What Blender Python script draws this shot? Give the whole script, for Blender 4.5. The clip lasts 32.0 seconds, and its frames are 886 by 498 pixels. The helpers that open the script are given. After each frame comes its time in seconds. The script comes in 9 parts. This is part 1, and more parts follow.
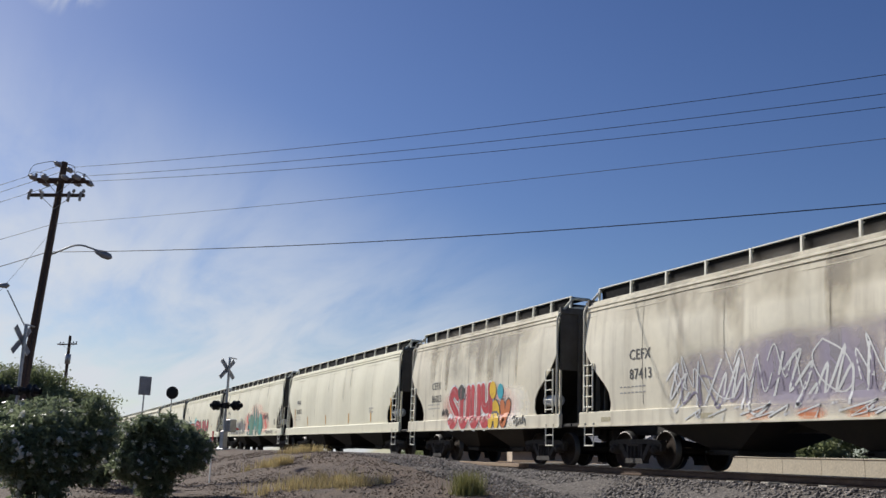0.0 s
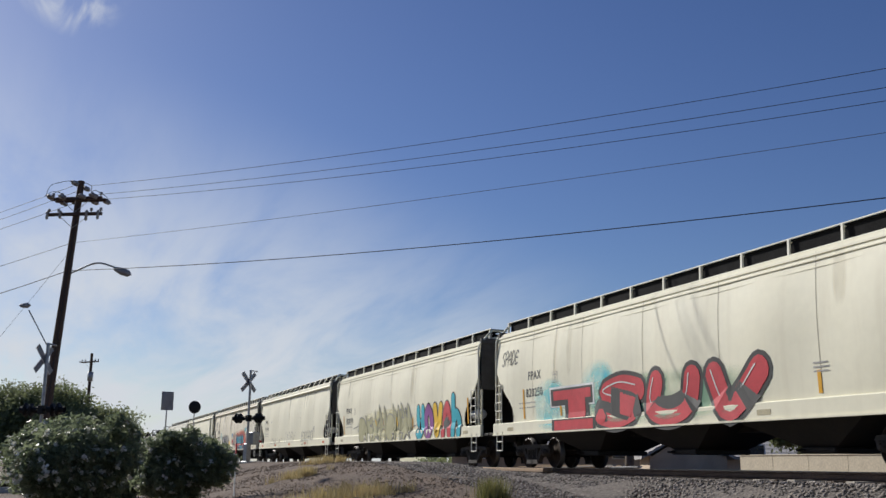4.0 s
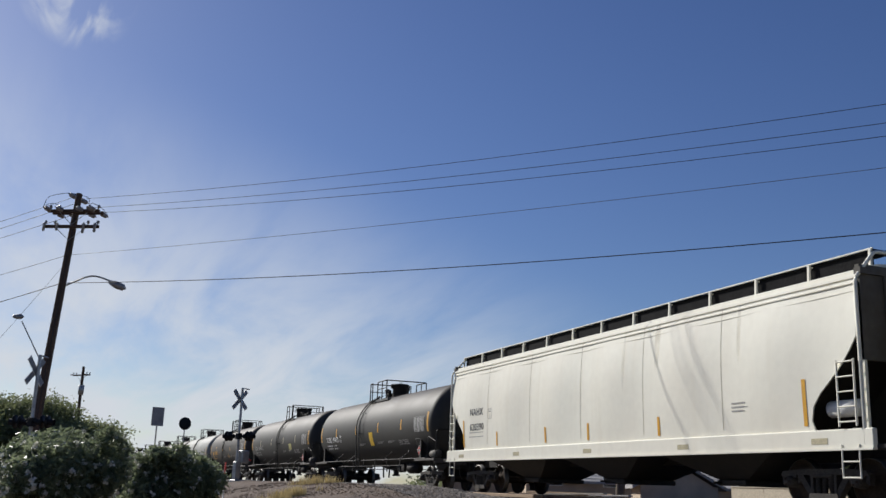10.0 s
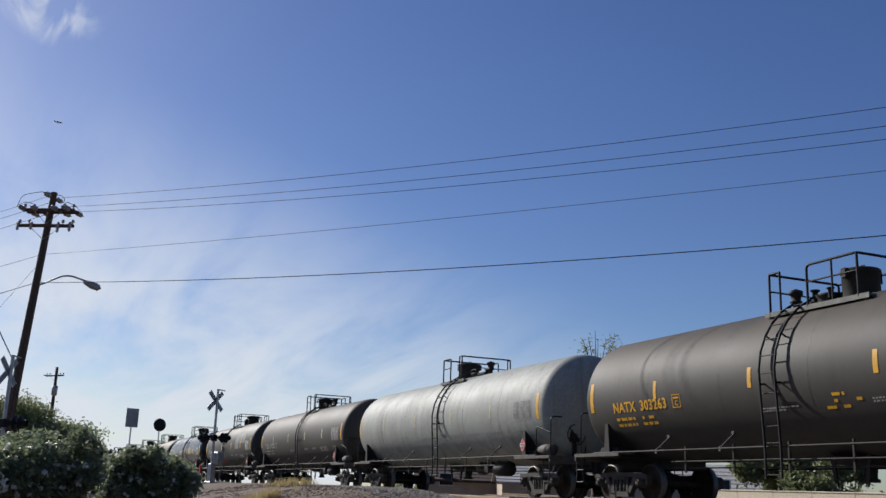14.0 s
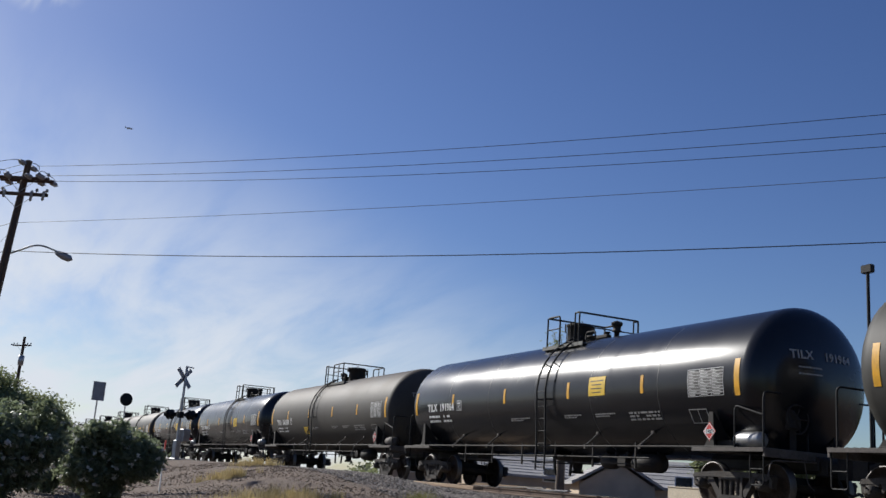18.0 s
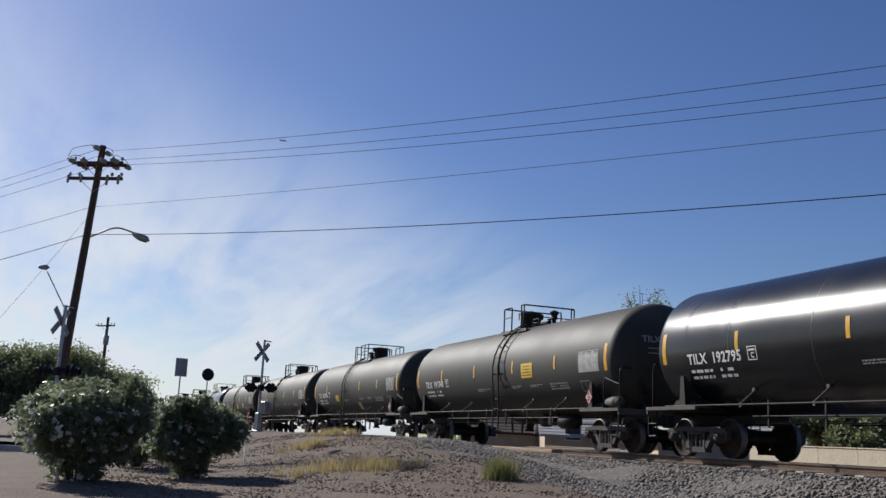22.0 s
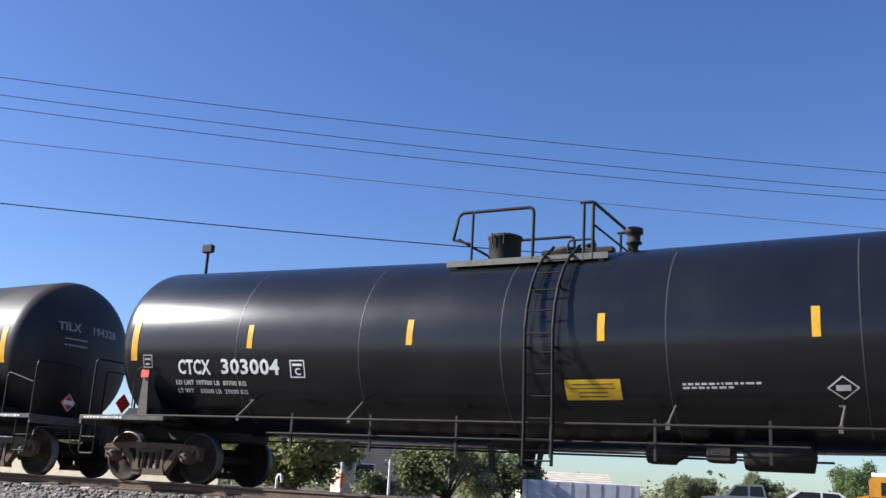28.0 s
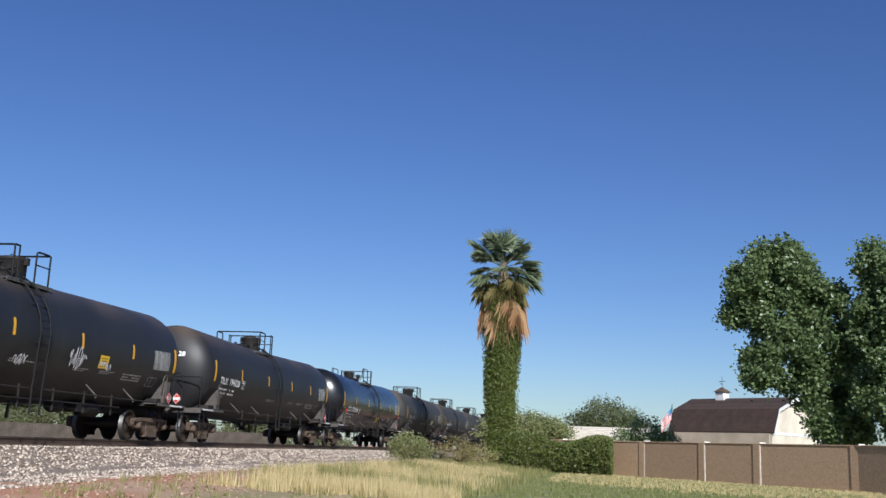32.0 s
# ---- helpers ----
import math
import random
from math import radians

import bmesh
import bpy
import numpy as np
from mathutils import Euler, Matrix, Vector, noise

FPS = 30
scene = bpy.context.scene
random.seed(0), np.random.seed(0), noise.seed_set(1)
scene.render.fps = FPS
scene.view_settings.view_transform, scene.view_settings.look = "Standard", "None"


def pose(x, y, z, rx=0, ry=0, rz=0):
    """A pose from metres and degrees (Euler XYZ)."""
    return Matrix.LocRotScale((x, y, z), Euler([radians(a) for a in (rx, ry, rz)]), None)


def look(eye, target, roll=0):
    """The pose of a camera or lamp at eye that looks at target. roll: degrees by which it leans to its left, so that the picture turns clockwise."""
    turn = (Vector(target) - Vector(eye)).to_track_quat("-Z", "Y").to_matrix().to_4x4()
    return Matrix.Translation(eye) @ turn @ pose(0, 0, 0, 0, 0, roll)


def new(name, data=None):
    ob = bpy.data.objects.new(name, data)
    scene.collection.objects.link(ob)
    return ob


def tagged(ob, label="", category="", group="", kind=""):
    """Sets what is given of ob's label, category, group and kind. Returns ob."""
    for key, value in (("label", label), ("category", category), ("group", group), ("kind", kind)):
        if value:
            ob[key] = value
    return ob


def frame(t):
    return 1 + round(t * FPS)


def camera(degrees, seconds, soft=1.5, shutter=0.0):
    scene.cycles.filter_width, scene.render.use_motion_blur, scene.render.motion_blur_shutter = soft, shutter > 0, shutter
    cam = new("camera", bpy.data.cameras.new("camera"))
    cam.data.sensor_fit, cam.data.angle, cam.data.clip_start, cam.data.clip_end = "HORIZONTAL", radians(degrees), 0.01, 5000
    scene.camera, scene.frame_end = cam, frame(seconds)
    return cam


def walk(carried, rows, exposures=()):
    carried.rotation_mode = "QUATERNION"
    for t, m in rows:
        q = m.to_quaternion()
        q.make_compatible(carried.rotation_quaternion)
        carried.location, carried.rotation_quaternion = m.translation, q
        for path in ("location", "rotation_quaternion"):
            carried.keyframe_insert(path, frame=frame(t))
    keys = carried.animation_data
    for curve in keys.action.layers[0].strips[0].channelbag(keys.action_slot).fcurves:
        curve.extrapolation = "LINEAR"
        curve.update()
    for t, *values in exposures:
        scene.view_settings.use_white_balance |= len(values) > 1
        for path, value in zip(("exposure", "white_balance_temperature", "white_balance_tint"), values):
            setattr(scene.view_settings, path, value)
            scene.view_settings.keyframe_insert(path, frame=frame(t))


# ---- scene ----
# The eye stands still beside the line and turns; rows of seconds, yaw, pitch, roll.
EYE = 1.45
PATH = [
    (0, 67.39, 11.94, -1.96), (0.5, 68.79, 12.21, -2.19), (1, 69.25, 12.86, -2.42), (1.5, 69.95, 13.54, -2.60),
    (2, 70.86, 14.02, -2.11), (2.5, 70.79, 12.70, -0.83), (4.5, 68.36, 12.43, -0.52), (5, 68.45, 12.87, -0.89),
    (5.5, 68.56, 13.33, -1.40), (6, 68.76, 13.67, -1.87), (6.5, 69.19, 13.69, -1.95), (7, 69.62, 13.66, -1.96),
    (7.5, 69.99, 13.63, -1.86), (8, 70.03, 13.52, -1.59), (8.5, 69.70, 13.43, -1.61), (9, 69.15, 13.35, -1.75),
    (9.5, 68.62, 13.36, -1.84), (10, 68.15, 13.64, -1.90), (10.5, 67.76, 14.07, -1.98), (11, 67.50, 14.53, -2.01),
    (11.5, 67.45, 14.88, -2.04), (12, 67.64, 15.26, -2.13), (12.5, 67.82, 15.38, -1.92), (13, 67.82, 15.17, -1.84),
    (13.5, 67.35, 14.62, -1.88), (14, 66.79, 13.81, -1.99), (14.5, 66.38, 13.34, -2.34), (16.5, 66.35, 13.09, -2.81),
    (17, 66.03, 13.00, -2.94), (17.5, 65.41, 13.06, -3.58), (18, 64.79, 13.20, -4.27), (18.5, 64.28, 13.39, -4.89),
    (19, 64.05, 13.53, -5.08), (19.5, 64.27, 13.37, -4.74), (20, 64.92, 12.88, -4.26), (20.5, 66.00, 11.84, -3.47),
    (21, 67.35, 11.01, -2.90), (21.5, 68.56, 10.65, -2.64), (22, 69.25, 10.99, -2.74), (22.5, 69.31, 11.57, -2.75),
    (23, 68.96, 12.23, -2.95), (23.5, 68.61, 12.54, -2.87), (24, 68.34, 12.62, -2.98), (24.5, 68.22, 12.60, -3.07),
    (25, 68.17, 12.57, -3.06), (25.5, 67.82, 12.72, -3.02), (27.5, 43.34, 13.53, -3.35), (28, 27.21, 13.88, -3.13),
    (28.5, 7.72, 14.13, -3.73), (29, -13.86, 13.85, -3.37), (29.5, -35.71, 13.13, -3.67), (30, -54.26, 12.63, -3.32),
    (30.5, -67.84, 12.13, -3.01), (31, -76.06, 11.95, -2.78), (31.5, -80.74, 11.84, -2.61), (32, -81.25, 11.45, -2.07),
]
cam = camera(48.6, 32.0, 1.5)
walk(cam, [(t, pose(0, 0, EYE, 90 + p, r, y)) for t, y, p, r in PATH],
     exposures=[(0, -0.26, 6380, 10), (1.2, -0.32, 6380, 10), (10, -0.32, 6350, 10), (12, -0.22, 6320, 10), (18, -0.15, 6280, 10), (25.5, -0.15, 6280, 10), (27.5, 0.35, 6200, 10), (28, 0.74, 6150, 10), (28.5, 0.93, 6100, 10), (29, 0.78, 6050, 10), (29.5, 0.35, 6020, 10), (30, 0.08, 5920, 10), (31, -0.03, 5880, 10), (32, -0.02, 5850, 10)])

# ---- world and sun ----
SUN_AZ, SUN_EL = 114.5, 31.0          # degrees anticlockwise from +y, and above the horizon


CIRRUS = (-0.9012, -0.0180, 0.4329)     # direction of a small bright tuft


def make_world():
    w = bpy.data.worlds.new("sky")
    w.use_nodes = True
    nt = w.node_tree
    nt.nodes.clear()
    N, L = nt.nodes.new, nt.links.new
    out, bg, sky = N("ShaderNodeOutputWorld"), N("ShaderNodeBackground"), N("ShaderNodeTexSky")
    sky.sky_type, sky.sun_disc = "NISHITA", False
    sky.sun_elevation, sky.sun_rotation = radians(SUN_EL), radians(360 - SUN_AZ)
    sky.air_density, sky.dust_density, sky.ozone_density, sky.altitude = 1.0, 0.7, 4.0, 400
    bg.inputs["Strength"].default_value = 0.084
    # thin high cloud, drawn out into streaks, denser low down and towards the sun
    co, sep = N("ShaderNodeTexCoord"), N("ShaderNodeSeparateXYZ")
    L(co.outputs["Generated"], sep.inputs[0])
    add = N("ShaderNodeMath"); add.operation = "ADD"; add.inputs[1].default_value = 0.12
    L(sep.outputs["Z"], add.inputs[0])
    div = N("ShaderNodeVectorMath"); div.operation = "DIVIDE"
    comb = N("ShaderNodeCombineXYZ")
    for k in range(3):
        L(add.outputs[0], comb.inputs[k])
    L(co.outputs["Generated"], div.inputs[0]); L(comb.outputs[0], div.inputs[1])
    mp = N("ShaderNodeMapping")
    mp.inputs["Rotation"].default_value = (0, 0, radians(-24))
    mp.inputs["Scale"].default_value = (0.35, 1.35, 1.0)
    L(div.outputs[0], mp.inputs["Vector"])
    no = N("ShaderNodeTexNoise")
    no.inputs["Scale"].default_value, no.inputs["Detail"].default_value, no.inputs["Roughness"].default_value = 1.6, 9.0, 0.58
    no.inputs["Distortion"].default_value = 0.5
    L(mp.outputs[0], no.inputs["Vector"])
    ramp = N("ShaderNodeMapRange"); ramp.interpolation_type = "SMOOTHSTEP"
    ramp.inputs["From Min"].default_value, ramp.inputs["From Max"].default_value = 0.24, 0.66
    L(no.outputs["Fac"], ramp.inputs["Value"])
    dot = N("ShaderNodeVectorMath"); dot.operation = "DOT_PRODUCT"
    dot.inputs[1].default_value = (-1.5, -0.7, -2.3)
    L(co.outputs["Generated"], dot.inputs[0])
    side = N("ShaderNodeMapRange"); side.interpolation_type = "SMOOTHSTEP"
    side.inputs["From Min"].default_value, side.inputs["From Max"].default_value = 0.42, 1.25
    L(dot.outputs["Value"], side.inputs["Value"])
    mul = N("ShaderNodeMath"); mul.operation = "MULTIPLY"
    L(ramp.outputs[0], mul.inputs[0]); L(side.outputs[0], mul.inputs[1])
    mix = N("ShaderNodeMix"); mix.data_type = "RGBA"
    mix.inputs["B"].default_value = (9.6, 10.0, 10.6, 1)
    deep = N("ShaderNodeHueSaturation")
    deep.inputs["Hue"].default_value, deep.inputs["Saturation"].default_value, deep.inputs["Value"].default_value = 0.514, 1.13, 1.12
    L(sky.outputs[0], deep.inputs["Color"])
    # one brighter tuft of cirrus high over the road
    tuft_dir = N("ShaderNodeVectorMath"); tuft_dir.operation = "DOT_PRODUCT"
    tuft_dir.inputs[1].default_value = CIRRUS
    L(co.outputs["Generated"], tuft_dir.inputs[0])
    tr = N("ShaderNodeMapRange"); tr.interpolation_type = "SMOOTHSTEP"
    tr.inputs["From Min"].default_value, tr.inputs["From Max"].default_value, tr.inputs["To Max"].default_value = 0.9984, 0.9998, 1.0
    L(tuft_dir.outputs["Value"], tr.inputs["Value"])
    tm = N("ShaderNodeMath"); tm.operation = "MULTIPLY"
    cn = N("ShaderNodeTexNoise")
    cn.inputs["Scale"].default_value, cn.inputs["Detail"].default_value, cn.inputs["Distortion"].default_value = 6.0, 10.0, 1.2
    L(mp.outputs[0], cn.inputs["Vector"])
    cr = N("ShaderNodeMapRange"); cr.interpolation_type = "SMOOTHSTEP"
    cr.inputs["From Min"].default_value, cr.inputs["From Max"].default_value = 0.40, 0.64
    L(cn.outputs["Fac"], cr.inputs["Value"])
    L(tr.outputs[0], tm.inputs[0]); L(cr.outputs[0], tm.inputs[1])
    ta = N("ShaderNodeMath"); ta.operation = "MAXIMUM"
    L(mul.outputs[0], ta.inputs[0]); L(tm.outputs[0], ta.inputs[1])
    mul = ta
    L(mul.outputs[0], mix.inputs["Factor"]); L(deep.outputs[0], mix.inputs["A"])
    L(mix.outputs["Result"], bg.inputs["Color"]); L(bg.outputs[0], out.inputs[0])
    scene.world = w


make_world()
sun = new("sun", bpy.data.lights.new("sun", "SUN"))
sun.data.energy, sun.data.angle, sun.data.color = 6.0, radians(0.8), (1.0, 0.95, 0.87)
_d = Vector((-math.sin(radians(SUN_AZ)) * math.cos(radians(SUN_EL)), math.cos(radians(SUN_AZ)) * math.cos(radians(SUN_EL)), math.sin(radians(SUN_EL))))
sun.matrix_world = look(_d * 200, (0, 0, 0))

# ---- lengths of the plan ----
RAIL = 1.33        # top of rail above the ground at the eye
TRACK = 15.0       # the line runs along x at this y
SPEED = 16.36      # metres a second, towards +x
R_TANK, Z_TANK = 1.57, 2.53
TOP = Z_TANK + R_TANK - 4.01     # lift of the top fittings over their drawn height


# ---- materials ----
def surf(name, col, rough=0.6, metal=0.0, col2=None, scale=2.0, fine=0.08, bump=0.0, bscale=30.0, streak=None, coat=0.0, vary=0.0, stretch=(1, 1, 1), spec=0.5, dust=None):
    """A surface: two colours mixed by broad noise, a finer grain over them, relief, and a slight change from piece to piece."""
    m = bpy.data.materials.new(name)
    m.use_nodes = True
    nt = m.node_tree
    N, L = nt.nodes.new, nt.links.new
    b = nt.nodes["Principled BSDF"]
    b.inputs["Roughness"].default_value, b.inputs["Metallic"].default_value = rough, metal
    b.inputs["Coat Weight"].default_value = coat
    b.inputs["Coat Roughness"].default_value = 0.12
    b.inputs["Specular IOR Level"].default_value = spec
    col2 = col2 or tuple(c * 0.78 for c in col)
    co = N("ShaderNodeTexCoord")
    mp = N("ShaderNodeMapping"); mp.inputs["Scale"].default_value = stretch
    L(co.outputs["Object"], mp.inputs["Vector"])
    n1 = N("ShaderNodeTexNoise"); n1.inputs["Scale"].default_value, n1.inputs["Detail"].default_value = scale, 6
    L(mp.outputs[0], n1.inputs["Vector"])
    r1 = N("ShaderNodeMapRange"); r1.inputs["From Min"].default_value, r1.inputs["From Max"].default_value = 0.33, 0.68
    L(n1.outputs["Fac"], r1.inputs["Value"])
    mx = N("ShaderNodeMix"); mx.data_type = "RGBA"
    mx.inputs["A"].default_value, mx.inputs["B"].default_value = (*col, 1), (*col2, 1)
    L(r1.outputs[0], mx.inputs["Factor"])
    last = mx.outputs["Result"]
    n2 = N("ShaderNodeTexNoise"); n2.inputs["Scale"].default_value, n2.inputs["Detail"].default_value = bscale, 4
    L(co.outputs["Object"], n2.inputs["Vector"])
    val = N("ShaderNodeMapRange")
    val.inputs["From Min"].default_value, val.inputs["From Max"].default_value = 0.3, 0.7
    val.inputs["To Min"].default_value, val.inputs["To Max"].default_value = 1 - fine * 2, 1 + fine * 2
    L(n2.outputs["Fac"], val.inputs["Value"])
    hsv = N("ShaderNodeHueSaturation")
    L(last, hsv.inputs["Color"])
    if vary:
        oi, vm, va = N("ShaderNodeObjectInfo"), N("ShaderNodeMapRange"), N("ShaderNodeMath")
        vm.inputs["To Min"].default_value, vm.inputs["To Max"].default_value = 1 - vary, 1 + vary
        va.operation = "MULTIPLY"
        L(oi.outputs["Random"], vm.inputs["Value"]); L(vm.outputs[0], va.inputs[0]); L(val.outputs[0], va.inputs[1])
        L(va.outputs[0], hsv.inputs["Value"])
    else:
        L(val.outputs[0], hsv.inputs["Value"])
    last = hsv.outputs["Color"]
    if streak:   # vertical runs of dirt
        scol, amt = streak
        m2 = N("ShaderNodeMapping"); m2.inputs["Scale"].default_value = (1.7, 1.7, 0.12)
        L(co.outputs["Object"], m2.inputs["Vector"])
        n3 = N("ShaderNodeTexNoise"); n3.inputs["Scale"].default_value, n3.inputs["Detail"].default_value = 2.0, 7
        L(m2.outputs[0], n3.inputs["Vector"])
        r3 = N("ShaderNodeMapRange"); r3.inputs["From Min"].default_value, r3.inputs["From Max"].default_value = 0.5, 0.78
        r3.inputs["To Max"].default_value = amt
        L(n3.outputs["Fac"], r3.inputs["Value"])
        ms = N("ShaderNodeMix"); ms.data_type = "RGBA"; ms.inputs["B"].default_value = (*scol, 1)
        L(r3.outputs[0], ms.inputs["Factor"]); L(last, ms.inputs["A"])
        last = ms.outputs["Result"]
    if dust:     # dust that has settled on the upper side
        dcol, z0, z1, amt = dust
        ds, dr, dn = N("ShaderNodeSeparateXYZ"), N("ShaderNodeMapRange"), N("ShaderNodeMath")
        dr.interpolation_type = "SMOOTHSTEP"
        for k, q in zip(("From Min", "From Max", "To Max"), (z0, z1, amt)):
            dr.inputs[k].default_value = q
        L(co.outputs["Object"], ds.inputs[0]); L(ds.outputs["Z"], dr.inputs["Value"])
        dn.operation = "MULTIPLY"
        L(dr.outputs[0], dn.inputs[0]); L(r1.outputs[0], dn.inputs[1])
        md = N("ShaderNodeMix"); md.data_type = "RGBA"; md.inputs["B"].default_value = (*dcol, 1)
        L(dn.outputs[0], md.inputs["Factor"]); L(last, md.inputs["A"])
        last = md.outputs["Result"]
    L(last, b.inputs["Base Color"])
    rr = N("ShaderNodeMapRange")
    rr.inputs["To Min"].default_value, rr.inputs["To Max"].default_value = max(rough - 0.08, 0.03), min(rough + 0.1, 1)
    L(n1.outputs["Fac"], rr.inputs["Value"]); L(rr.outputs[0], b.inputs["Roughness"])
    if bump:
        bp = N("ShaderNodeBump"); bp.inputs["Strength"].default_value, bp.inputs["Distance"].default_value = bump, 0.02
        L(n2.outputs["Fac"], bp.inputs["Height"]); L(bp.outputs[0], b.inputs["Normal"])
    return m


def leaf_mat(name, col, col2, rough=0.5, trans=0.25):
    """Leaves: each one (each island) has its own shade, and some light comes through."""
    m = bpy.data.materials.new(name)
    m.use_nodes = True
    nt = m.node_tree
    N, L = nt.nodes.new, nt.links.new
    b, out = nt.nodes["Principled BSDF"], nt.nodes["Material Output"]
    g, mx = N("ShaderNodeNewGeometry"), N("ShaderNodeMix")
    mx.data_type = "RGBA"
    mx.inputs["A"].default_value, mx.inputs["B"].default_value = (*col, 1), (*col2, 1)
    L(g.outputs["Random Per Island"], mx.inputs["Factor"])
    L(mx.outputs["Result"], b.inputs["Base Color"])
    b.inputs["Roughness"].default_value = rough
    t, ms = N("ShaderNodeBsdfTranslucent"), N("ShaderNodeMixShader")
    L(mx.outputs["Result"], t.inputs["Color"])
    ms.inputs[0].default_value = trans
    L(b.outputs[0], ms.inputs[1]); L(t.outputs[0], ms.inputs[2]); L(ms.outputs[0], out.inputs["Surface"])
    return m


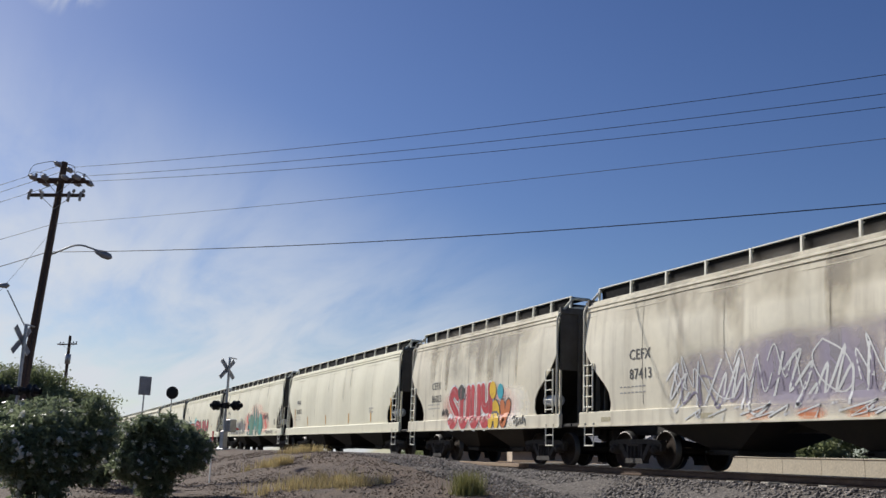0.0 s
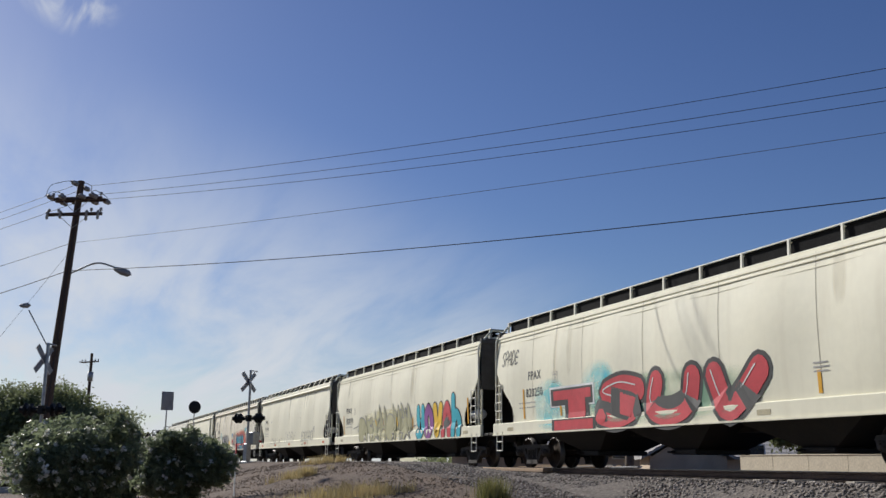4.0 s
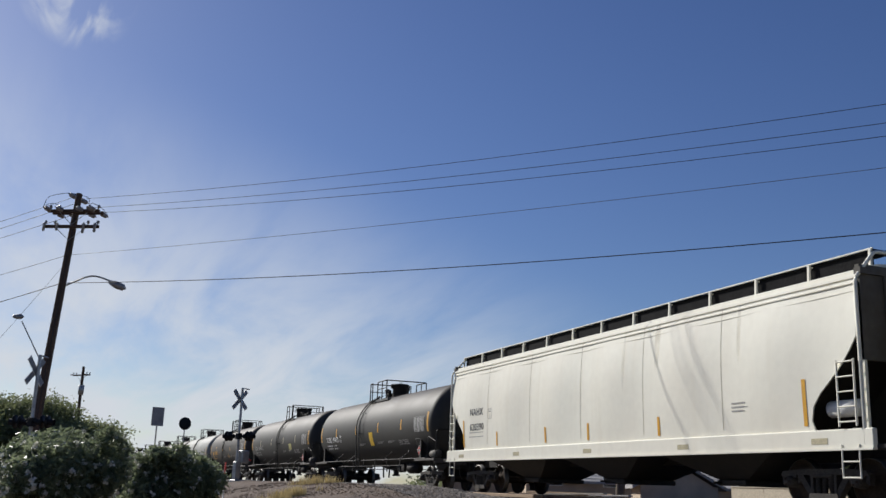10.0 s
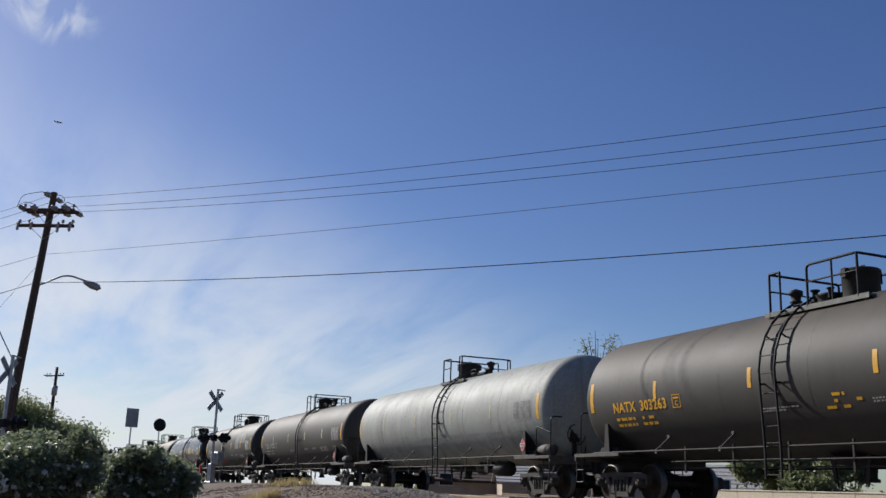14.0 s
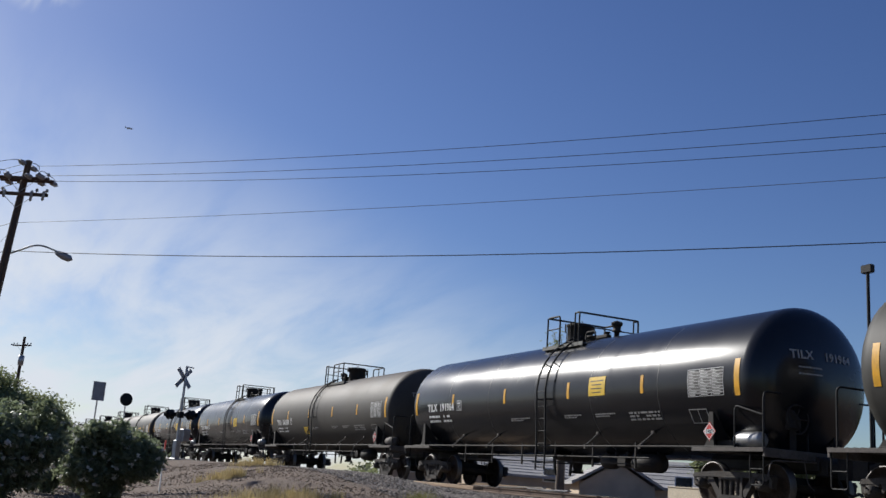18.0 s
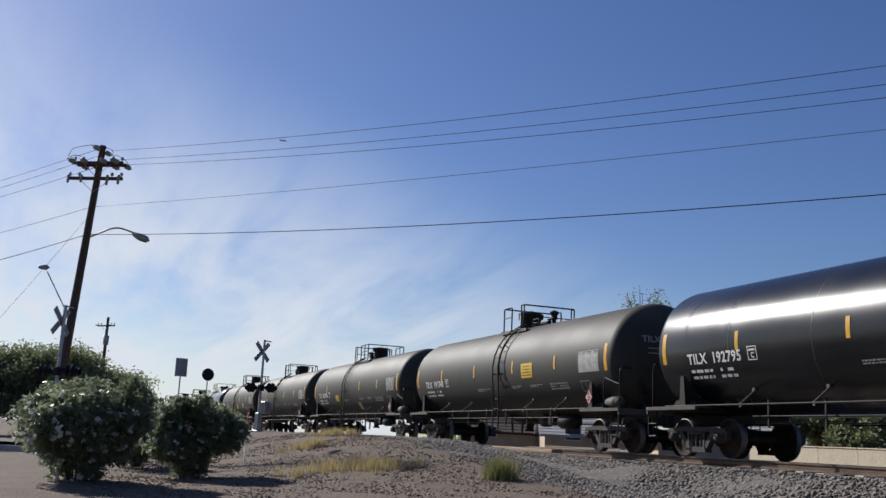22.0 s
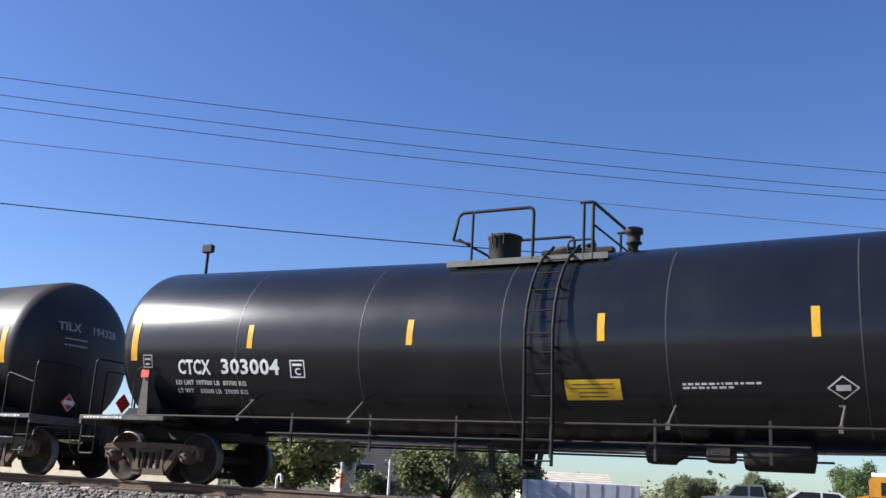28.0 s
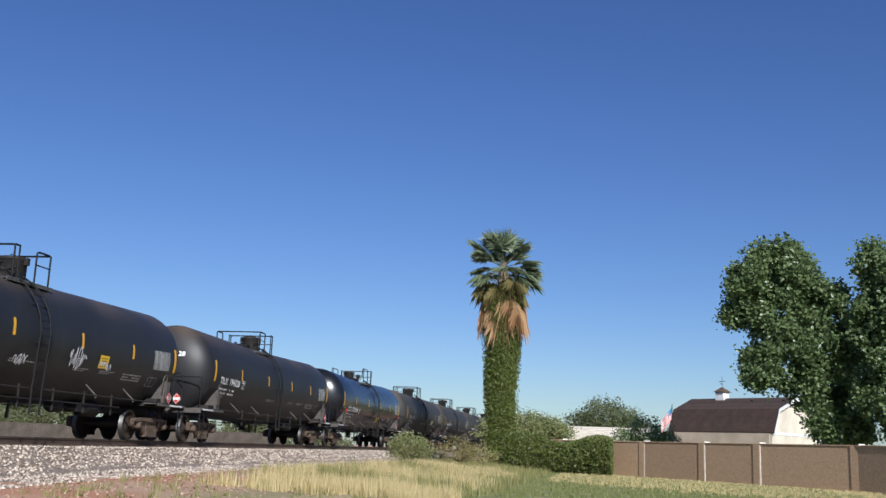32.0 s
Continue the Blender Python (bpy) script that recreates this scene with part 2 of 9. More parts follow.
MAT = dict(
    tank_black=surf("tank_black", (0.007, 0.008, 0.011), 0.24, spec=0.48, col2=(0.010, 0.011, 0.014), scale=0.6, fine=0.08, streak=((0.026, 0.025, 0.024), 0.15), coat=0.0),
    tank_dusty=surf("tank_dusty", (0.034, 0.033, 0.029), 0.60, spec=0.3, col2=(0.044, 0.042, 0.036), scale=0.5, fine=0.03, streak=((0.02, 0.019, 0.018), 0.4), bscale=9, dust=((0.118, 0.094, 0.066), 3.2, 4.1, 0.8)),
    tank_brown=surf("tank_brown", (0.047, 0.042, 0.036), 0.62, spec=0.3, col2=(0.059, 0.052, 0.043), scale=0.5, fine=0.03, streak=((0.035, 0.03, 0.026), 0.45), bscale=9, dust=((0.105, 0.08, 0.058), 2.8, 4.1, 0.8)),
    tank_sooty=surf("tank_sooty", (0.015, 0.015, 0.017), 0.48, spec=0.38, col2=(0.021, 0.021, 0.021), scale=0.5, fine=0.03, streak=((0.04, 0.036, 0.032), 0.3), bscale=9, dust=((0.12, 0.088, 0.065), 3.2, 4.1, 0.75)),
    old_wall=surf("old_wall", (0.11, 0.09, 0.07), 0.95, col2=(0.055, 0.047, 0.037), scale=1.5, fine=0.2, bscale=12, bump=0.5),
    tank_grey=surf("tank_grey", (0.33, 0.34, 0.31), 0.62, spec=0.3, col2=(0.26, 0.265, 0.24), scale=0.8, fine=0.06, streak=((0.13, 0.115, 0.10), 0.6), bscale=14),
    cream=surf("cream_paint", (0.83, 0.80, 0.63), 0.6, spec=0.25, col2=(0.79, 0.755, 0.58), scale=0.4, fine=0.012, streak=((0.60, 0.54, 0.40), 0.3), bscale=5),
    # shade of the cream ends put into a dark paint colour, with dirt runs
    end_shade=surf("shade_dark_end_paint", (0.14, 0.13, 0.11), 0.7, spec=0.25, col2=(0.09, 0.083, 0.07), scale=1.2, fine=0.05, streak=((0.10, 0.088, 0.07), 0.6), bscale=8),
    # dirty cream of some cars; also the shade tone of deep bay sheets
    cream_dirty=surf("cream_paint_dirt_shade", (0.79, 0.74, 0.595), 0.65, spec=0.25, col2=(0.70, 0.645, 0.50), scale=0.5, fine=0.02, streak=((0.30, 0.25, 0.18), 0.55), bscale=5),
    cream_white=surf("white_paint", (0.84, 0.825, 0.71), 0.6, spec=0.25, col2=(0.81, 0.775, 0.66), scale=0.4, fine=0.012, streak=((0.66, 0.6, 0.46), 0.2), bscale=5),
    # dark iron; also the painted shade of hopper bays and slope sheets
    iron=surf("dark_iron_and_shade", (0.018, 0.017, 0.016), 0.65, 0.0, spec=0.25, col2=(0.032, 0.027, 0.023), scale=4, fine=0.2, bscale=50, bump=0.2),
    rust=surf("rusty_cast_steel", (0.080, 0.062, 0.048), 0.8, 0.0, spec=0.2, col2=(0.13, 0.088, 0.06), scale=5, fine=0.09, bscale=30, bump=0.2),
    wheel=surf("wheel_steel", (0.028, 0.022, 0.018), 0.8, 0.0, spec=0.15, col2=(0.055, 0.038, 0.028), scale=4, fine=0.15, bscale=30, bump=0.2),
    tread=surf("polished_tread", (0.14, 0.135, 0.13), 0.5, 1.0, scale=5, fine=0.05),
    black_tube=surf("black_painted_tube", (0.012, 0.012, 0.013), 0.6, 0.0, spec=0.25, scale=5, fine=0.1),
    grating=surf("walkway_grating", (0.13, 0.13, 0.12), 0.6, 0.5, scale=8, fine=0.2, bscale=60),
    dusty_steel=surf("dusty_steel", (0.10, 0.088, 0.078), 0.75, 0.1, col2=(0.07, 0.06, 0.053), scale=4, fine=0.12, bscale=30),
    # near-black copy of grating, shade put into the colour of roof walks and fill
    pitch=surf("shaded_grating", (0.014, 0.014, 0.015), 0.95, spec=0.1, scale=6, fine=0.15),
    seam_dark=surf("dull_weld_bead", (0.030, 0.028, 0.026), 0.6, scale=6, fine=0.08),
    faded=surf("sun_faded_paint", (0.25, 0.24, 0.225), 0.7, spec=0.3, col2=(0.15, 0.143, 0.13), scale=1.5, fine=0.04),
    grease=surf("greasy_cast_steel", (0.034, 0.030, 0.027), 0.7, 0.0, spec=0.35, col2=(0.06, 0.05, 0.042), scale=5, fine=0.2, bscale=40, bump=0.4),
    seam_cream=surf("cream_seam", (0.50, 0.455, 0.345), 0.7, scale=6, fine=0.05),
    grime=surf("grime", (0.20, 0.17, 0.125), 0.8, scale=2, fine=0.1),
    flag_red=surf("red_flag", (0.75, 0.06, 0.03), 0.6, scale=6, fine=0.04),
    amber=surf("amber_reflector", (0.78, 0.40, 0.02), 0.4, scale=6, fine=0.05),
    amber_dull=surf("worn_reflector", (0.50, 0.44, 0.28), 0.5, scale=6, fine=0.08),
    pale_yellow=surf("sun_bleached_panel", (0.62, 0.58, 0.20), 0.6, scale=6, fine=0.05),
    worn_panel=surf("worn_grey_panel", (0.17, 0.165, 0.155), 0.7, spec=0.3, col2=(0.10, 0.097, 0.09), scale=5, fine=0.08),
    faded_dim=surf("rubbed_paint", (0.075, 0.074, 0.072), 0.65, spec=0.3, col2=(0.055, 0.053, 0.05), scale=2, fine=0.04),
    yellow=surf("yellow_panel", (0.80, 0.52, 0.03), 0.45, scale=6, fine=0.04),
    white_mark=surf("white_lettering", (0.78, 0.78, 0.76), 0.5, scale=6, fine=0.05),
    pale_mark=surf("dimmed_lettering", (0.52, 0.52, 0.50), 0.55, scale=6, fine=0.08),
    seam=surf("weld_bead", (0.055, 0.054, 0.053), 0.35, scale=6, fine=0.08),
    grey_mark=surf("faded_lettering", (0.36, 0.35, 0.33), 0.6, scale=6, fine=0.08),
    black_mark=surf("black_lettering", (0.03, 0.03, 0.03), 0.5, scale=6, fine=0.05),
    red=surf("red_panel", (0.62, 0.04, 0.03), 0.45, scale=6, fine=0.05),
    rail=surf("rail_steel", (0.13, 0.085, 0.06), 0.6, 0.5, col2=(0.09, 0.06, 0.045), scale=3, fine=0.15, bscale=30),
    rail_top=surf("rail_head", (0.46, 0.44, 0.42), 0.3, 1.0, scale=2, fine=0.05),
    tie=surf("tie_wood", (0.12, 0.09, 0.065), 0.9, col2=(0.07, 0.055, 0.045), scale=6, fine=0.25, bscale=40, bump=0.5, vary=0.25, stretch=(4, 0.5, 1)),
    tie_pale=surf("concrete_tie", (0.55, 0.50, 0.42), 0.85, scale=5, fine=0.1),
    plank=surf("crossing_plank", (0.42, 0.30, 0.19), 0.85, col2=(0.30, 0.21, 0.14), scale=3, fine=0.15, stretch=(0.4, 5, 5), bump=0.3),
    wood_pole=surf("pole_wood", (0.10, 0.062, 0.042), 0.85, col2=(0.065, 0.042, 0.032), scale=3, fine=0.2, stretch=(6, 6, 0.4), bump=0.4),
    galv=surf("galvanised_steel", (0.42, 0.42, 0.42), 0.45, 0.7, scale=5, fine=0.1),
    alu=surf("sign_back", (0.30, 0.30, 0.31), 0.5, 0.4, scale=3, fine=0.08),
    wire=surf("wire", (0.02, 0.02, 0.022), 0.6, scale=1, fine=0.05),
    wire_pale=surf("thin_wire", (0.16, 0.17, 0.19), 0.5, 0.3, scale=1, fine=0.05),
    porcelain=surf("porcelain", (0.30, 0.28, 0.27), 0.25, scale=8, fine=0.05),
    white=surf("white_paint_clean", (0.78, 0.78, 0.76), 0.5, scale=2, fine=0.04),
    block=surf("block_wall", (0.479, 0.315, 0.189), 0.9, col2=(0.49, 0.32, 0.19), scale=1.2, fine=0.12, bscale=25, bump=0.4, vary=0.07),
    block_cap=surf("wall_pilaster", (0.84, 0.79, 0.70), 0.9, scale=3, fine=0.1),
    cream_wall=surf("cream_wall", (0.60, 0.53, 0.40), 0.9, col2=(0.54, 0.47, 0.35), scale=1, fine=0.07, bscale=15, vary=0.06),
    stucco=surf("stucco", (0.52, 0.42, 0.31), 0.9, scale=1, fine=0.08, bscale=25, bump=0.3),
    stucco_pale=surf("pale_siding", (0.68, 0.60, 0.48), 0.8, scale=1, fine=0.05),
    shingle=surf("brown_shingle", (0.060, 0.035, 0.025), 0.9, col2=(0.042, 0.026, 0.02), scale=2, fine=0.2, bscale=18, bump=0.4, vary=0.25),
    shingle_grey=surf("grey_shingle", (0.36, 0.345, 0.33), 0.9, col2=(0.29, 0.28, 0.27), scale=2, fine=0.2, bscale=18, bump=0.4, vary=0.15),
    bark=surf("bark", (0.15, 0.12, 0.09), 0.95, col2=(0.09, 0.07, 0.055), scale=4, fine=0.25, bump=0.6, stretch=(4, 4, 0.6)),
    glass=surf("dark_glass", (0.02, 0.025, 0.03), 0.08, scale=2, fine=0.02, coat=0.5),
    rubber=surf("rubber", (0.02, 0.02, 0.02), 0.8, scale=8, fine=0.1),
    bus=surf("bus_yellow", (0.62, 0.27, 0.02), 0.4, scale=2, fine=0.04, coat=0.3),
    car_white=surf("car_white", (0.72, 0.73, 0.74), 0.3, scale=2, fine=0.02, coat=0.5),
    car_grey=surf("car_grey", (0.23, 0.25, 0.28), 0.3, 0.3, scale=2, fine=0.02, coat=0.5),
    car_dark=surf("car_dark", (0.03, 0.035, 0.05), 0.3, scale=2, fine=0.02, coat=0.5),
    asphalt=surf("asphalt", (0.07, 0.07, 0.072), 0.9, col2=(0.055, 0.055, 0.057), scale=1, fine=0.2, bscale=60, bump=0.3),
    kerb=surf("kerb_concrete", (0.46, 0.43, 0.38), 0.9, scale=2, fine=0.1, bump=0.2),
    ole=leaf_mat("oleander_leaf", (0.135, 0.172, 0.095), (0.265, 0.300, 0.180), 0.4, 0.5),
    flower=leaf_mat("white_blossom", (0.62, 0.62, 0.52), (0.80, 0.79, 0.72), trans=0.3),
    mesq=leaf_mat("mesquite_leaf", (0.150, 0.178, 0.085), (0.235, 0.258, 0.125), 0.5, 0.5),
    mesq_pale=leaf_mat("palo_verde_leaf", (0.190, 0.220, 0.080), (0.300, 0.310, 0.130), 0.5, 0.35),
    cotton=leaf_mat("cottonwood_leaf", (0.115, 0.170, 0.065), (0.200, 0.265, 0.110), 0.36, 0.4),
    vine=leaf_mat("vine_leaf", (0.100, 0.135, 0.028), (0.175, 0.210, 0.050), 0.45, 0.3),
    frond=leaf_mat("palm_frond", (0.110, 0.160, 0.085), (0.330, 0.380, 0.230), 0.33, 0.35),
    frond_tan=leaf_mat("palm_frond_yellowing", (0.20, 0.19, 0.07), (0.30, 0.24, 0.10)),
    frond_dead=leaf_mat("dead_frond", (0.42, 0.25, 0.12), (0.62, 0.42, 0.24), trans=0.4),
    straw=leaf_mat("dry_grass", (0.46, 0.36, 0.16), (0.66, 0.55, 0.29), 0.7),
    grass=leaf_mat("green_grass", (0.14, 0.175, 0.05), (0.28, 0.28, 0.10), 0.6),
    weed=leaf_mat("weed_green", (0.18, 0.19, 0.06), (0.34, 0.31, 0.12), 0.6),
    twig=surf("bare_twig", (0.16, 0.13, 0.10), 0.9, scale=5, fine=0.1),
)


# ---- mesh building ----
class Geo:
    """Points and faces gathered for one mesh."""

    def __init__(self):
        self.v, self.f, self.s = [], [], []

    def add(self, verts, faces, smooth=False):
        n = len(self.v)
        self.v += [tuple(p) for p in verts]
        self.f += [tuple(i + n for i in f) for f in faces]
        self.s += [smooth] * len(faces)
        return self

    def box(self, x0, x1, y0, y1, z0, z1, c=0.0, m=None):
        """A box; c chamfers its edges along z-facing rims."""
        if c <= 0:
            vs = [(x, y, z) for z in (z0, z1) for y in (y0, y1) for x in (x0, x1)]
            fs = [(0, 2, 3, 1), (4, 5, 7, 6), (0, 1, 5, 4), (2, 6, 7, 3), (0, 4, 6, 2), (1, 3, 7, 5)]
        else:
            def ring(i, z):
                a, b, d, e = x0 + i, x1 - i, y0 + i, y1 - i
                k = c * 0.7
                return [(a + k, d, z), (b - k, d, z), (b, d + k, z), (b, e - k, z), (b - k, e, z), (a + k, e, z), (a, e - k, z), (a, d + k, z)]
            vs = ring(c, z0) + ring(0, z0 + c) + ring(0, z1 - c) + ring(c, z1)
            fs = [tuple(range(7, -1, -1)), tuple(range(24, 32))]
            for r in range(3):
                fs += [(r * 8 + i, r * 8 + (i + 1) % 8, r * 8 + 8 + (i + 1) % 8, r * 8 + 8 + i) for i in range(8)]
        if m is not None:
            vs = [tuple(m @ Vector(p)) for p in vs]
        return self.add(vs, fs)

    def tube(self, pts, r, n=6, caps=True, radii=None):
        """A round bar along a line of points."""
        pts = [Vector(p) for p in pts]
        vs, fs = [], []
        for i, p in enumerate(pts):
            d = (pts[min(i + 1, len(pts) - 1)] - pts[max(i - 1, 0)]).normalized()
            a = d.cross(Vector((0, 0, 1)) if abs(d.z) < 0.9 else Vector((1, 0, 0))).normalized()
            b = d.cross(a)
            q = radii[i] if radii else r
            vs += [p + (a * math.cos(2 * math.pi * k / n) + b * math.sin(2 * math.pi * k / n)) * q for k in range(n)]
        for i in range(len(pts) - 1):
            fs += [(i * n + k, i * n + (k + 1) % n, (i + 1) * n + (k + 1) % n, (i + 1) * n + k) for k in range(n)]
        self.add(vs, fs, True)
        if caps:
            m = (len(pts) - 1) * n
            self.add(vs, [tuple(range(n - 1, -1, -1)), tuple(range(m, m + n))])
        return self

    def lathe(self, prof, axis="x", at=(0, 0, 0), n=32, smooth=True, caps=False):
        """A turned form: prof holds (distance along the axis, radius)."""
        vs, fs = [], []
        for d, r in prof:
            for k in range(n):
                a, b = r * math.cos(2 * math.pi * k / n), r * math.sin(2 * math.pi * k / n)
                p = {"x": (d, a, b), "y": (b, d, a), "z": (a, b, d)}[axis]
                vs.append((p[0] + at[0], p[1] + at[1], p[2] + at[2]))
        for i in range(len(prof) - 1):
            fs += [(i * n + k, i * n + (k + 1) % n, (i + 1) * n + (k + 1) % n, (i + 1) * n + k) for k in range(n)]
        self.add(vs, fs, smooth)
        if caps:
            m = (len(prof) - 1) * n
            self.add(vs, [tuple(range(n - 1, -1, -1)), tuple(range(m, m + n))])
        return self

    def prism(self, poly, y0, y1, axis="y"):
        """A flat outline given thickness along an axis."""
        k = len(poly)
        put = {"y": lambda a, b, d: (a, d, b), "x": lambda a, b, d: (d, a, b), "z": lambda a, b, d: (a, b, d)}[axis]
        vs = [put(a, b, y0) for a, b in poly] + [put(a, b, y1) for a, b in poly]
        fs = [tuple(range(k)), tuple(range(2 * k - 1, k - 1, -1))]
        fs += [(i, k + i, k + (i + 1) % k, (i + 1) % k) for i in range(k)]
        return self.add(vs, fs)

    def mesh(self, name, mats):
        me = bpy.data.meshes.new(name)
        me.from_pydata(self.v, [], self.f)
        for mt in mats if isinstance(mats, (list, tuple)) else [mats]:
            me.materials.append(mt)
        me.polygons.foreach_set("use_smooth", self.s)
        bm = bmesh.new()
        bm.from_mesh(me)
        bmesh.ops.recalc_face_normals(bm, faces=bm.faces)
        bm.to_mesh(me)
        bm.free()
        return me


def part(name, geo, material, parent=None, label="", at=None):
    """Links gathered geometry, or a mesh, as one object under a thing or a part."""
    me = geo.mesh(name, MAT[material] if isinstance(material, str) else material) if isinstance(geo, Geo) else geo
    ob = new(name, me)
    ob.parent = parent
    if at is not None:
        ob.matrix_basis = at
    if label:
        ob["label"] = label
    return ob


def thing(name, label, category, group="", kind="", at=None):
    ob = new(name)
    ob.empty_display_size = 0.2
    if at is not None:
        ob.matrix_basis = at
    return tagged(ob, label, category, group, kind)


def solid(name, geo, material, label, category="", group="", kind="", at=None):
    """A thing that is one mesh."""
    return tagged(part(name, geo, material, None, "", at), label, category, group, kind)


_glyphs = {}


def letters(text, size, fat=0.04):
    """Flat points and faces of a line of built-in lettering, from x = 0, base line at 0."""
    key = (text, size, fat)
    if key not in _glyphs:
        cu = bpy.data.curves.new("letters", "FONT")
        cu.body, cu.size, cu.resolution_u, cu.offset = text, size * 1.38, 2, size * fat
        cu.space_character = 1.07
        ob = bpy.data.objects.new("letters", cu)
        me = bpy.data.meshes.new_from_object(ob)
        _glyphs[key] = ([tuple(v.co) for v in me.vertices], [tuple(p.vertices) for p in me.polygons])
        bpy.data.objects.remove(ob)
        bpy.data.curves.remove(cu)
        bpy.data.meshes.remove(me)
    return _glyphs[key]


# ---- the train ----
_cache = {}


def once(key, maker, material):
    """The shared mesh of a part that many cars have."""
    k = (key, material)
    if k not in _cache:
        _cache[k] = maker().mesh(key.split("/")[0], MAT[material])
    return _cache[k]


def bend(pts, r=0.12, n=4):
    """Rounds the corners of a line of points."""
    pts = [Vector(p) for p in pts]
    out = [pts[0]]
    for a, b, c in zip(pts, pts[1:], pts[2:]):
        u, w = (a - b), (c - b)
        q = min(r, u.length * 0.45, w.length * 0.45)
        s, e = b + u.normalized() * q, b + w.normalized() * q
        out += [s * (1 - k / n) ** 2 + b * 2 * (k / n) * (1 - k / n) + e * (k / n) ** 2 for k in range(n + 1)]
    return out + [pts[-1]]


# trucks
def g_side_frame():
    g = Geo()
    top = [(-1.16, 0.57), (-1.10, 0.66), (-0.55, 0.70), (0.55, 0.70), (1.10, 0.66), (1.16, 0.57), (0.68, 0.59), (-0.68, 0.59)]
    g.prism(top, -0.11, 0.06)
    for s in (-1, 1):
        g.prism([(s * 0.74, 0.62), (s * 0.60, 0.66), (s * 0.27, 0.22), (s * 0.36, 0.14)], -0.09, 0.05)
        g.prism([(s * 1.16, 0.62), (s * 1.07, 0.64), (s * 1.05, 0.44), (s * 1.13, 0.40)], -0.08, 0.05)
        g.prism([(s * 0.71, 0.62), (s * 0.62, 0.62), (s * 0.66, 0.44), (s * 0.71, 0.42)], -0.08, 0.05)
        g.prism([(s * 0.35, 0.66), (s * 0.28, 0.66), (s * 0.26, 0.16), (s * 0.33, 0.16)], -0.10, 0.06)
    g.prism([(-0.40, 0.12), (0.40, 0.12), (0.36, 0.24), (-0.36, 0.24)], -0.12, 0.07)
    g.box(-0.27, 0.27, -0.13, 0.02, 0.53, 0.60, 0.02)
    return g


def g_springs():
    g = Geo()
    for x in (-0.17, 0.0, 0.17):
        prof = []
        for i in range(11):
            z = 0.24 + i * 0.027
            prof += [(z, 0.042), (z + 0.006, 0.062), (z + 0.014, 0.062), (z + 0.020, 0.042)]
        g.lathe(prof, "z", (x, -0.05, 0), 10)
    return g


def g_bearing():
    g = Geo()
    g.lathe([(-0.20, 0.0), (-0.20, 0.055), (-0.18, 0.10), (-0.10, 0.115), (0.05, 0.125)], "y", (0, 0, 0.457), 12)
    g.box(-0.15, 0.15, -0.10, 0.06, 0.53, 0.60, 0.015)
    return g


WHEELSETS = []
_wheelset = []


def wheelset_mesh():
    """Two wheels pressed on an axle, with bright treads and bolted bearing caps; it turns about its own middle."""
    if not _wheelset:
        g = Geo().lathe([(-0.95, 0.075), (-0.6, 0.085), (0, 0.08), (0.6, 0.085), (0.95, 0.075)], "y", (0, 0, 0), 12)
        for s in (-1, 1):
            y = s * 0.755
            g.lathe([(y + s * 0.06, 0.09), (y + s * 0.05, 0.13), (y + s * 0.015, 0.16), (y - s * 0.02, 0.30), (y + s * 0.005, 0.385), (y + s * 0.07, 0.41), (y + s * 0.07, 0.437)], "y", (0, 0, 0), 28)
            g.lathe([(y - s * 0.075, 0.437), (y - s * 0.07, 0.41), (y - s * 0.03, 0.385), (y - s * 0.05, 0.30), (y - s * 0.05, 0.09)], "y", (0, 0, 0), 28)
            for k in range(3):
                q = k * 2.094
                g.lathe([(s * 1.245, 0.0), (s * 1.245, 0.02), (s * 1.2, 0.02)], "y", (0.06 * math.cos(q), 0, 0.06 * math.sin(q)), 6)
        n = len(g.f)
        for s in (-1, 1):
            y = s * 0.755
            g.lathe([(y + s * 0.07, 0.437), (y + s * 0.065, 0.455), (y - s * 0.035, 0.458), (y - s * 0.05, 0.478), (y - s * 0.07, 0.478), (y - s * 0.075, 0.437)], "y", (0, 0, 0), 28)
        me = g.mesh("wheelset", [MAT["wheel"], MAT["tread"]])
        me.polygons.foreach_set("material_index", [0] * n + [1] * (len(g.f) - n))
        _wheelset.append(me)
    return _wheelset[0]


def g_bolster():
    g = Geo().prism([(-1.0, 0.46), (-0.5, 0.34), (0.5, 0.34), (1.0, 0.46), (1.0, 0.62), (0.3, 0.72), (-0.3, 0.72), (-1.0, 0.62)], -0.2, 0.2, "x")
    g.lathe([(0.70, 0.18), (0.80, 0.18)], "z", (0, 0, 0), 14, caps=True)
    return g


def g_brake_beam():
    g = Geo()
    for s in (-1, 1):
        g.tube([(s * 0.36, -0.75, 0.36), (s * 0.36, 0.75, 0.36)], 0.035, 6)
        for y in (-0.74, 0.74):
            g.box(s * 0.36 - 0.02, s * 0.36 + 0.07 * s + 0.02, y - 0.05, y + 0.05, 0.27, 0.52)
    return g


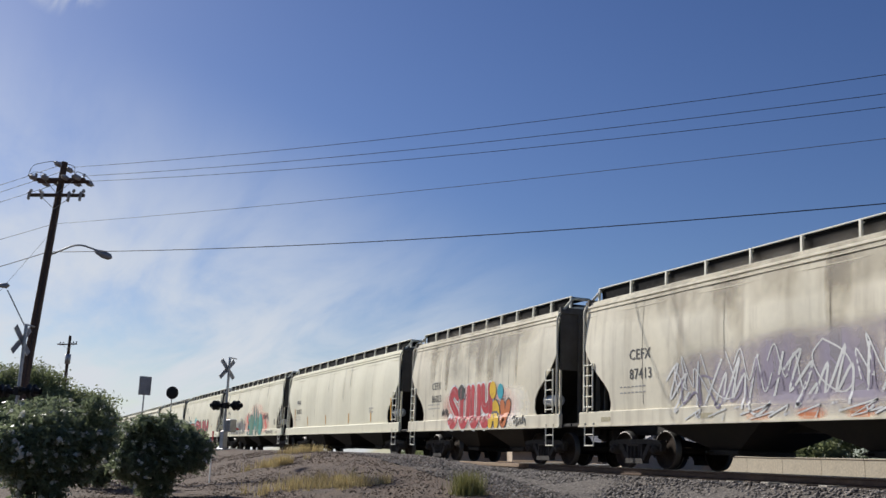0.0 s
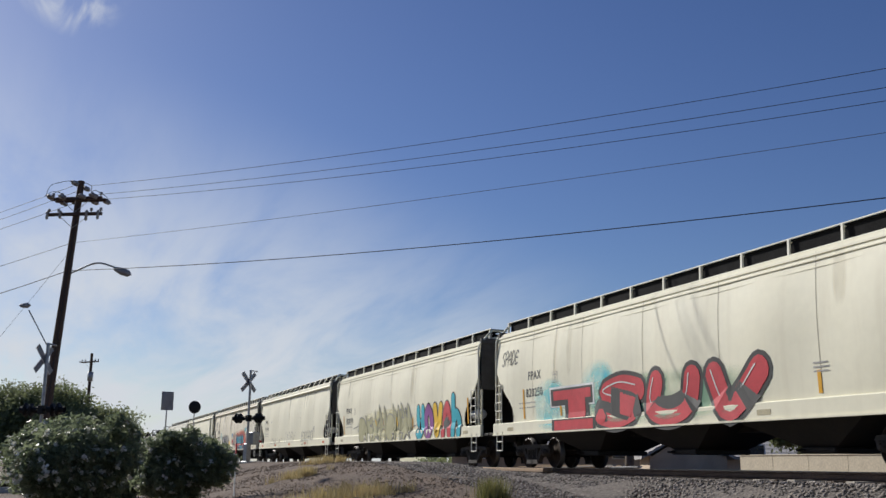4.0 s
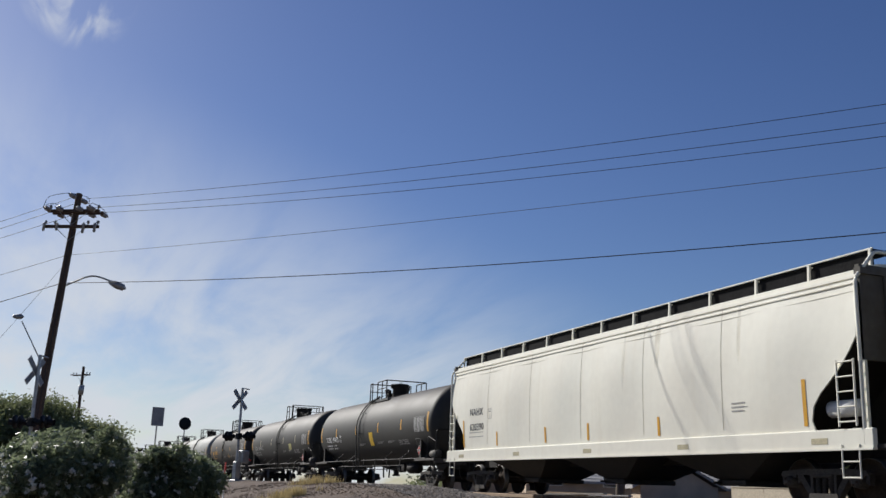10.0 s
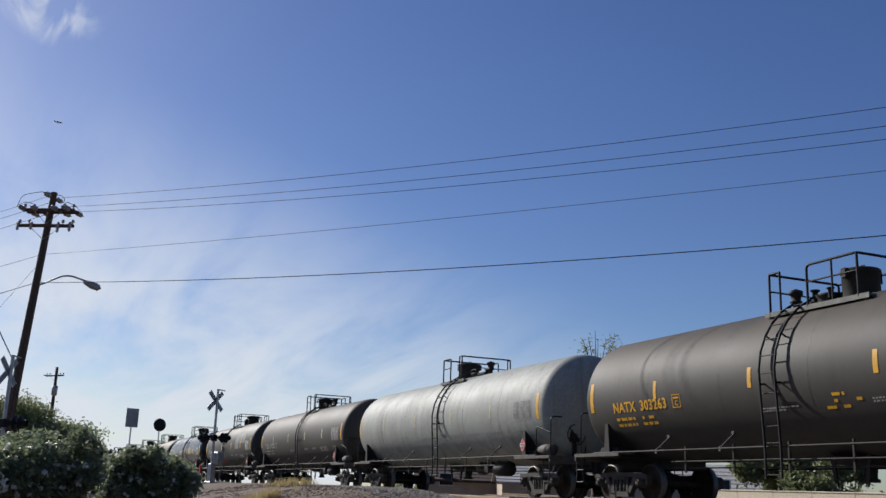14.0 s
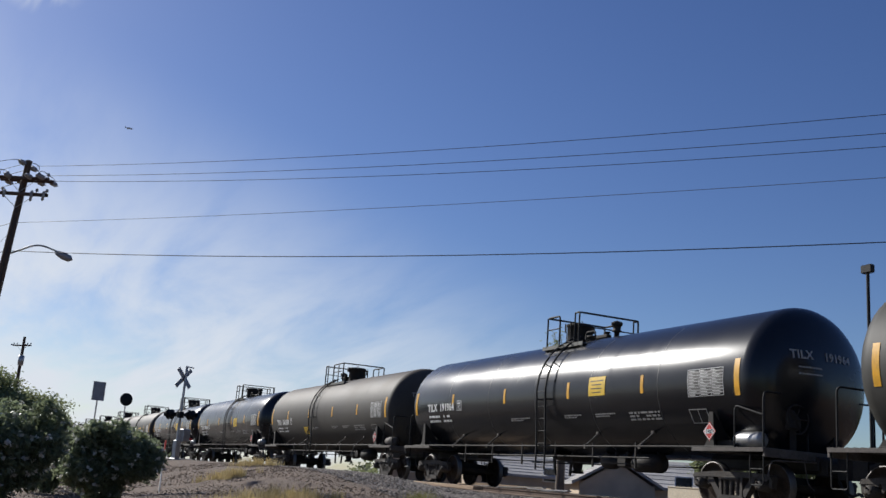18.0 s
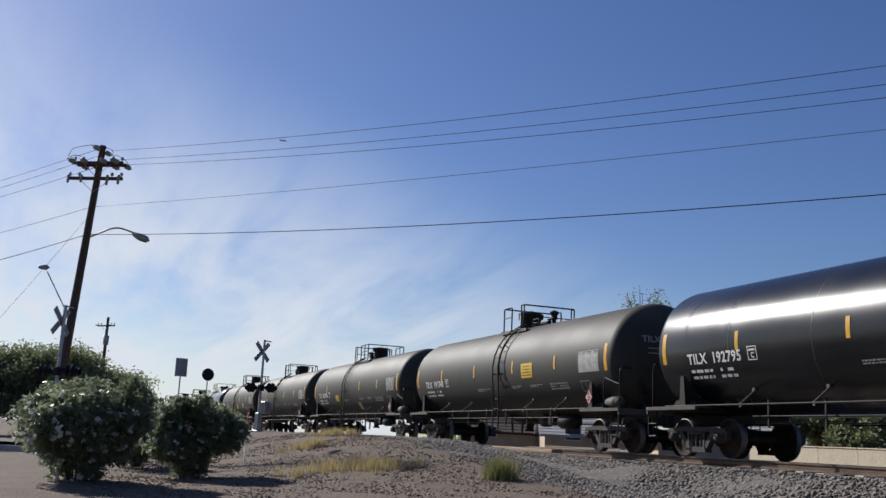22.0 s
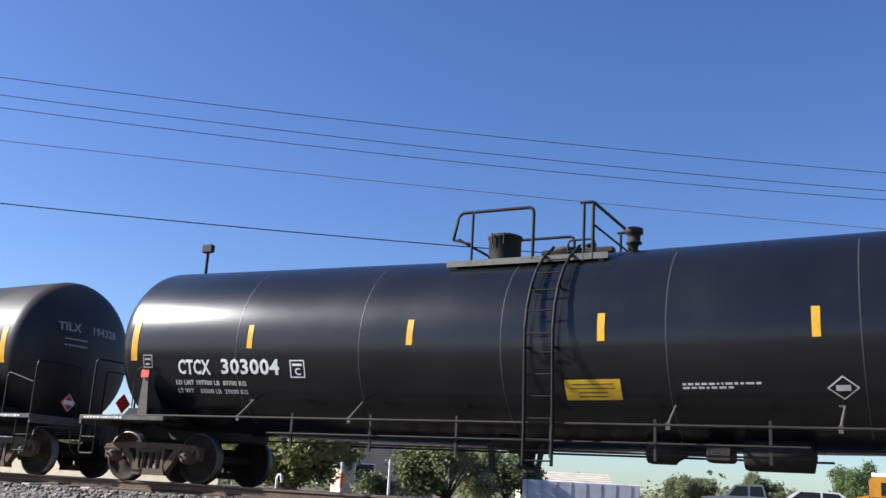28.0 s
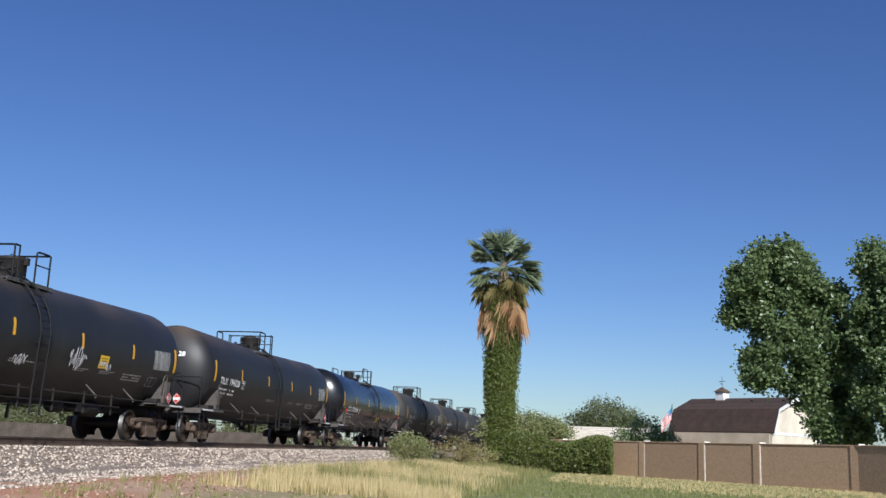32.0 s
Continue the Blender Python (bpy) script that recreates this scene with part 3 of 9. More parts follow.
def truck(parent, x, metal="grease"):
    t = part("truck", once("bolster", g_bolster, "iron"), "iron", parent, "", pose(x, 0, 0))
    t.name = "truck"
    for s in (-1, 1):
        turn = pose(0, s * 1.02, 0, 0, 0, 0 if s < 0 else 180)
        part("side_frame", once("side_frame", g_side_frame, metal), "rust", t, "", turn)
        part("spring_nest", once("spring_nest", g_springs, metal), "rust", t, "", turn)
        for a in (-0.889, 0.889):
            part("bearing", once("bearing", g_bearing, metal), "rust", t, "", pose(a, s * 1.02, 0, 0, 0, 0 if s < 0 else 180))
    for a in (-0.889, 0.889):
        w = part("wheelset", wheelset_mesh(), "wheel", t, "", pose(a, 0, 0.457))
        WHEELSETS.append((w, a))
    part("brake_beam", once("brake_beam", g_brake_beam, "iron"), "iron", t)
    return t


def g_coupler(reach):
    g = Geo().box(-0.25, reach - 0.22, -0.11, 0.11, 0.75, 0.97, 0.03)
    g.prism([(reach - 0.25, -0.14), (reach - 0.02, -0.19), (reach + 0.08, -0.08), (reach - 0.04, 0.0), (reach + 0.1, 0.10), (reach + 0.04, 0.2), (reach - 0.25, 0.14)], 0.66, 1.06, "z")
    g.box(reach - 0.75, reach - 0.45, -0.2, 0.2, 0.70, 1.04, 0.03)
    return g


def g_hose():
    return Geo().tube(bend([(0, 0.35, 0.78), (0.12, 0.36, 0.5), (0.42, 0.3, 0.36), (0.66, 0.2, 0.42)], 0.2), 0.028, 6)


# tank cars
SLOPE = [0.0]     # depth of the slope of the car being built


def dip(x):
    """How far a shell lies below its ends: it slopes down to its middle."""
    return SLOPE[0] * max(0.0, 1 - abs(x) / 7.6)


def on_tank(x, a, lift=0.006):
    """A point on the shell: x along it, a the angle up from the -y side."""
    r = R_TANK + lift
    return (x, -r * math.cos(a), Z_TANK + r * math.sin(a))


def g_shell(half):
    d = 0.70
    prof = [(-half - d * math.sin(a), R_TANK * math.cos(a)) for a in [math.pi / 2 * (1 - k / 10) for k in range(10)]]
    prof = [(-half - d, 0.0)] + prof[1:] if prof[0][1] < 1e-6 else prof
    seams = [-half + half * 2 * k / 6 for k in range(7)]
    for i, s in enumerate(seams):
        if i in (0, 6):
            prof.append((s, R_TANK))
        else:
            prof.append((s, R_TANK))
    prof += [(half + d * math.sin(a), R_TANK * math.cos(a)) for a in [math.pi / 2 * k / 10 for k in range(1, 10)]] + [(half + d, 0.0)]
    g = Geo().lathe(prof, "x", (0, 0, Z_TANK), 56)
    g.v = [(x, y, z - dip(x)) for x, y, z in g.v]
    return g


def g_patch(w, a0, a1, n=6, lift=0.006):
    g = Geo()
    vs = [on_tank(x, a0 + (a1 - a0) * k / n, lift) for k in range(n + 1) for x in (-w / 2, w / 2)]
    g.add(vs, [(2 * k, 2 * k + 1, 2 * k + 3, 2 * k + 2) for k in range(n)], True)
    return g


def g_tank_ladder():
    g = Geo()
    for x in (-0.22, 0.22):
        pts = [(x, -1.62, 0.55), (x, -1.62, 1.15)] + [(x, -(R_TANK + 0.13) * math.cos(a), Z_TANK - 0.9 * SLOPE[0] + (R_TANK + 0.13) * math.sin(a)) for a in [radians(-8 + 12 * k) for k in range(7)]] + [(x, -0.62, 4.06 + TOP - 0.9 * SLOPE[0])]
        for p, q in zip(pts, pts[1:]):
            g.tube([p, q], 0.027, 5)
        for a in (-0.1, 0.5, 1.05):
            g.tube([(x, -(R_TANK + 0.13) * math.cos(a), Z_TANK - 0.9 * SLOPE[0] + (R_TANK + 0.13) * math.sin(a)), (x, -R_TANK * math.cos(a), Z_TANK - 0.9 * SLOPE[0] + R_TANK * math.sin(a))], 0.02, 5)
    zs = [0.62, 0.92, 1.22, 1.54, 1.86, 2.18]
    for z in zs:
        g.tube([(-0.22, -1.62 - 0.0, z), (0.22, -1.62, z)], 0.013, 5)
    for a in [radians(q) for q in (1, 13, 25, 37, 49, 60)]:
        p = (-(R_TANK + 0.13) * math.cos(a), Z_TANK - 0.9 * SLOPE[0] + (R_TANK + 0.13) * math.sin(a))
        g.tube([(-0.22, *p), (0.22, *p)], 0.013, 5)
    return g


def g_side_rail(half):
    g = Geo().tube([(-half, -1.56, 1.16), (half, -1.56, 1.16)], 0.022, 6)
    return g


def g_rail_bracket():
    g = Geo()
    g.box(-0.03, 0.03, -1.575, -1.545, 1.10, 1.20)
    g.tube([(0.0, -1.555, 1.17), (0.03, -1.17, 1.50)], 0.022, 6)
    g.box(-0.05, 0.05, -1.22, -1.12, 1.46, 1.54, 0.01)
    return g


def g_under_pipes(half):
    g = Geo()
    q = half - 3.2
    for y, z, r in ((-1.35, 0.92, 0.02), (-1.30, 0.78, 0.016), (1.3, 0.86, 0.02)):
        g.tube([(-q, y, z), (q, y, z)], r, 6)
    for k in range(6):
        x = -q + 0.5 + (2 * q - 1.0) * k / 5
        g.box(x - 0.02, x + 0.02, -1.37, -1.33, 0.68, 1.26)
    return g


def g_outlet():
    g = Geo().lathe([(1.00, 0.75), (0.88, 0.62), (0.82, 0.34), (0.80, 0.14), (0.62, 0.12), (0.60, 0.17), (0.54, 0.17), (0.54, 0.0)], "z", (-0.15, 0, 0), 18)
    for s in (-1, 1):
        g.prism([(-0.15 + s * 0.42, 1.05), (-0.15 + s * 0.52, 1.05), (-0.15 + s * 0.40, 0.45), (-0.15 + s * 0.34, 0.45)], -0.5, -0.45)
    return g


def g_brake_gear():
    g = Geo()
    g.lathe([(2.0, 0.0), (2.0, 0.17), (2.05, 0.19), (2.4, 0.19), (2.45, 0.14), (2.6, 0.05), (3.1, 0.04)], "x", (0, -0.55, 0.86), 14)
    g.lathe([(3.4, 0.0), (3.4, 0.2), (3.45, 0.22), (4.3, 0.22), (4.35, 0.0)], "x", (0, -0.6, 0.84), 14)
    g.box(2.9, 3.25, -0.85, -0.45, 0.72, 0.98, 0.03)
    for x in (2.1, 2.5, 3.0, 3.5, 4.2):
        g.box(x - 0.03, x + 0.03, -0.62, -0.5, 0.9, 1.3)
    return g


def g_saddle():
    """The end frame: stub sill, bolster web up to the shell, and the running platform."""
    g = Geo()
    g.box(-1.6, 1.5, -0.28, 0.28, 0.78, 1.08, 0.03)
    for s in (-1, 1):
        g.prism([(-0.55, 1.06), (0.55, 1.06), (0.36, 1.30), (-0.36, 1.30)], s * 0.30, s * 1.42)
    return g


def g_gusset(wide):
    """The jacking plate: a tapered flange on the platform's edge and a web that runs in to the shell."""
    q = 0.17 if wide else 0.12
    g = Geo().prism([(-q, 1.13), (q, 1.13), (0.07, 1.86), (-0.05, 1.86)], -1.56, -1.53)
    g.prism([(-1.53, 1.13), (-0.72, 1.13), (-1.05, 1.32), (-1.36, 1.72), (-1.50, 1.86), (-1.53, 1.86)], -0.015, 0.015, "x")
    g.box(-0.3, 0.3, -1.57, -1.20, 1.10, 1.13)
    if wide:
        g.tube(bend([(0.02, -1.545, 1.80), (0.02, -1.56, 2.02), (-0.12, -1.57, 2.06), (-0.26, -1.57, 1.95), (-0.30, -1.56, 1.6)], 0.12), 0.018, 5)
        g.box(-0.06, 0.18, -1.60, -1.56, 1.30, 1.84, 0.01)
    return g


def g_platform():
    """Walkways of grating along both edges of the end, and the beam across it."""
    g = Geo()
    for s in (-1, 1):
        g.box(-0.65, 1.42, min(s * 1.12, s * 1.56), max(s * 1.12, s * 1.56), 1.12, 1.14)
        g.box(-0.65, 1.42, min(s * 1.56, s * 1.585), max(s * 1.56, s * 1.585), 1.07, 1.15, 0.004)
        for k in range(13):
            x = -0.6 + k * 0.16
            g.box(x, x + 0.03, min(s * 1.12, s * 1.555), max(s * 1.12, s * 1.555), 1.141, 1.16)
    g.box(1.38, 1.44, -1.56, 1.56, 0.98, 1.15, 0.01)
    g.box(0.95, 1.38, -0.95, 0.95, 1.12, 1.14)
    return g


def g_edge_label():
    """Lettered strip on the walkway's edge: plain bars."""
    g, rnd, x = Geo(), random.Random(3), 0.0
    while x < 0.9:
        d = rnd.uniform(0.03, 0.09)
        g.box(x, x + d, -1.591, -1.587, 1.09, 1.13)
        x += d + 0.025
    return g


def g_end_rail():
    return Geo().tube(bend([(1.30, -1.46, 1.12), (1.30, -1.46, 2.22), (1.30, -0.35, 2.22), (1.30, -0.35, 1.12)], 0.12), 0.02, 6)


def g_end_rail_far():
    return Geo().tube(bend([(1.30, 1.46, 1.12), (1.30, 1.46, 2.22), (1.30, 0.35, 2.22), (1.30, 0.35, 1.12)], 0.12), 0.02, 6)


def g_corner_rail():
    return Geo().tube(bend([(0.55, -1.50, 1.12), (0.55, -1.50, 1.98), (1.28, -1.47, 1.78)], 0.1), 0.02, 6)


def g_end_diamond():
    return Geo().prism([(0, -0.19), (0.19, 0), (0, 0.19), (-0.19, 0)], -0.004, 0.004, "x")


def g_release_rod():
    """The uncoupling lever along the end, and the cut levers' hangers."""
    g = Geo().tube(bend([(1.46, -1.50, 0.62), (1.46, -1.42, 0.92), (1.46, -0.2, 0.96), (1.52, -0.1, 0.86)], 0.1), 0.014, 5)
    g.tube(bend([(1.40, -0.55, 1.05), (1.50, -0.55, 0.55), (1.62, -0.5, 0.42)], 0.1), 0.012, 5)
    return g


def g_step():
    g = Geo().tube(bend([(1.02, -1.53, 1.08), (1.02, -1.53, 0.45), (1.38, -1.53, 0.45), (1.38, -1.53, 1.08)], 0.06), 0.016, 5)
    g.tube([(1.02, -1.53, 0.75), (1.38, -1.53, 0.75)], 0.013, 5)
    return g


def g_brake_wheel():
    g = Geo()
    g.tube([(1.40, -0.7 + 0.28 * math.cos(a), 1.75 + 0.28 * math.sin(a)) for a in [k * math.pi / 10 for k in range(21)]], 0.016, 5, False)
    for k in range(5):
        a = k * 1.257
        g.tube([(1.36, -0.7, 1.75), (1.40, -0.7 + 0.28 * math.cos(a), 1.75 + 0.28 * math.sin(a))], 0.012, 4)
    g.box(1.18, 1.36, -0.85, -0.55, 1.55, 1.95, 0.03)
    g.box(1.24, 1.32, -0.75, -0.65, 1.1, 1.6)
    return g


def g_housing():
    """The manway drum with its hinged, bolted lid."""
    g = Geo().lathe([(3.90, 0.36), (4.46, 0.36), (4.48, 0.385), (4.55, 0.385), (4.57, 0.35), (4.59, 0.0)], "z", (0, 0, 0), 24)
    g.box(-0.06, 0.06, 0.30, 0.46, 4.36, 4.56, 0.01)
    g.tube([(-0.14, -0.40, 4.30), (-0.14, -0.40, 4.56)], 0.02, 5)
    g.tube([(0.14, -0.40, 4.30), (0.14, -0.40, 4.56)], 0.02, 5)
    g.tube(bend([(-0.12, 0, 4.58), (-0.12, 0, 4.65), (0.12, 0, 4.65), (0.12, 0, 4.58)], 0.04), 0.012, 5)
    return g


def g_fittings():
    """Valves and pipes beside the manway."""
    g = Geo().lathe([(3.98, 0.28), (4.10, 0.28), (4.12, 0.31), (4.17, 0.31), (4.2, 0.0)], "z", (-0.2, 0.1, 0), 16)
    g.box(-0.65, 0.6, -0.1, 0.06, 4.06, 4.16, 0.02)
    g.tube(bend([(-0.1, -0.3, 4.02), (-0.1, -0.3, 4.24), (0.36, -0.3, 4.24), (0.36, -0.3, 4.02)], 0.08), 0.02, 5)
    g.lathe([(4.05, 0.06), (4.26, 0.06), (4.27, 0.10), (4.30, 0.10), (4.31, 0.0)], "z", (0.1, 0.25, 0), 10)
    g.lathe([(4.05, 0.05), (4.22, 0.05), (4.23, 0.08), (4.26, 0.08), (4.27, 0.0)], "z", (-0.42, 0.35, 0), 10)
    return g


def g_valve():
    return Geo().lathe([(3.98, 0.07), (4.18, 0.07), (4.19, 0.13), (4.22, 0.13), (4.23, 0.10), (4.34, 0.11), (4.36, 0.15), (4.44, 0.15), (4.46, 0.1), (4.50, 0.0)], "z", (0.92, 0.0, 0), 12)


def g_walk(short):
    """Two strips of grating beside the manway, on brackets."""
    g = Geo()
    a, b = (-1.25, 0.75) if short else (-1.95, 0.78)
    for y0, y1 in ((-0.95, -0.5), (0.5, 0.95)):
        g.box(a, b, y0, y1, 3.78, 3.80)
        for k in range(int((b - a) / 0.15)):
            x = a + 0.02 + k * 0.15
            g.box(x, x + 0.03, y0, y1, 3.80, 3.83)
        g.box(a - 0.02, b + 0.02, y0 - 0.02 if y0 < 0 else y1, y0 if y0 < 0 else y1 + 0.02, 3.74, 3.84)
    for x in (a + 0.1, b - 0.1):
        g.box(x - 0.04, x + 0.04, -0.93, 0.93, 3.70, 3.77)
    return g


def g_top_rail(kind):
    """A hoop along each side that leaves the ladder's head open, tied across at both ends."""
    g = Geo()
    zt = 4.66 if kind == 0 else 4.64
    a = -1.06 if kind == 1 else -1.72
    for y in (-0.95, 0.95):
        if kind == 0:
            g.tube(bend([(-0.45, y, 3.80), (-0.45, y, zt), (-1.78, y, zt), (-1.88, y, zt - 0.45)], 0.1), 0.027, 6)
            g.tube([(-1.53, y, 3.72), (-1.53, y, zt)], 0.022, 6)
            g.tube([(-1.88, y, zt - 0.45), (-1.53, y, zt - 0.55)], 0.022, 6)
            g.tube([(0.40, y, 3.72), (0.40, y, zt)], 0.024, 6)
        else:
            g.tube([(a, y, 3.80), (a, y, zt)], 0.027, 6)
            g.tube([(0.34, y, 3.74), (0.34, y, zt)], 0.024, 6)
            g.tube([(a, y, zt - 0.34), (-0.42, y, zt - 0.34)], 0.018, 6)
            if kind == 2:
                g.tube([(-1.08, y, 3.80), (-1.08, y, zt)], 0.022, 6)
    b = 0.55 if kind < 2 else 0.65
    g.tube(bend([(b, -0.95, 3.74), (b, -0.95, zt), (b, 0.95, zt), (b, 0.95, 3.74)], 0.07), 0.027, 6)
    g.tube([(0.34, -0.95, zt), (b, -0.95, zt)], 0.025, 6)
    g.tube([(0.34, 0.95, zt), (b, 0.95, zt)], 0.025, 6)
    g.tube([(b, -0.95, zt - 0.36), (b, 0.95, zt - 0.36)], 0.018, 6)
    if kind:
        g.tube(bend([(-0.42, -0.95, 3.80), (-0.42, -0.95, zt), (a, -0.95, zt), (a, 0.95, zt), (-0.42, 0.95, zt), (-0.42, 0.95, 3.80)], 0.10), 0.027, 6)
    else:
        g.tube([(-1.78, -0.95, zt - 0.45), (-1.78, 0.95, zt - 0.45)], 0.022, 6)
    return g


def g_lines(w, rows, h, gap, seed, fill=0.75):
    """Small print too fine to read: plain bars, curved to the shell."""
    g, rnd = Geo(), random.Random(seed)
    for r in range(rows):
        a0 = -r * (h + gap) / R_TANK
        x = -w / 2
        while x < w / 2:
            d = rnd.uniform(0.06, 0.26)
            if rnd.random() < fill:
                e = min(x + d, w / 2)
                g.add([on_tank(x, a0), on_tank(e, a0), on_tank(e, a0 - h / R_TANK), on_tank(x, a0 - h / R_TANK)], [(0, 1, 2, 3)])
            x += d + 0.05
    return g


def g_fine_lines(w, seed):
    """One line of print and a shorter one below it."""
    g, rnd = Geo(), random.Random(seed)
    for r, e in ((0, w / 2), (1, w * 0.2)):
        x = -w / 2
        while x < e:
            d = rnd.uniform(0.03, 0.11)
            a0 = -r * 0.055 / R_TANK
            g.add([on_tank(x, a0), on_tank(x + d, a0), on_tank(x + d, a0 - 0.032 / R_TANK), on_tank(x, a0 - 0.032 / R_TANK)], [(0, 1, 2, 3)])
            x += d + 0.025
    return g


def g_stencil(w, h):
    """The ruled stencil panel: a frame, rules and bars."""
    g = Geo()

    def bar(x0, x1, z0, z1):
        a0, a1 = z0 / R_TANK, z1 / R_TANK
        am = (a0 + a1) / 2
        g.add([on_tank(x, a, 0.008) for a in (a0, am, a1) for x in (x0, x1)], [(0, 1, 3, 2), (2, 3, 5, 4)])
    n = 9
    for k in range(n + 1):
        z = -h / 2 + h * k / n
        bar(-w / 2, w / 2, z - 0.006, z + 0.006)
    for x in (-w / 2, -w / 6, w / 6, w / 2):
        bar(x - 0.008, x + 0.008, -h / 2, h / 2)
    rnd = random.Random(5)
    for k in range(n):
        z = -h / 2 + h * (k + 0.5) / n
        for c in range(3):
            x0 = -w / 2 + w * c / 3 + 0.04
            bar(x0, x0 + (w / 3 - 0.08) * rnd.uniform(0.3, 0.9), z - 0.012, z + 0.010)
    return g


def tank_text(text, size, x, z, material, parent, name="lettering", label="", wide=1.0):
    """Lettering that follows the shell, from x, base line at height z above the axis."""
    vs, fs = letters(text, size)
    g = Geo().add([on_tank(x + p[0] * wide, (z + p[1] + dip(x)) / R_TANK, 0.008) for p in vs], fs)
    g.v = [(u, v, w - dip(u)) for u, v, w in g.v]
    return part(name, g, material, parent, label)


def head_text(text, size, half, s, y0, z, material, parent):
    """Lettering on a tank's dished head; s is the end, y0 where it starts as read from outside."""
    vs, fs = letters(text, size)
    out = []
    for p in vs:
        y, q = s * (y0 + p[0]), z + p[1]
        r = min(math.hypot(y, q) / R_TANK, 0.97)
        out.append((s * (half + 0.70 * math.sqrt(1 - r * r) + 0.012), y, Z_TANK + q))
    return part("head_lettering", Geo().add(out, fs), material, parent)


def g_diamond():
    g = Geo()
    g.prism([(0, -0.19), (0.19, 0), (0, 0.19), (-0.19, 0)], -0.006, 0.0)
    return g


def g_diamond_edge():
    g = Geo()
    o, i = 0.175, 0.155
    c = [(0, -1), (1, 0), (0, 1), (-1, 0)]
    vs = [(a * o, -0.011, b * o) for a, b in c] + [(a * i, -0.011, b * i) for a, b in c]
    g.add(vs, [(k, (k + 1) % 4, 4 + (k + 1) % 4, 4 + k) for k in range(4)])
    g.box(-0.12, 0.12, -0.012, -0.008, -0.045, 0.045)
    return g


def tank_car(paint, strip_half, length, rail_kind=1, strips=8, dull=False, label="", flip=False, metal="grease", wide=False, lad=0.6, man=-0.88):
    """One tank car in its own space: x along the line, 0 at rail level, the shown side towards -y."""
    car = thing("tank_car", label, "railway tank car", "tank cars of the freight train")
    half = strip_half + 0.14
    key = f"{strip_half:.2f}"
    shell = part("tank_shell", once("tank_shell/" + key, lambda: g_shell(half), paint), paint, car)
    for k in range(strips):
        x = strip_half / 7.42 * (-7.42, -4.75, -1.58, 1.58, 4.5, 7.42)[k]
        end = k in (0, strips - 1)
        mat = "amber" if not dull or end else "amber_dull"
        size = (0.15, radians(-13.5), radians(13.5)) if end else (0.11, radians(-7.0), radians(8.0))
        part("reflective_strip", once("reflective_strip/" + str(end), lambda: g_patch(*size), mat), mat, shell, "", turn_on(x, dip(x) if not end else 0.0))
    for s, rz in ((-1, 0), (1, 180)):
        part("handrail", once("handrail/" + key, lambda: g_side_rail(half - 0.2), "iron"), "iron", car, "", pose(0, 0, 0, 0, 0, rz))
    for x in (-4.85, -2.6, 2.55, 4.75):
        part("rail_bracket", once("rail_bracket", g_rail_bracket, "dusty_steel"), "iron", car, "", pose(x, 0, 0))
    for k in range(1, 6):
        part("weld_seam", once("weld_seam", lambda: g_patch(0.018, -1.1, 1.0, 14, 0.004), "seam" if paint == "tank_black" else "seam_dark"), "seam", shell, "", turn_on(-half + half * k / 3, 0))
    part("ladder", once(f"ladder/{SLOPE[0]}", g_tank_ladder, "black_tube"), "black_tube", car, "", pose(lad, 0, 0))
    top = part("top_platform", once(f"top_platform/{rail_kind == 1}", lambda: g_walk(rail_kind == 1), "grating"), "grating", car, "", pose(lad, 0, TOP - 0.9 * SLOPE[0], 0, 0, 180 if flip else 0))
    part("manway_housing", once("manway_housing", g_housing, "iron"), "iron", top, "", pose(man, 0, 0) if rail_kind else pose(man, 0, 1.0) @ Matrix.Diagonal((0.78, 0.78, 0.76, 1)))
    part("valve_cover", once("valve_cover", g_fittings, "iron"), "iron", top)
    part("safety_valve", once("safety_valve", g_valve, "iron"), "iron", top)
    part("guard_rail", once(f"guard_rail/{rail_kind}", lambda: g_top_rail(rail_kind), "black_tube"), "black_tube", top)
    part("pipe_run", once("pipe_run/" + key, lambda: g_under_pipes(half), "iron"), "iron", car)
    part("bottom_outlet", once("bottom_outlet", g_outlet, "iron"), "iron", car)
    part("brake_cylinder", once("brake_cylinder", g_brake_gear, "iron"), "iron", car)
    tc = length / 2 - 2.1
    reach = length / 2 - tc
    for s, rz in ((1, 0), (-1, 180)):
        at = pose(s * tc, 0, 0, 0, 0, rz)
        end = part("end_frame", once("end_frame", g_saddle, "iron"), "iron", car, "", at)
        part("end_platform", once("end_platform", g_platform, "dusty_steel"), "iron", end)
        if metal == "rust":
            tagged(part("edge_label", once("edge_label", g_edge_label, "white_mark"), "white_mark", end, "white warning print", pose(0.2, 0, 0) if s == 1 else pose(0.3, 0, 0) @ Matrix.Rotation(math.pi, 4, "Z") @ Matrix.Translation((-1.0, 0, 0))), kind="stuff")
        part("end_railing", once("end_railing", g_end_rail, "black_tube"), "black_tube", end)
        part("end_railing", once("end_railing/far", g_end_rail_far, "black_tube"), "black_tube", end)
        part("corner_railing", once("corner_railing", g_corner_rail, "black_tube"), "black_tube", end)
        part("uncoupling_lever", once("uncoupling_lever", g_release_rod, "dusty_steel"), "iron", end)
        if metal == "rust":
            ed = part("end_placard", once("end_placard", g_end_diamond, "red"), "red", end, "red diamond hazard placard", pose(1.34, -0.62 * s, 1.45))
            part("placard_border", once("placard_border", g_diamond_edge, "white_mark"), "white_mark", ed, "", pose(0.016, 0, 0, 0, 0, 90))
        part("step", once("step", g_step, "black_tube"), "black_tube", end)
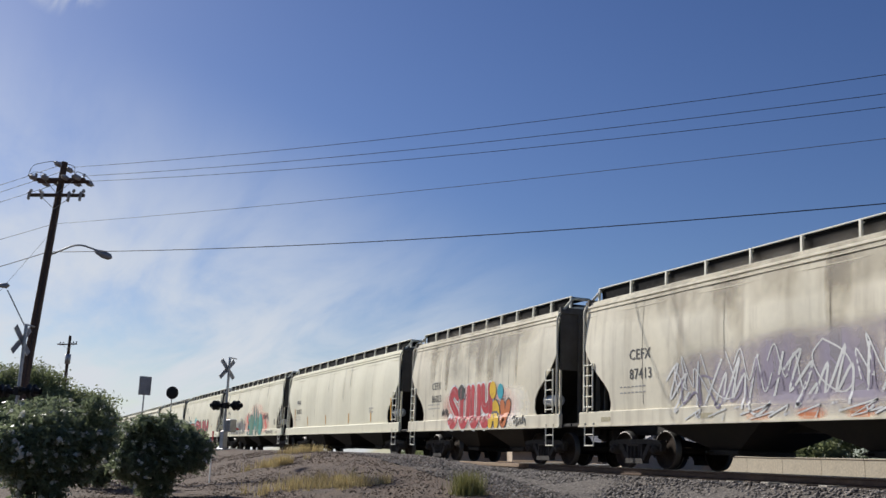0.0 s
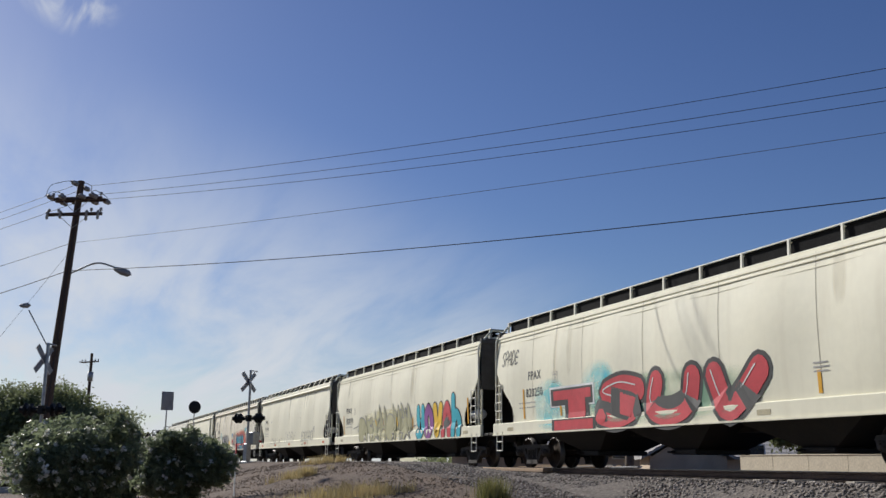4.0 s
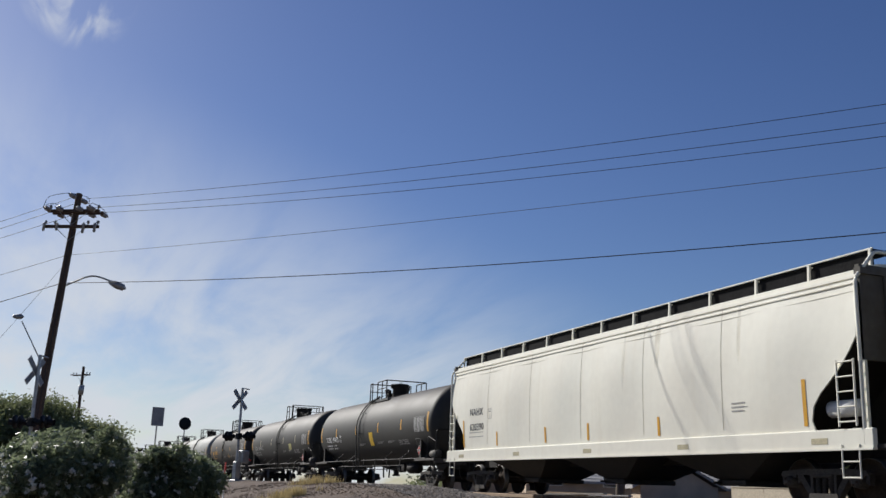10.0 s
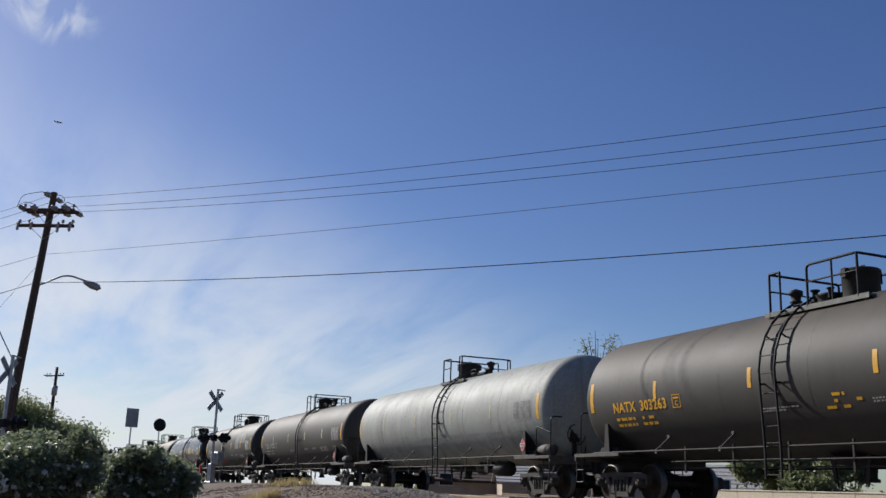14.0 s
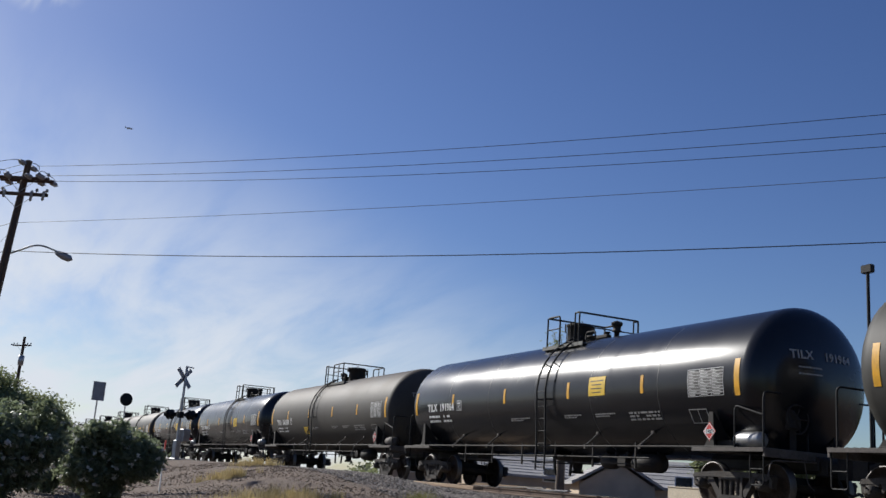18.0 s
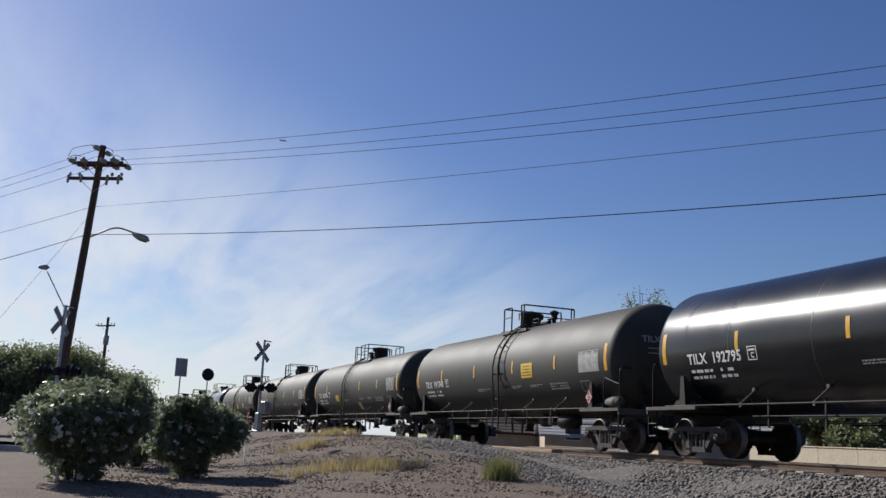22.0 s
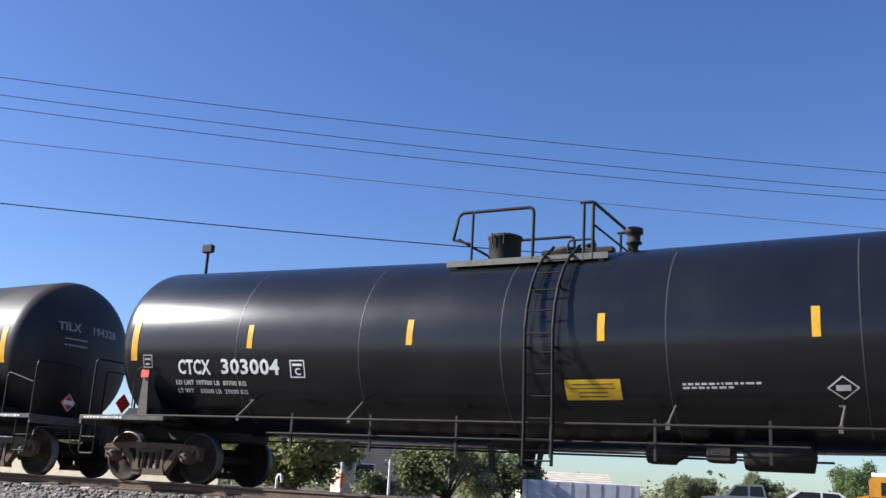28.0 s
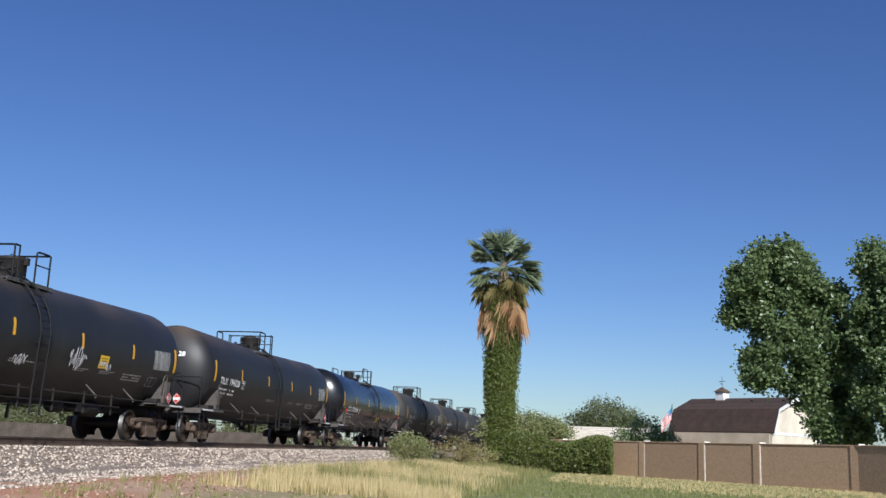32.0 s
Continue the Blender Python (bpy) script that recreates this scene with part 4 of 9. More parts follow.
        part("step", once("step_far", lambda: Geo().add([(x, -y, z) for x, y, z in g_step().v], g_step().f), "black_tube"), "black_tube", end)
        part("coupler", once(f"coupler/{reach:.2f}", lambda: g_coupler(reach), "iron"), "iron", end)
        part("air_hose", once("air_hose", g_hose, "rubber"), "rubber", end, "", pose(reach - 0.75, 0, 0))
        truck(car, s * tc, metal)
        if s == 1:
            if metal != "rust":
                part("brake_wheel", once("brake_wheel", g_brake_wheel, "iron"), "iron", end)
            if rail_kind and metal == "grease":
                part("air_reservoir", once("air_reservoir", lambda: Geo().lathe([(0.30, 0.0), (0.31, 0.12), (0.36, 0.16), (1.0, 0.16), (1.05, 0.12), (1.06, 0.0)], "x", (0, -1.22, 1.32), 14), "galv" if paint == "tank_black" else "dusty_steel"), "galv", end, "small air reservoir")
        gs = part("jacking_plate", once(f"jacking_plate/{wide}", lambda: g_gusset(wide), "dusty_steel" if wide or strip_half == 7.42 else "iron"), "rust", car, "", pose(s * (tc - 0.1), 0, 0) if s == 1 else pose(-(tc - 0.1), 0, 0) @ Matrix.Scale(-1, 4, (1, 0, 0)))
        if s == 1:
            pl = part("placard", once("placard", g_diamond, "red"), "red", car, "red diamond hazard placard", pose(tc - 0.05 if metal != "rust" else tc if rail_kind else 6.53, -1.62, 1.46 if metal != "rust" else 1.34 if rail_kind else 1.38))
            part("placard_border", once("placard_border", g_diamond_edge, "white_mark"), "white_mark", pl)
            g = Geo().add([(p[0] - 0.105, -0.016, p[1] - 0.036) for p in letters("1987", 0.075)[0]], letters("1987", 0.075)[1])
            part("placard_number", once("placard_number", lambda: g, "black_mark"), "black_mark", pl)
    return car


def tank_marks(car, marks, strip_half, panel=None, faded=False, bold=0.26, color=None, mz=-0.43):
    """Reporting marks, the plate letter, small print and panels on the shown side."""
    ink = color or ("grey_mark" if faded else "white_mark")
    shell = [o for o in car.children if o.name.startswith("tank_shell")][0]
    x0 = -strip_half + 0.55 if "194328" in marks else -strip_half + 0.95 if "303004" not in marks else -strip_half + 1.05
    if marks:
        own, num = marks.split(" ")
        wo, wn = (max(p[0] for p in letters(q, bold)[0]) for q in (own, num))
        so, sn, gap = (0.72, 1.12, 0.22 * wo) if "303004" in marks else (1.0, 1.0, bold * 0.75)
        tank_text(own, bold, x0, mz, ink, shell, "reporting_mark", "", so)
        tank_text(num, bold, x0 + wo * so + gap, mz, ink, shell, "car_number", "", sn)
        w = wo * so + gap + wn * sn
        for r, t in enumerate(("LD LMT 197700 LB  89700 KG", "LT WT    65300 LB  29600 KG")):
            if "303004" in marks:
                tagged(tank_text(t, 0.085, x0 - 0.1, -0.82 - r * 0.16, ink, shell, "load_lettering"), kind="stuff")
        if "303004" not in marks:
            tagged(part("load_lettering", g_lines(1.7, 2, 0.07, 0.08, len(marks)), ink, shell, "", pose(x0 + 0.9, 0, 0) @ Matrix.Identity(4)), kind="stuff").matrix_basis = turn_on(x0 + 0.9, mz - 0.14)
        g = Geo()
        for a, b, c, d in ((-0.15, 0.15, 0.13, 0.15), (-0.15, 0.15, -0.15, -0.13), (-0.15, -0.13, -0.15, 0.15), (0.13, 0.15, -0.15, 0.15), (-0.1, 0.1, 0.05, 0.09)):
            g.add([on_tank(a, c / R_TANK, 0.01), on_tank(b, c / R_TANK, 0.01), on_tank(b, d / R_TANK, 0.01), on_tank(a, d / R_TANK, 0.01)], [(0, 1, 2, 3)])
        vs, fs = letters("C", 0.12)
        g.add([on_tank(p[0] - 0.05, (p[1] - 0.10) / R_TANK, 0.01) for p in vs], fs)
        part("plate_mark", g, ink, shell).matrix_basis = turn_on(x0 + w + 0.38, mz + 0.13)
    if marks:
        for s in (-1, 1):
            head_text(own, 0.17, strip_half + 0.14, s, -0.85, 0.42, ink if s < 0 else "grey_mark", shell)
            head_text(num, 0.17, strip_half + 0.14, s, -0.06, 0.42, ink if s < 0 else "grey_mark", shell)
            for r in range(2):
                tagged(head_text("-------", 0.16, strip_half + 0.14, s, -0.7, 0.2 - 0.13 * r, "grey_mark", shell), kind="stuff")
    big = "303004" in marks
    part("stencil_panel", once("stencil_panel", lambda: g_stencil(1.1, 0.56), "grey_mark" if faded else "pale_mark"), ink, shell).matrix_basis = turn_on(strip_half - 0.71, -0.02) if big else turn_on(strip_half - 0.95, -0.06)
    if not big:
        part("stencil_backing", once("stencil_backing", lambda: g_patch(1.04, -0.24 / R_TANK, 0.25 / R_TANK, 4, 0.005), "worn_panel"), "worn_panel", shell).matrix_basis = turn_on(strip_half - 0.95, -0.06)
    for k, (x, z) in enumerate(((-0.95, -0.62), (1.75, -0.60), (3.2, -0.60)) if not big else ((3.2, -0.72),)):
        part("small_print", once(f"small_print/{k}", lambda: g_fine_lines((1.0, 0.7, 0.8)[k], 3 + k), "grey_mark" if not big else "white_mark"), ink, shell).matrix_basis = turn_on(x, z)
    if not big:
        part("small_print", once("small_print/block", lambda: g_lines(1.15, 3, 0.045, 0.035, 9, 0.9), "grey_mark"), ink, shell).matrix_basis = turn_on(4.75, -0.60)
    part("inspection_mark", once("inspection_mark", lambda: g_frame_mark(), "grey_mark"), ink, shell).matrix_basis = turn_on(5.74, -0.92) if big else turn_on(strip_half - 1.3, -0.76)
    if big:
        part("small_print", g_lines(0.75, 3, 0.045, 0.035, 11, 0.9), "white_mark", shell).matrix_basis = turn_on(6.74, -1.06)
        lines = [(0.0, 0.17), (0.20, 0.0), (0.0, -0.17), (-0.20, 0.0), (0.0, 0.17)]
        g = Geo()
        for (a, c), (b, d) in zip(lines, lines[1:]):
            g.add([on_tank(u, v / R_TANK, 0.01) for u, v in ((a, c), (b, d), (b * 0.86, d * 0.86), (a * 0.86, c * 0.86))], [(0, 1, 2, 3)])
        g.add([on_tank(u, v / R_TANK, 0.01) for u, v in ((-0.09, -0.04), (0.09, -0.04), (0.09, 0.04), (-0.09, 0.04))], [(0, 1, 2, 3)])
        part("builder_mark", g, "white_mark", shell, "white diamond mark").matrix_basis = turn_on(4.77, -0.82)
        g = Geo()
        for a, b, c, d in ((-0.11, 0.11, 0.10, 0.12), (-0.11, 0.11, -0.12, -0.10), (-0.11, -0.09, -0.12, 0.12), (0.09, 0.11, -0.12, 0.12), (-0.07, 0.07, 0.02, 0.06), (-0.05, 0.05, -0.07, -0.03)):
            g.add([on_tank(a, c / R_TANK, 0.01), on_tank(b, c / R_TANK, 0.01), on_tank(b, d / R_TANK, 0.01), on_tank(a, d / R_TANK, 0.01)], [(0, 1, 2, 3)])
        part("plate_mark", g, "grey_mark", shell).matrix_basis = turn_on(-7.08, -0.38)
    if panel:
        x, z, w, h, mt = panel
        part("notice_panel", g_patch(w, -h / 2 / R_TANK, h / 2 / R_TANK, 4, 0.009), mt, shell, "yellow notice panel").matrix_basis = turn_on(x, z)
        if h < 0.5:
            part("notice_print", g_notice(w, h), "black_mark" if mt == "yellow" else "grey_mark", shell).matrix_basis = turn_on(x, z)


def g_notice(w, h):
    g, rnd = Geo(), random.Random(int(w * 100))
    for k in range(4):
        z = h * (0.3 - 0.2 * k)
        e = rnd.uniform(0.25, 0.42) * w
        g.add([on_tank(x, a / R_TANK, 0.013) for x, a in ((-e, z), (e, z), (e, z - h * 0.05), (-e, z - h * 0.05))], [(0, 1, 2, 3)])
    return g


def g_frame_mark():
    g = Geo()
    for a, b, c, d in ((-0.28, 0.28, 0.14, 0.16), (-0.28, 0.28, -0.16, -0.14), (-0.28, -0.26, -0.16, 0.16), (0.26, 0.28, -0.16, 0.16), (-0.01, 0.01, -0.16, 0.16)):
        g.add([on_tank(a, c / R_TANK, 0.01), on_tank(b, c / R_TANK, 0.01), on_tank(b, d / R_TANK, 0.01), on_tank(a, d / R_TANK, 0.01)], [(0, 1, 2, 3)])
    return g


def turn_on(x, z):
    """Carries a mark made at the middle of the shell's side to x, and z up along the shell."""
    a = z / R_TANK
    tilt = SLOPE[0] / 7.6 * (1 if x < 0 else -1)
    return Matrix.Translation((x, 0, Z_TANK - dip(x))) @ Matrix.Rotation(tilt, 4, "Y") @ Matrix.Rotation(-a, 4, "X") @ Matrix.Translation((0, 0, -Z_TANK))


# covered hoppers
W_HOP = 1.60


def hop_y(z, x=None):
    """Half width of the bulged side at a height; each sheet swells a little between its seams."""
    y = W_HOP - (0.11 if z > 2.7 else 0.03) * ((z - 2.7) / 1.5) ** 2
    if x is not None:
        y += 0.048 * math.sin(math.pi * (x + 0.4) / 3.05) ** 2 * math.sin(min(max((z - 1.36) / 2.78, 0), 1) * math.pi)
    return y


def cut_line(half, kind):
    """The end edge of a side sheet, from the sill up: an S that leaves the slope sheet open."""
    if kind == "straight":
        return [(half - 1.35, 1.36), (half - 1.25, 1.75), (half - 0.75, 2.35), (half - 0.15, 2.95), (half, 3.05), (half, 4.2)]
    shape = ((1.18, 0), (1.26, 0.12), (1.20, 0.28), (1.0, 0.42), (0.7, 0.56), (0.42, 0.70), (0.2, 0.84), (0.06, 0.95), (0.0, 1.0))
    pts = [(half - dx, 1.36 + 1.68 * u) for dx, u in shape]
    return pts + [(half, 4.2)]


def g_hop_side(half, kind):
    right = cut_line(half, kind)
    g = Geo()
    left = [(-x, z) for x, z in reversed(right)]
    # rows of quads between the two cut edges
    rows = sorted({z for _, z in right} | {1.36 + 0.2 * k for k in range(14)} | {4.2})
    rows = [z for z in rows if z <= 4.2]

    def edge(z):
        for (xa, za), (xb, zb) in zip(right, right[1:]):
            if za <= z <= zb and zb > za:
                return xa + (xb - xa) * (z - za) / (zb - za)
        return right[-1][0]
    cols = [k / 96 for k in range(97)]
    vs = []
    for z in rows:
        e = edge(z)
        for c in cols:
            x = -e + 2 * e * c
            y = -hop_y(z, x)
            vs.append((x, y, z))
    n = len(cols)
    g.add(vs, [(i * n + k, i * n + k + 1, (i + 1) * n + k + 1, (i + 1) * n + k) for i in range(len(rows) - 1) for k in range(n - 1)], True)
    ins = [(x, y + 0.03, z) for x, y, z in vs]
    g.add(ins, [(i * n + k, (i + 1) * n + k, (i + 1) * n + k + 1, i * n + k + 1) for i in range(len(rows) - 1) for k in range(n - 1)], True)
    return g


def g_hop_roof(half, step):
    prof = [(-1.46, 4.08), (-1.53, 4.12), (-1.525, 4.17), (-1.46, 4.19), (-1.45, 4.27), (-1.30, 4.33), (-1.0, 4.42), (0, 4.5)] if step else [(-1.62, 4.12), (-1.62, 4.24), (-1.3, 4.34), (-0.8, 4.44), (0, 4.5)]
    prof = prof + [(-y, z) for y, z in reversed(prof[:-1])]
    return Geo().prism(prof, -half, half, "x")


def g_hop_sill(half):
    g = Geo().box(-half - 0.25, half + 0.25, -1.63, -1.52, 1.0, 1.38, 0.02)
    g.box(-half - 0.25, half + 0.25, -1.655, -1.62, 1.0, 1.04)
    return g


def g_hop_slope(half):
    g = Geo()
    for s in (-1, 1):
        a = [(s * (half - 0.02), 4.15), (s * (half - 0.02), 3.0), (s * (half - 2.4), 1.15), (s * (half - 2.6), 1.15), (s * (half - 0.3), 3.1), (s * (half - 0.3), 4.15)]
        g.prism(a, -1.5, 1.5)
        # dark web added to close the view under the slope
        g.prism([(s * (half - 2.3), 1.16), (s * (half - 0.06), 1.16), (s * (half - 0.06), 2.95)], -0.06, 0.06)
    g.box(-half - 0.2, half + 0.2, -0.3, 0.3, 0.85, 1.2)
    return g


def g_bay(w):
    """A discharge hopper: a pyramid under the side sill, with its outlet gate."""
    g = Geo()
    t = [(-w / 2, -1.48, 1.2), (w / 2, -1.48, 1.2), (w / 2, 1.48, 1.2), (-w / 2, 1.48, 1.2)]
    b = [(-0.42, -0.7, 0.46), (0.42, -0.7, 0.46), (0.42, 0.7, 0.46), (-0.42, 0.7, 0.46)]
    g.add(t + b, [(0, 1, 5, 4), (1, 2, 6, 5), (2, 3, 7, 6), (3, 0, 4, 7), (4, 5, 6, 7)])
    g.box(-0.5, 0.5, -0.8, 0.8, 0.36, 0.48, 0.02)
    g.tube([(-0.35, -1.0, 0.42), (-0.35, 1.0, 0.42)], 0.03, 6)
    return g


def g_big_bay(w):
    """A deep hopper whose outer sheet comes to the side."""
    g = Geo()
    t = [(-w / 2, -1.56, 1.62), (w / 2, -1.56, 1.62), (w / 2, 1.56, 1.62), (-w / 2, 1.56, 1.62)]
    b = [(-0.35, -0.95, 0.5), (0.35, -0.95, 0.5), (0.35, 0.95, 0.5), (-0.35, 0.95, 0.5)]
    g.add(t + b, [(1, 2, 6, 5), (3, 0, 4, 7), (4, 5, 6, 7)])
    g.add([(x, y * 0.985, z) for x, y, z in t + b], [(0, 1, 5, 4), (2, 3, 7, 6)])
    g.box(-0.42, 0.42, -1.0, 1.0, 0.40, 0.5, 0.02)
    return g


def g_bay_sheet(w):
    """The painted outer sheet of a deep hopper."""
    o = [(-w / 2, -1.57, 1.62), (w / 2, -1.57, 1.62), (0.36, -0.96, 0.5), (-0.36, -0.96, 0.5)]
    return Geo().add(o + [(x, y + 0.02, z) for x, y, z in o], [(0, 1, 2, 3), (7, 6, 5, 4), (0, 4, 5, 1), (1, 5, 6, 2), (2, 6, 7, 3), (3, 7, 4, 0)])


def g_hop_ladder():
    g = Geo()
    for x in (-0.21, 0.21):
        g.tube([(x, -1.66, 1.42), (x, -1.66, 2.62)], 0.022, 5)
    for k in range(5):
        g.tube([(-0.21, -1.67, 1.5 + k * 0.27), (0.21, -1.67, 1.5 + k * 0.27)], 0.016, 5)
    for x in (-0.21, 0.21):
        g.tube(bend([(x, -1.64, 1.1), (x, -1.64, 0.5)], 0.05), 0.018, 5)
    g.tube([(-0.21, -1.64, 0.52), (0.21, -1.64, 0.52)], 0.018, 5)
    g.tube([(-0.21, -1.64, 0.8), (0.21, -1.64, 0.8)], 0.016, 5)
    return g


def g_corner_post(h):
    """A grab pipe up the corner that leans in to the roof walk, on a narrow angle."""
    g = Geo().tube(bend([(0, -1.60, 1.1), (0, -1.60, h - 0.1), (0, -1.10, h + 0.46), (0, -0.6, h + 0.46)], 0.1), 0.036, 6)
    g.box(-0.05, 0.0, -1.50, -1.44, 1.1, h - 0.15)
    return g


def g_end_sheet():
    g = Geo().box(-0.05, 0.05, -1.5, 1.5, 2.6, 4.36)
    g.box(-0.06, 0.10, -1.52, 1.52, 4.18, 4.30)
    return g


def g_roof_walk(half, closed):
    """Two strips of grating along the roof; where closed, a dark fill sheet stands for shade below."""
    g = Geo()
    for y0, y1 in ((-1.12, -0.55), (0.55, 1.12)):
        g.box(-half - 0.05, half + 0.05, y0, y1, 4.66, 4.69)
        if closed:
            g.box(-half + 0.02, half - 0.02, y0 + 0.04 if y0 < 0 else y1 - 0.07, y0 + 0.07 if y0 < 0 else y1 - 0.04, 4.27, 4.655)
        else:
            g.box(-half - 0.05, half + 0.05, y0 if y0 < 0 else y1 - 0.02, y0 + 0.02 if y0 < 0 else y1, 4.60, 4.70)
    # hatch coaming raised as a dark fill up to the walk
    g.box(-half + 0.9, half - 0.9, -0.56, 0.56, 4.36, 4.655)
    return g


def g_walk_edge(half):
    return Geo().tube([(-half - 0.06, -1.14, 4.70), (half + 0.06, -1.14, 4.70)], 0.018, 5)


def g_walk_bracket(closed):
    g = Geo().prism([(-1.19, 4.28), (-1.14, 4.28), (-1.12, 4.70), (-1.17, 4.70)] if closed else [(-1.42, 4.26), (-1.36, 4.26), (-1.12, 4.70), (-1.18, 4.70)], -0.028, 0.028, "x")
    g.box(-0.03, 0.03, -1.16, -0.5, 4.63, 4.66)
    return g


def hop_wall(x, z, lift=0.008):
    if z < 1.385:
        return (x, -1.632 - lift, z)
    return (x, -hop_y(min(z, 4.2), x) - lift, z)


def hop_text(text, size, x, z, material, parent, name="reporting_mark"):
    vs, fs = letters(text, size, 0.012)
    return part(name, Geo().add([hop_wall(x + p[0], z + p[1], 0.008) for p in vs], fs), material, parent)


def hopper_car(length, paint, label, kind="curve", step=True, bays=3, deep=False, posts=13, closed=True):
    car = thing("covered_hopper", label, "railway hopper car", "covered hoppers of the freight train")
    half = length / 2 - 0.78
    key = f"{length:.1f}{kind}{step}{paint}"
    # slope sheets take dark iron, a colour for the shade behind the open ends
    end_shade = "iron"
    for s, rz in ((-1, 0), (1, 180)):
        part("side_sheet", once(f"side_sheet/{key}", lambda: g_hop_side(half if not deep else half - 1.6, kind if not deep else "deep"), paint) if not deep else once(f"side_sheet/{key}", lambda: g_deep_side(half - 1.7), paint), paint, car, "", pose(0, 0, 0, 0, 0, rz))
        part("side_sill", once(f"side_sill/{key}", lambda: g_deep_sill(half - 1.7) if deep else g_hop_sill(half), paint), paint, car, "", pose(0, 0, 0, 0, 0, rz))
    if step:
        for z in (3.88, 4.03):
            part("eave_ledge", once(f"eave_ledge/{key}", lambda: Geo().prism([(-0.01, 0.0), (0.09, 0.03), (0.09, -0.03), (-0.01, -0.02)], -half, half, "x"), paint), paint, car, "", pose(0, -1.535, z))
    else:
        part("top_chord", once(f"top_chord/{key}", lambda: Geo().prism([(-0.06, 0.01), (-0.05, 0.0), (0.09, 0.0), (0.09, 0.27), (0.06, 0.27), (-0.06, 0.03)], -half, half, "x"), paint), paint, car, "", pose(0, -1.60, 4.03))
    part("roof", once(f"roof/{key}", lambda: g_hop_roof(half, step), paint), paint, car)
    part("slope_sheet", once(f"slope_sheet/{length:.1f}", lambda: g_hop_slope(half), end_shade), end_shade, car)
    w = (2 * half - 4.6) / bays
    for k in range(bays):
        x = -half + 2.3 + w * (k + 0.5)
        if deep:
            x, w = ((-4.77, 3.65), (-1.1, 3.65), (2.55, 3.65), (5.75, 2.7))[k]
        # bays coloured as dark iron to stand for the shade below the sill
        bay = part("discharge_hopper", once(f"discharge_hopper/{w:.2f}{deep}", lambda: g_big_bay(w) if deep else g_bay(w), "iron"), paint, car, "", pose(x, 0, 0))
        if deep:
            # darker cream puts the shade of the down-facing sheet into its colour
            part("bay_sheet", once(f"bay_sheet/{w:.2f}", lambda: g_bay_sheet(w), "cream_dirty"), paint, bay)
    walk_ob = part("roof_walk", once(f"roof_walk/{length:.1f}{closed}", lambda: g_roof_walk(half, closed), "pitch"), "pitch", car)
    for k in range(posts):
        x = -half + 2 * half * k / (posts - 1)
        part("walk_bracket", once(f"walk_bracket/{closed}", lambda: g_walk_bracket(closed), "cream_white"), "cream_white", walk_ob, "", pose(x, 0, 0))
    part("walk_edge", once(f"walk_edge/{length:.1f}", lambda: g_walk_edge(half), "cream_white"), "cream_white", walk_ob)
    tc = length / 2 - 2.35
    for s, rz in ((1, 0), (-1, 180)):
        # end sheets and posts carry the shade of cream paint in their colour
        e = part("end_sheet", once("end_sheet", g_end_sheet, "end_shade"), "iron", car, "", pose(s * half, 0, 0, 0, 0, rz))
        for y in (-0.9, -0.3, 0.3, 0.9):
            part("end_post", once("end_post", lambda: Geo().box(0.054, 0.11, -0.05, 0.05, 1.11, 4.17, 0.01), "end_shade"), "iron", e, "", pose(0, y, 0))
        part("end_platform", once("end_platform/h", lambda: Geo().box(-0.1, 0.75, -1.55, 1.55, 1.02, 1.10, 0.01), "iron"), "iron", e)
        part("coupler", once("coupler/hop", lambda: g_coupler(0.78), "iron"), "iron", e)
        part("air_hose", once("air_hose", g_hose, "rubber"), "rubber", e, "", pose(0.1, 0, 0))
        for q in (-1, 1):
            mirror = Matrix.Scale(-1, 4, (0, 1, 0)) if q > 0 else Matrix.Identity(4)
            part("corner_post", once("corner_post", lambda: g_corner_post(4.18), paint), paint, car, "", pose(s * (half + 0.04), 0, 0) @ mirror)
            part("ladder", once("hopper_ladder", g_hop_ladder, "cream_white"), "cream_white", car, "", pose(s * (half - 0.28), 0, 0) @ mirror)
        truck(car, s * tc)
    part("brake_cylinder", once("brake_cylinder/h", lambda: Geo().lathe([(0, 0), (0, 0.16), (0.7, 0.16), (0.75, 0.0)], "x", (0, -1.28, 1.78), 14), "white"), "white", car, "", pose(half - 1.05, 0, 0))
    return car


def plate_box(car, x, z):
    """The small ruled plate mark beside the number."""
    side = [o for o in car.children if o.name.startswith("side_sheet")][0]
    g = Geo()
    for a, b, c, d in ((-0.15, 0.15, 0.14, 0.155), (-0.15, 0.15, -0.155, -0.14), (-0.15, -0.135, -0.15, 0.15), (0.135, 0.15, -0.15, 0.15), (-0.09, 0.09, 0.06, 0.09)):
        g.add([hop_wall(x + a, z + c, 0.008), hop_wall(x + b, z + c, 0.008), hop_wall(x + b, z + d, 0.008), hop_wall(x + a, z + d, 0.008)], [(0, 1, 2, 3)])
    vs, fs = letters("C", 0.11, 0.012)
    g.add([hop_wall(x - 0.05 + p[0], z - 0.10 + p[1], 0.008) for p in vs], fs)
    part("plate_mark", g, "grey_mark", side)


def g_deep_sill(half):
    """A side sill half way up, with the skirt that joins the bays below it."""
    g = Geo().box(-half - 1.2, half + 1.2, -1.67, -1.56, 1.96, 2.18, 0.02)
    g.box(-half, half, -1.59, -1.55, 1.60, 1.96)
    return g


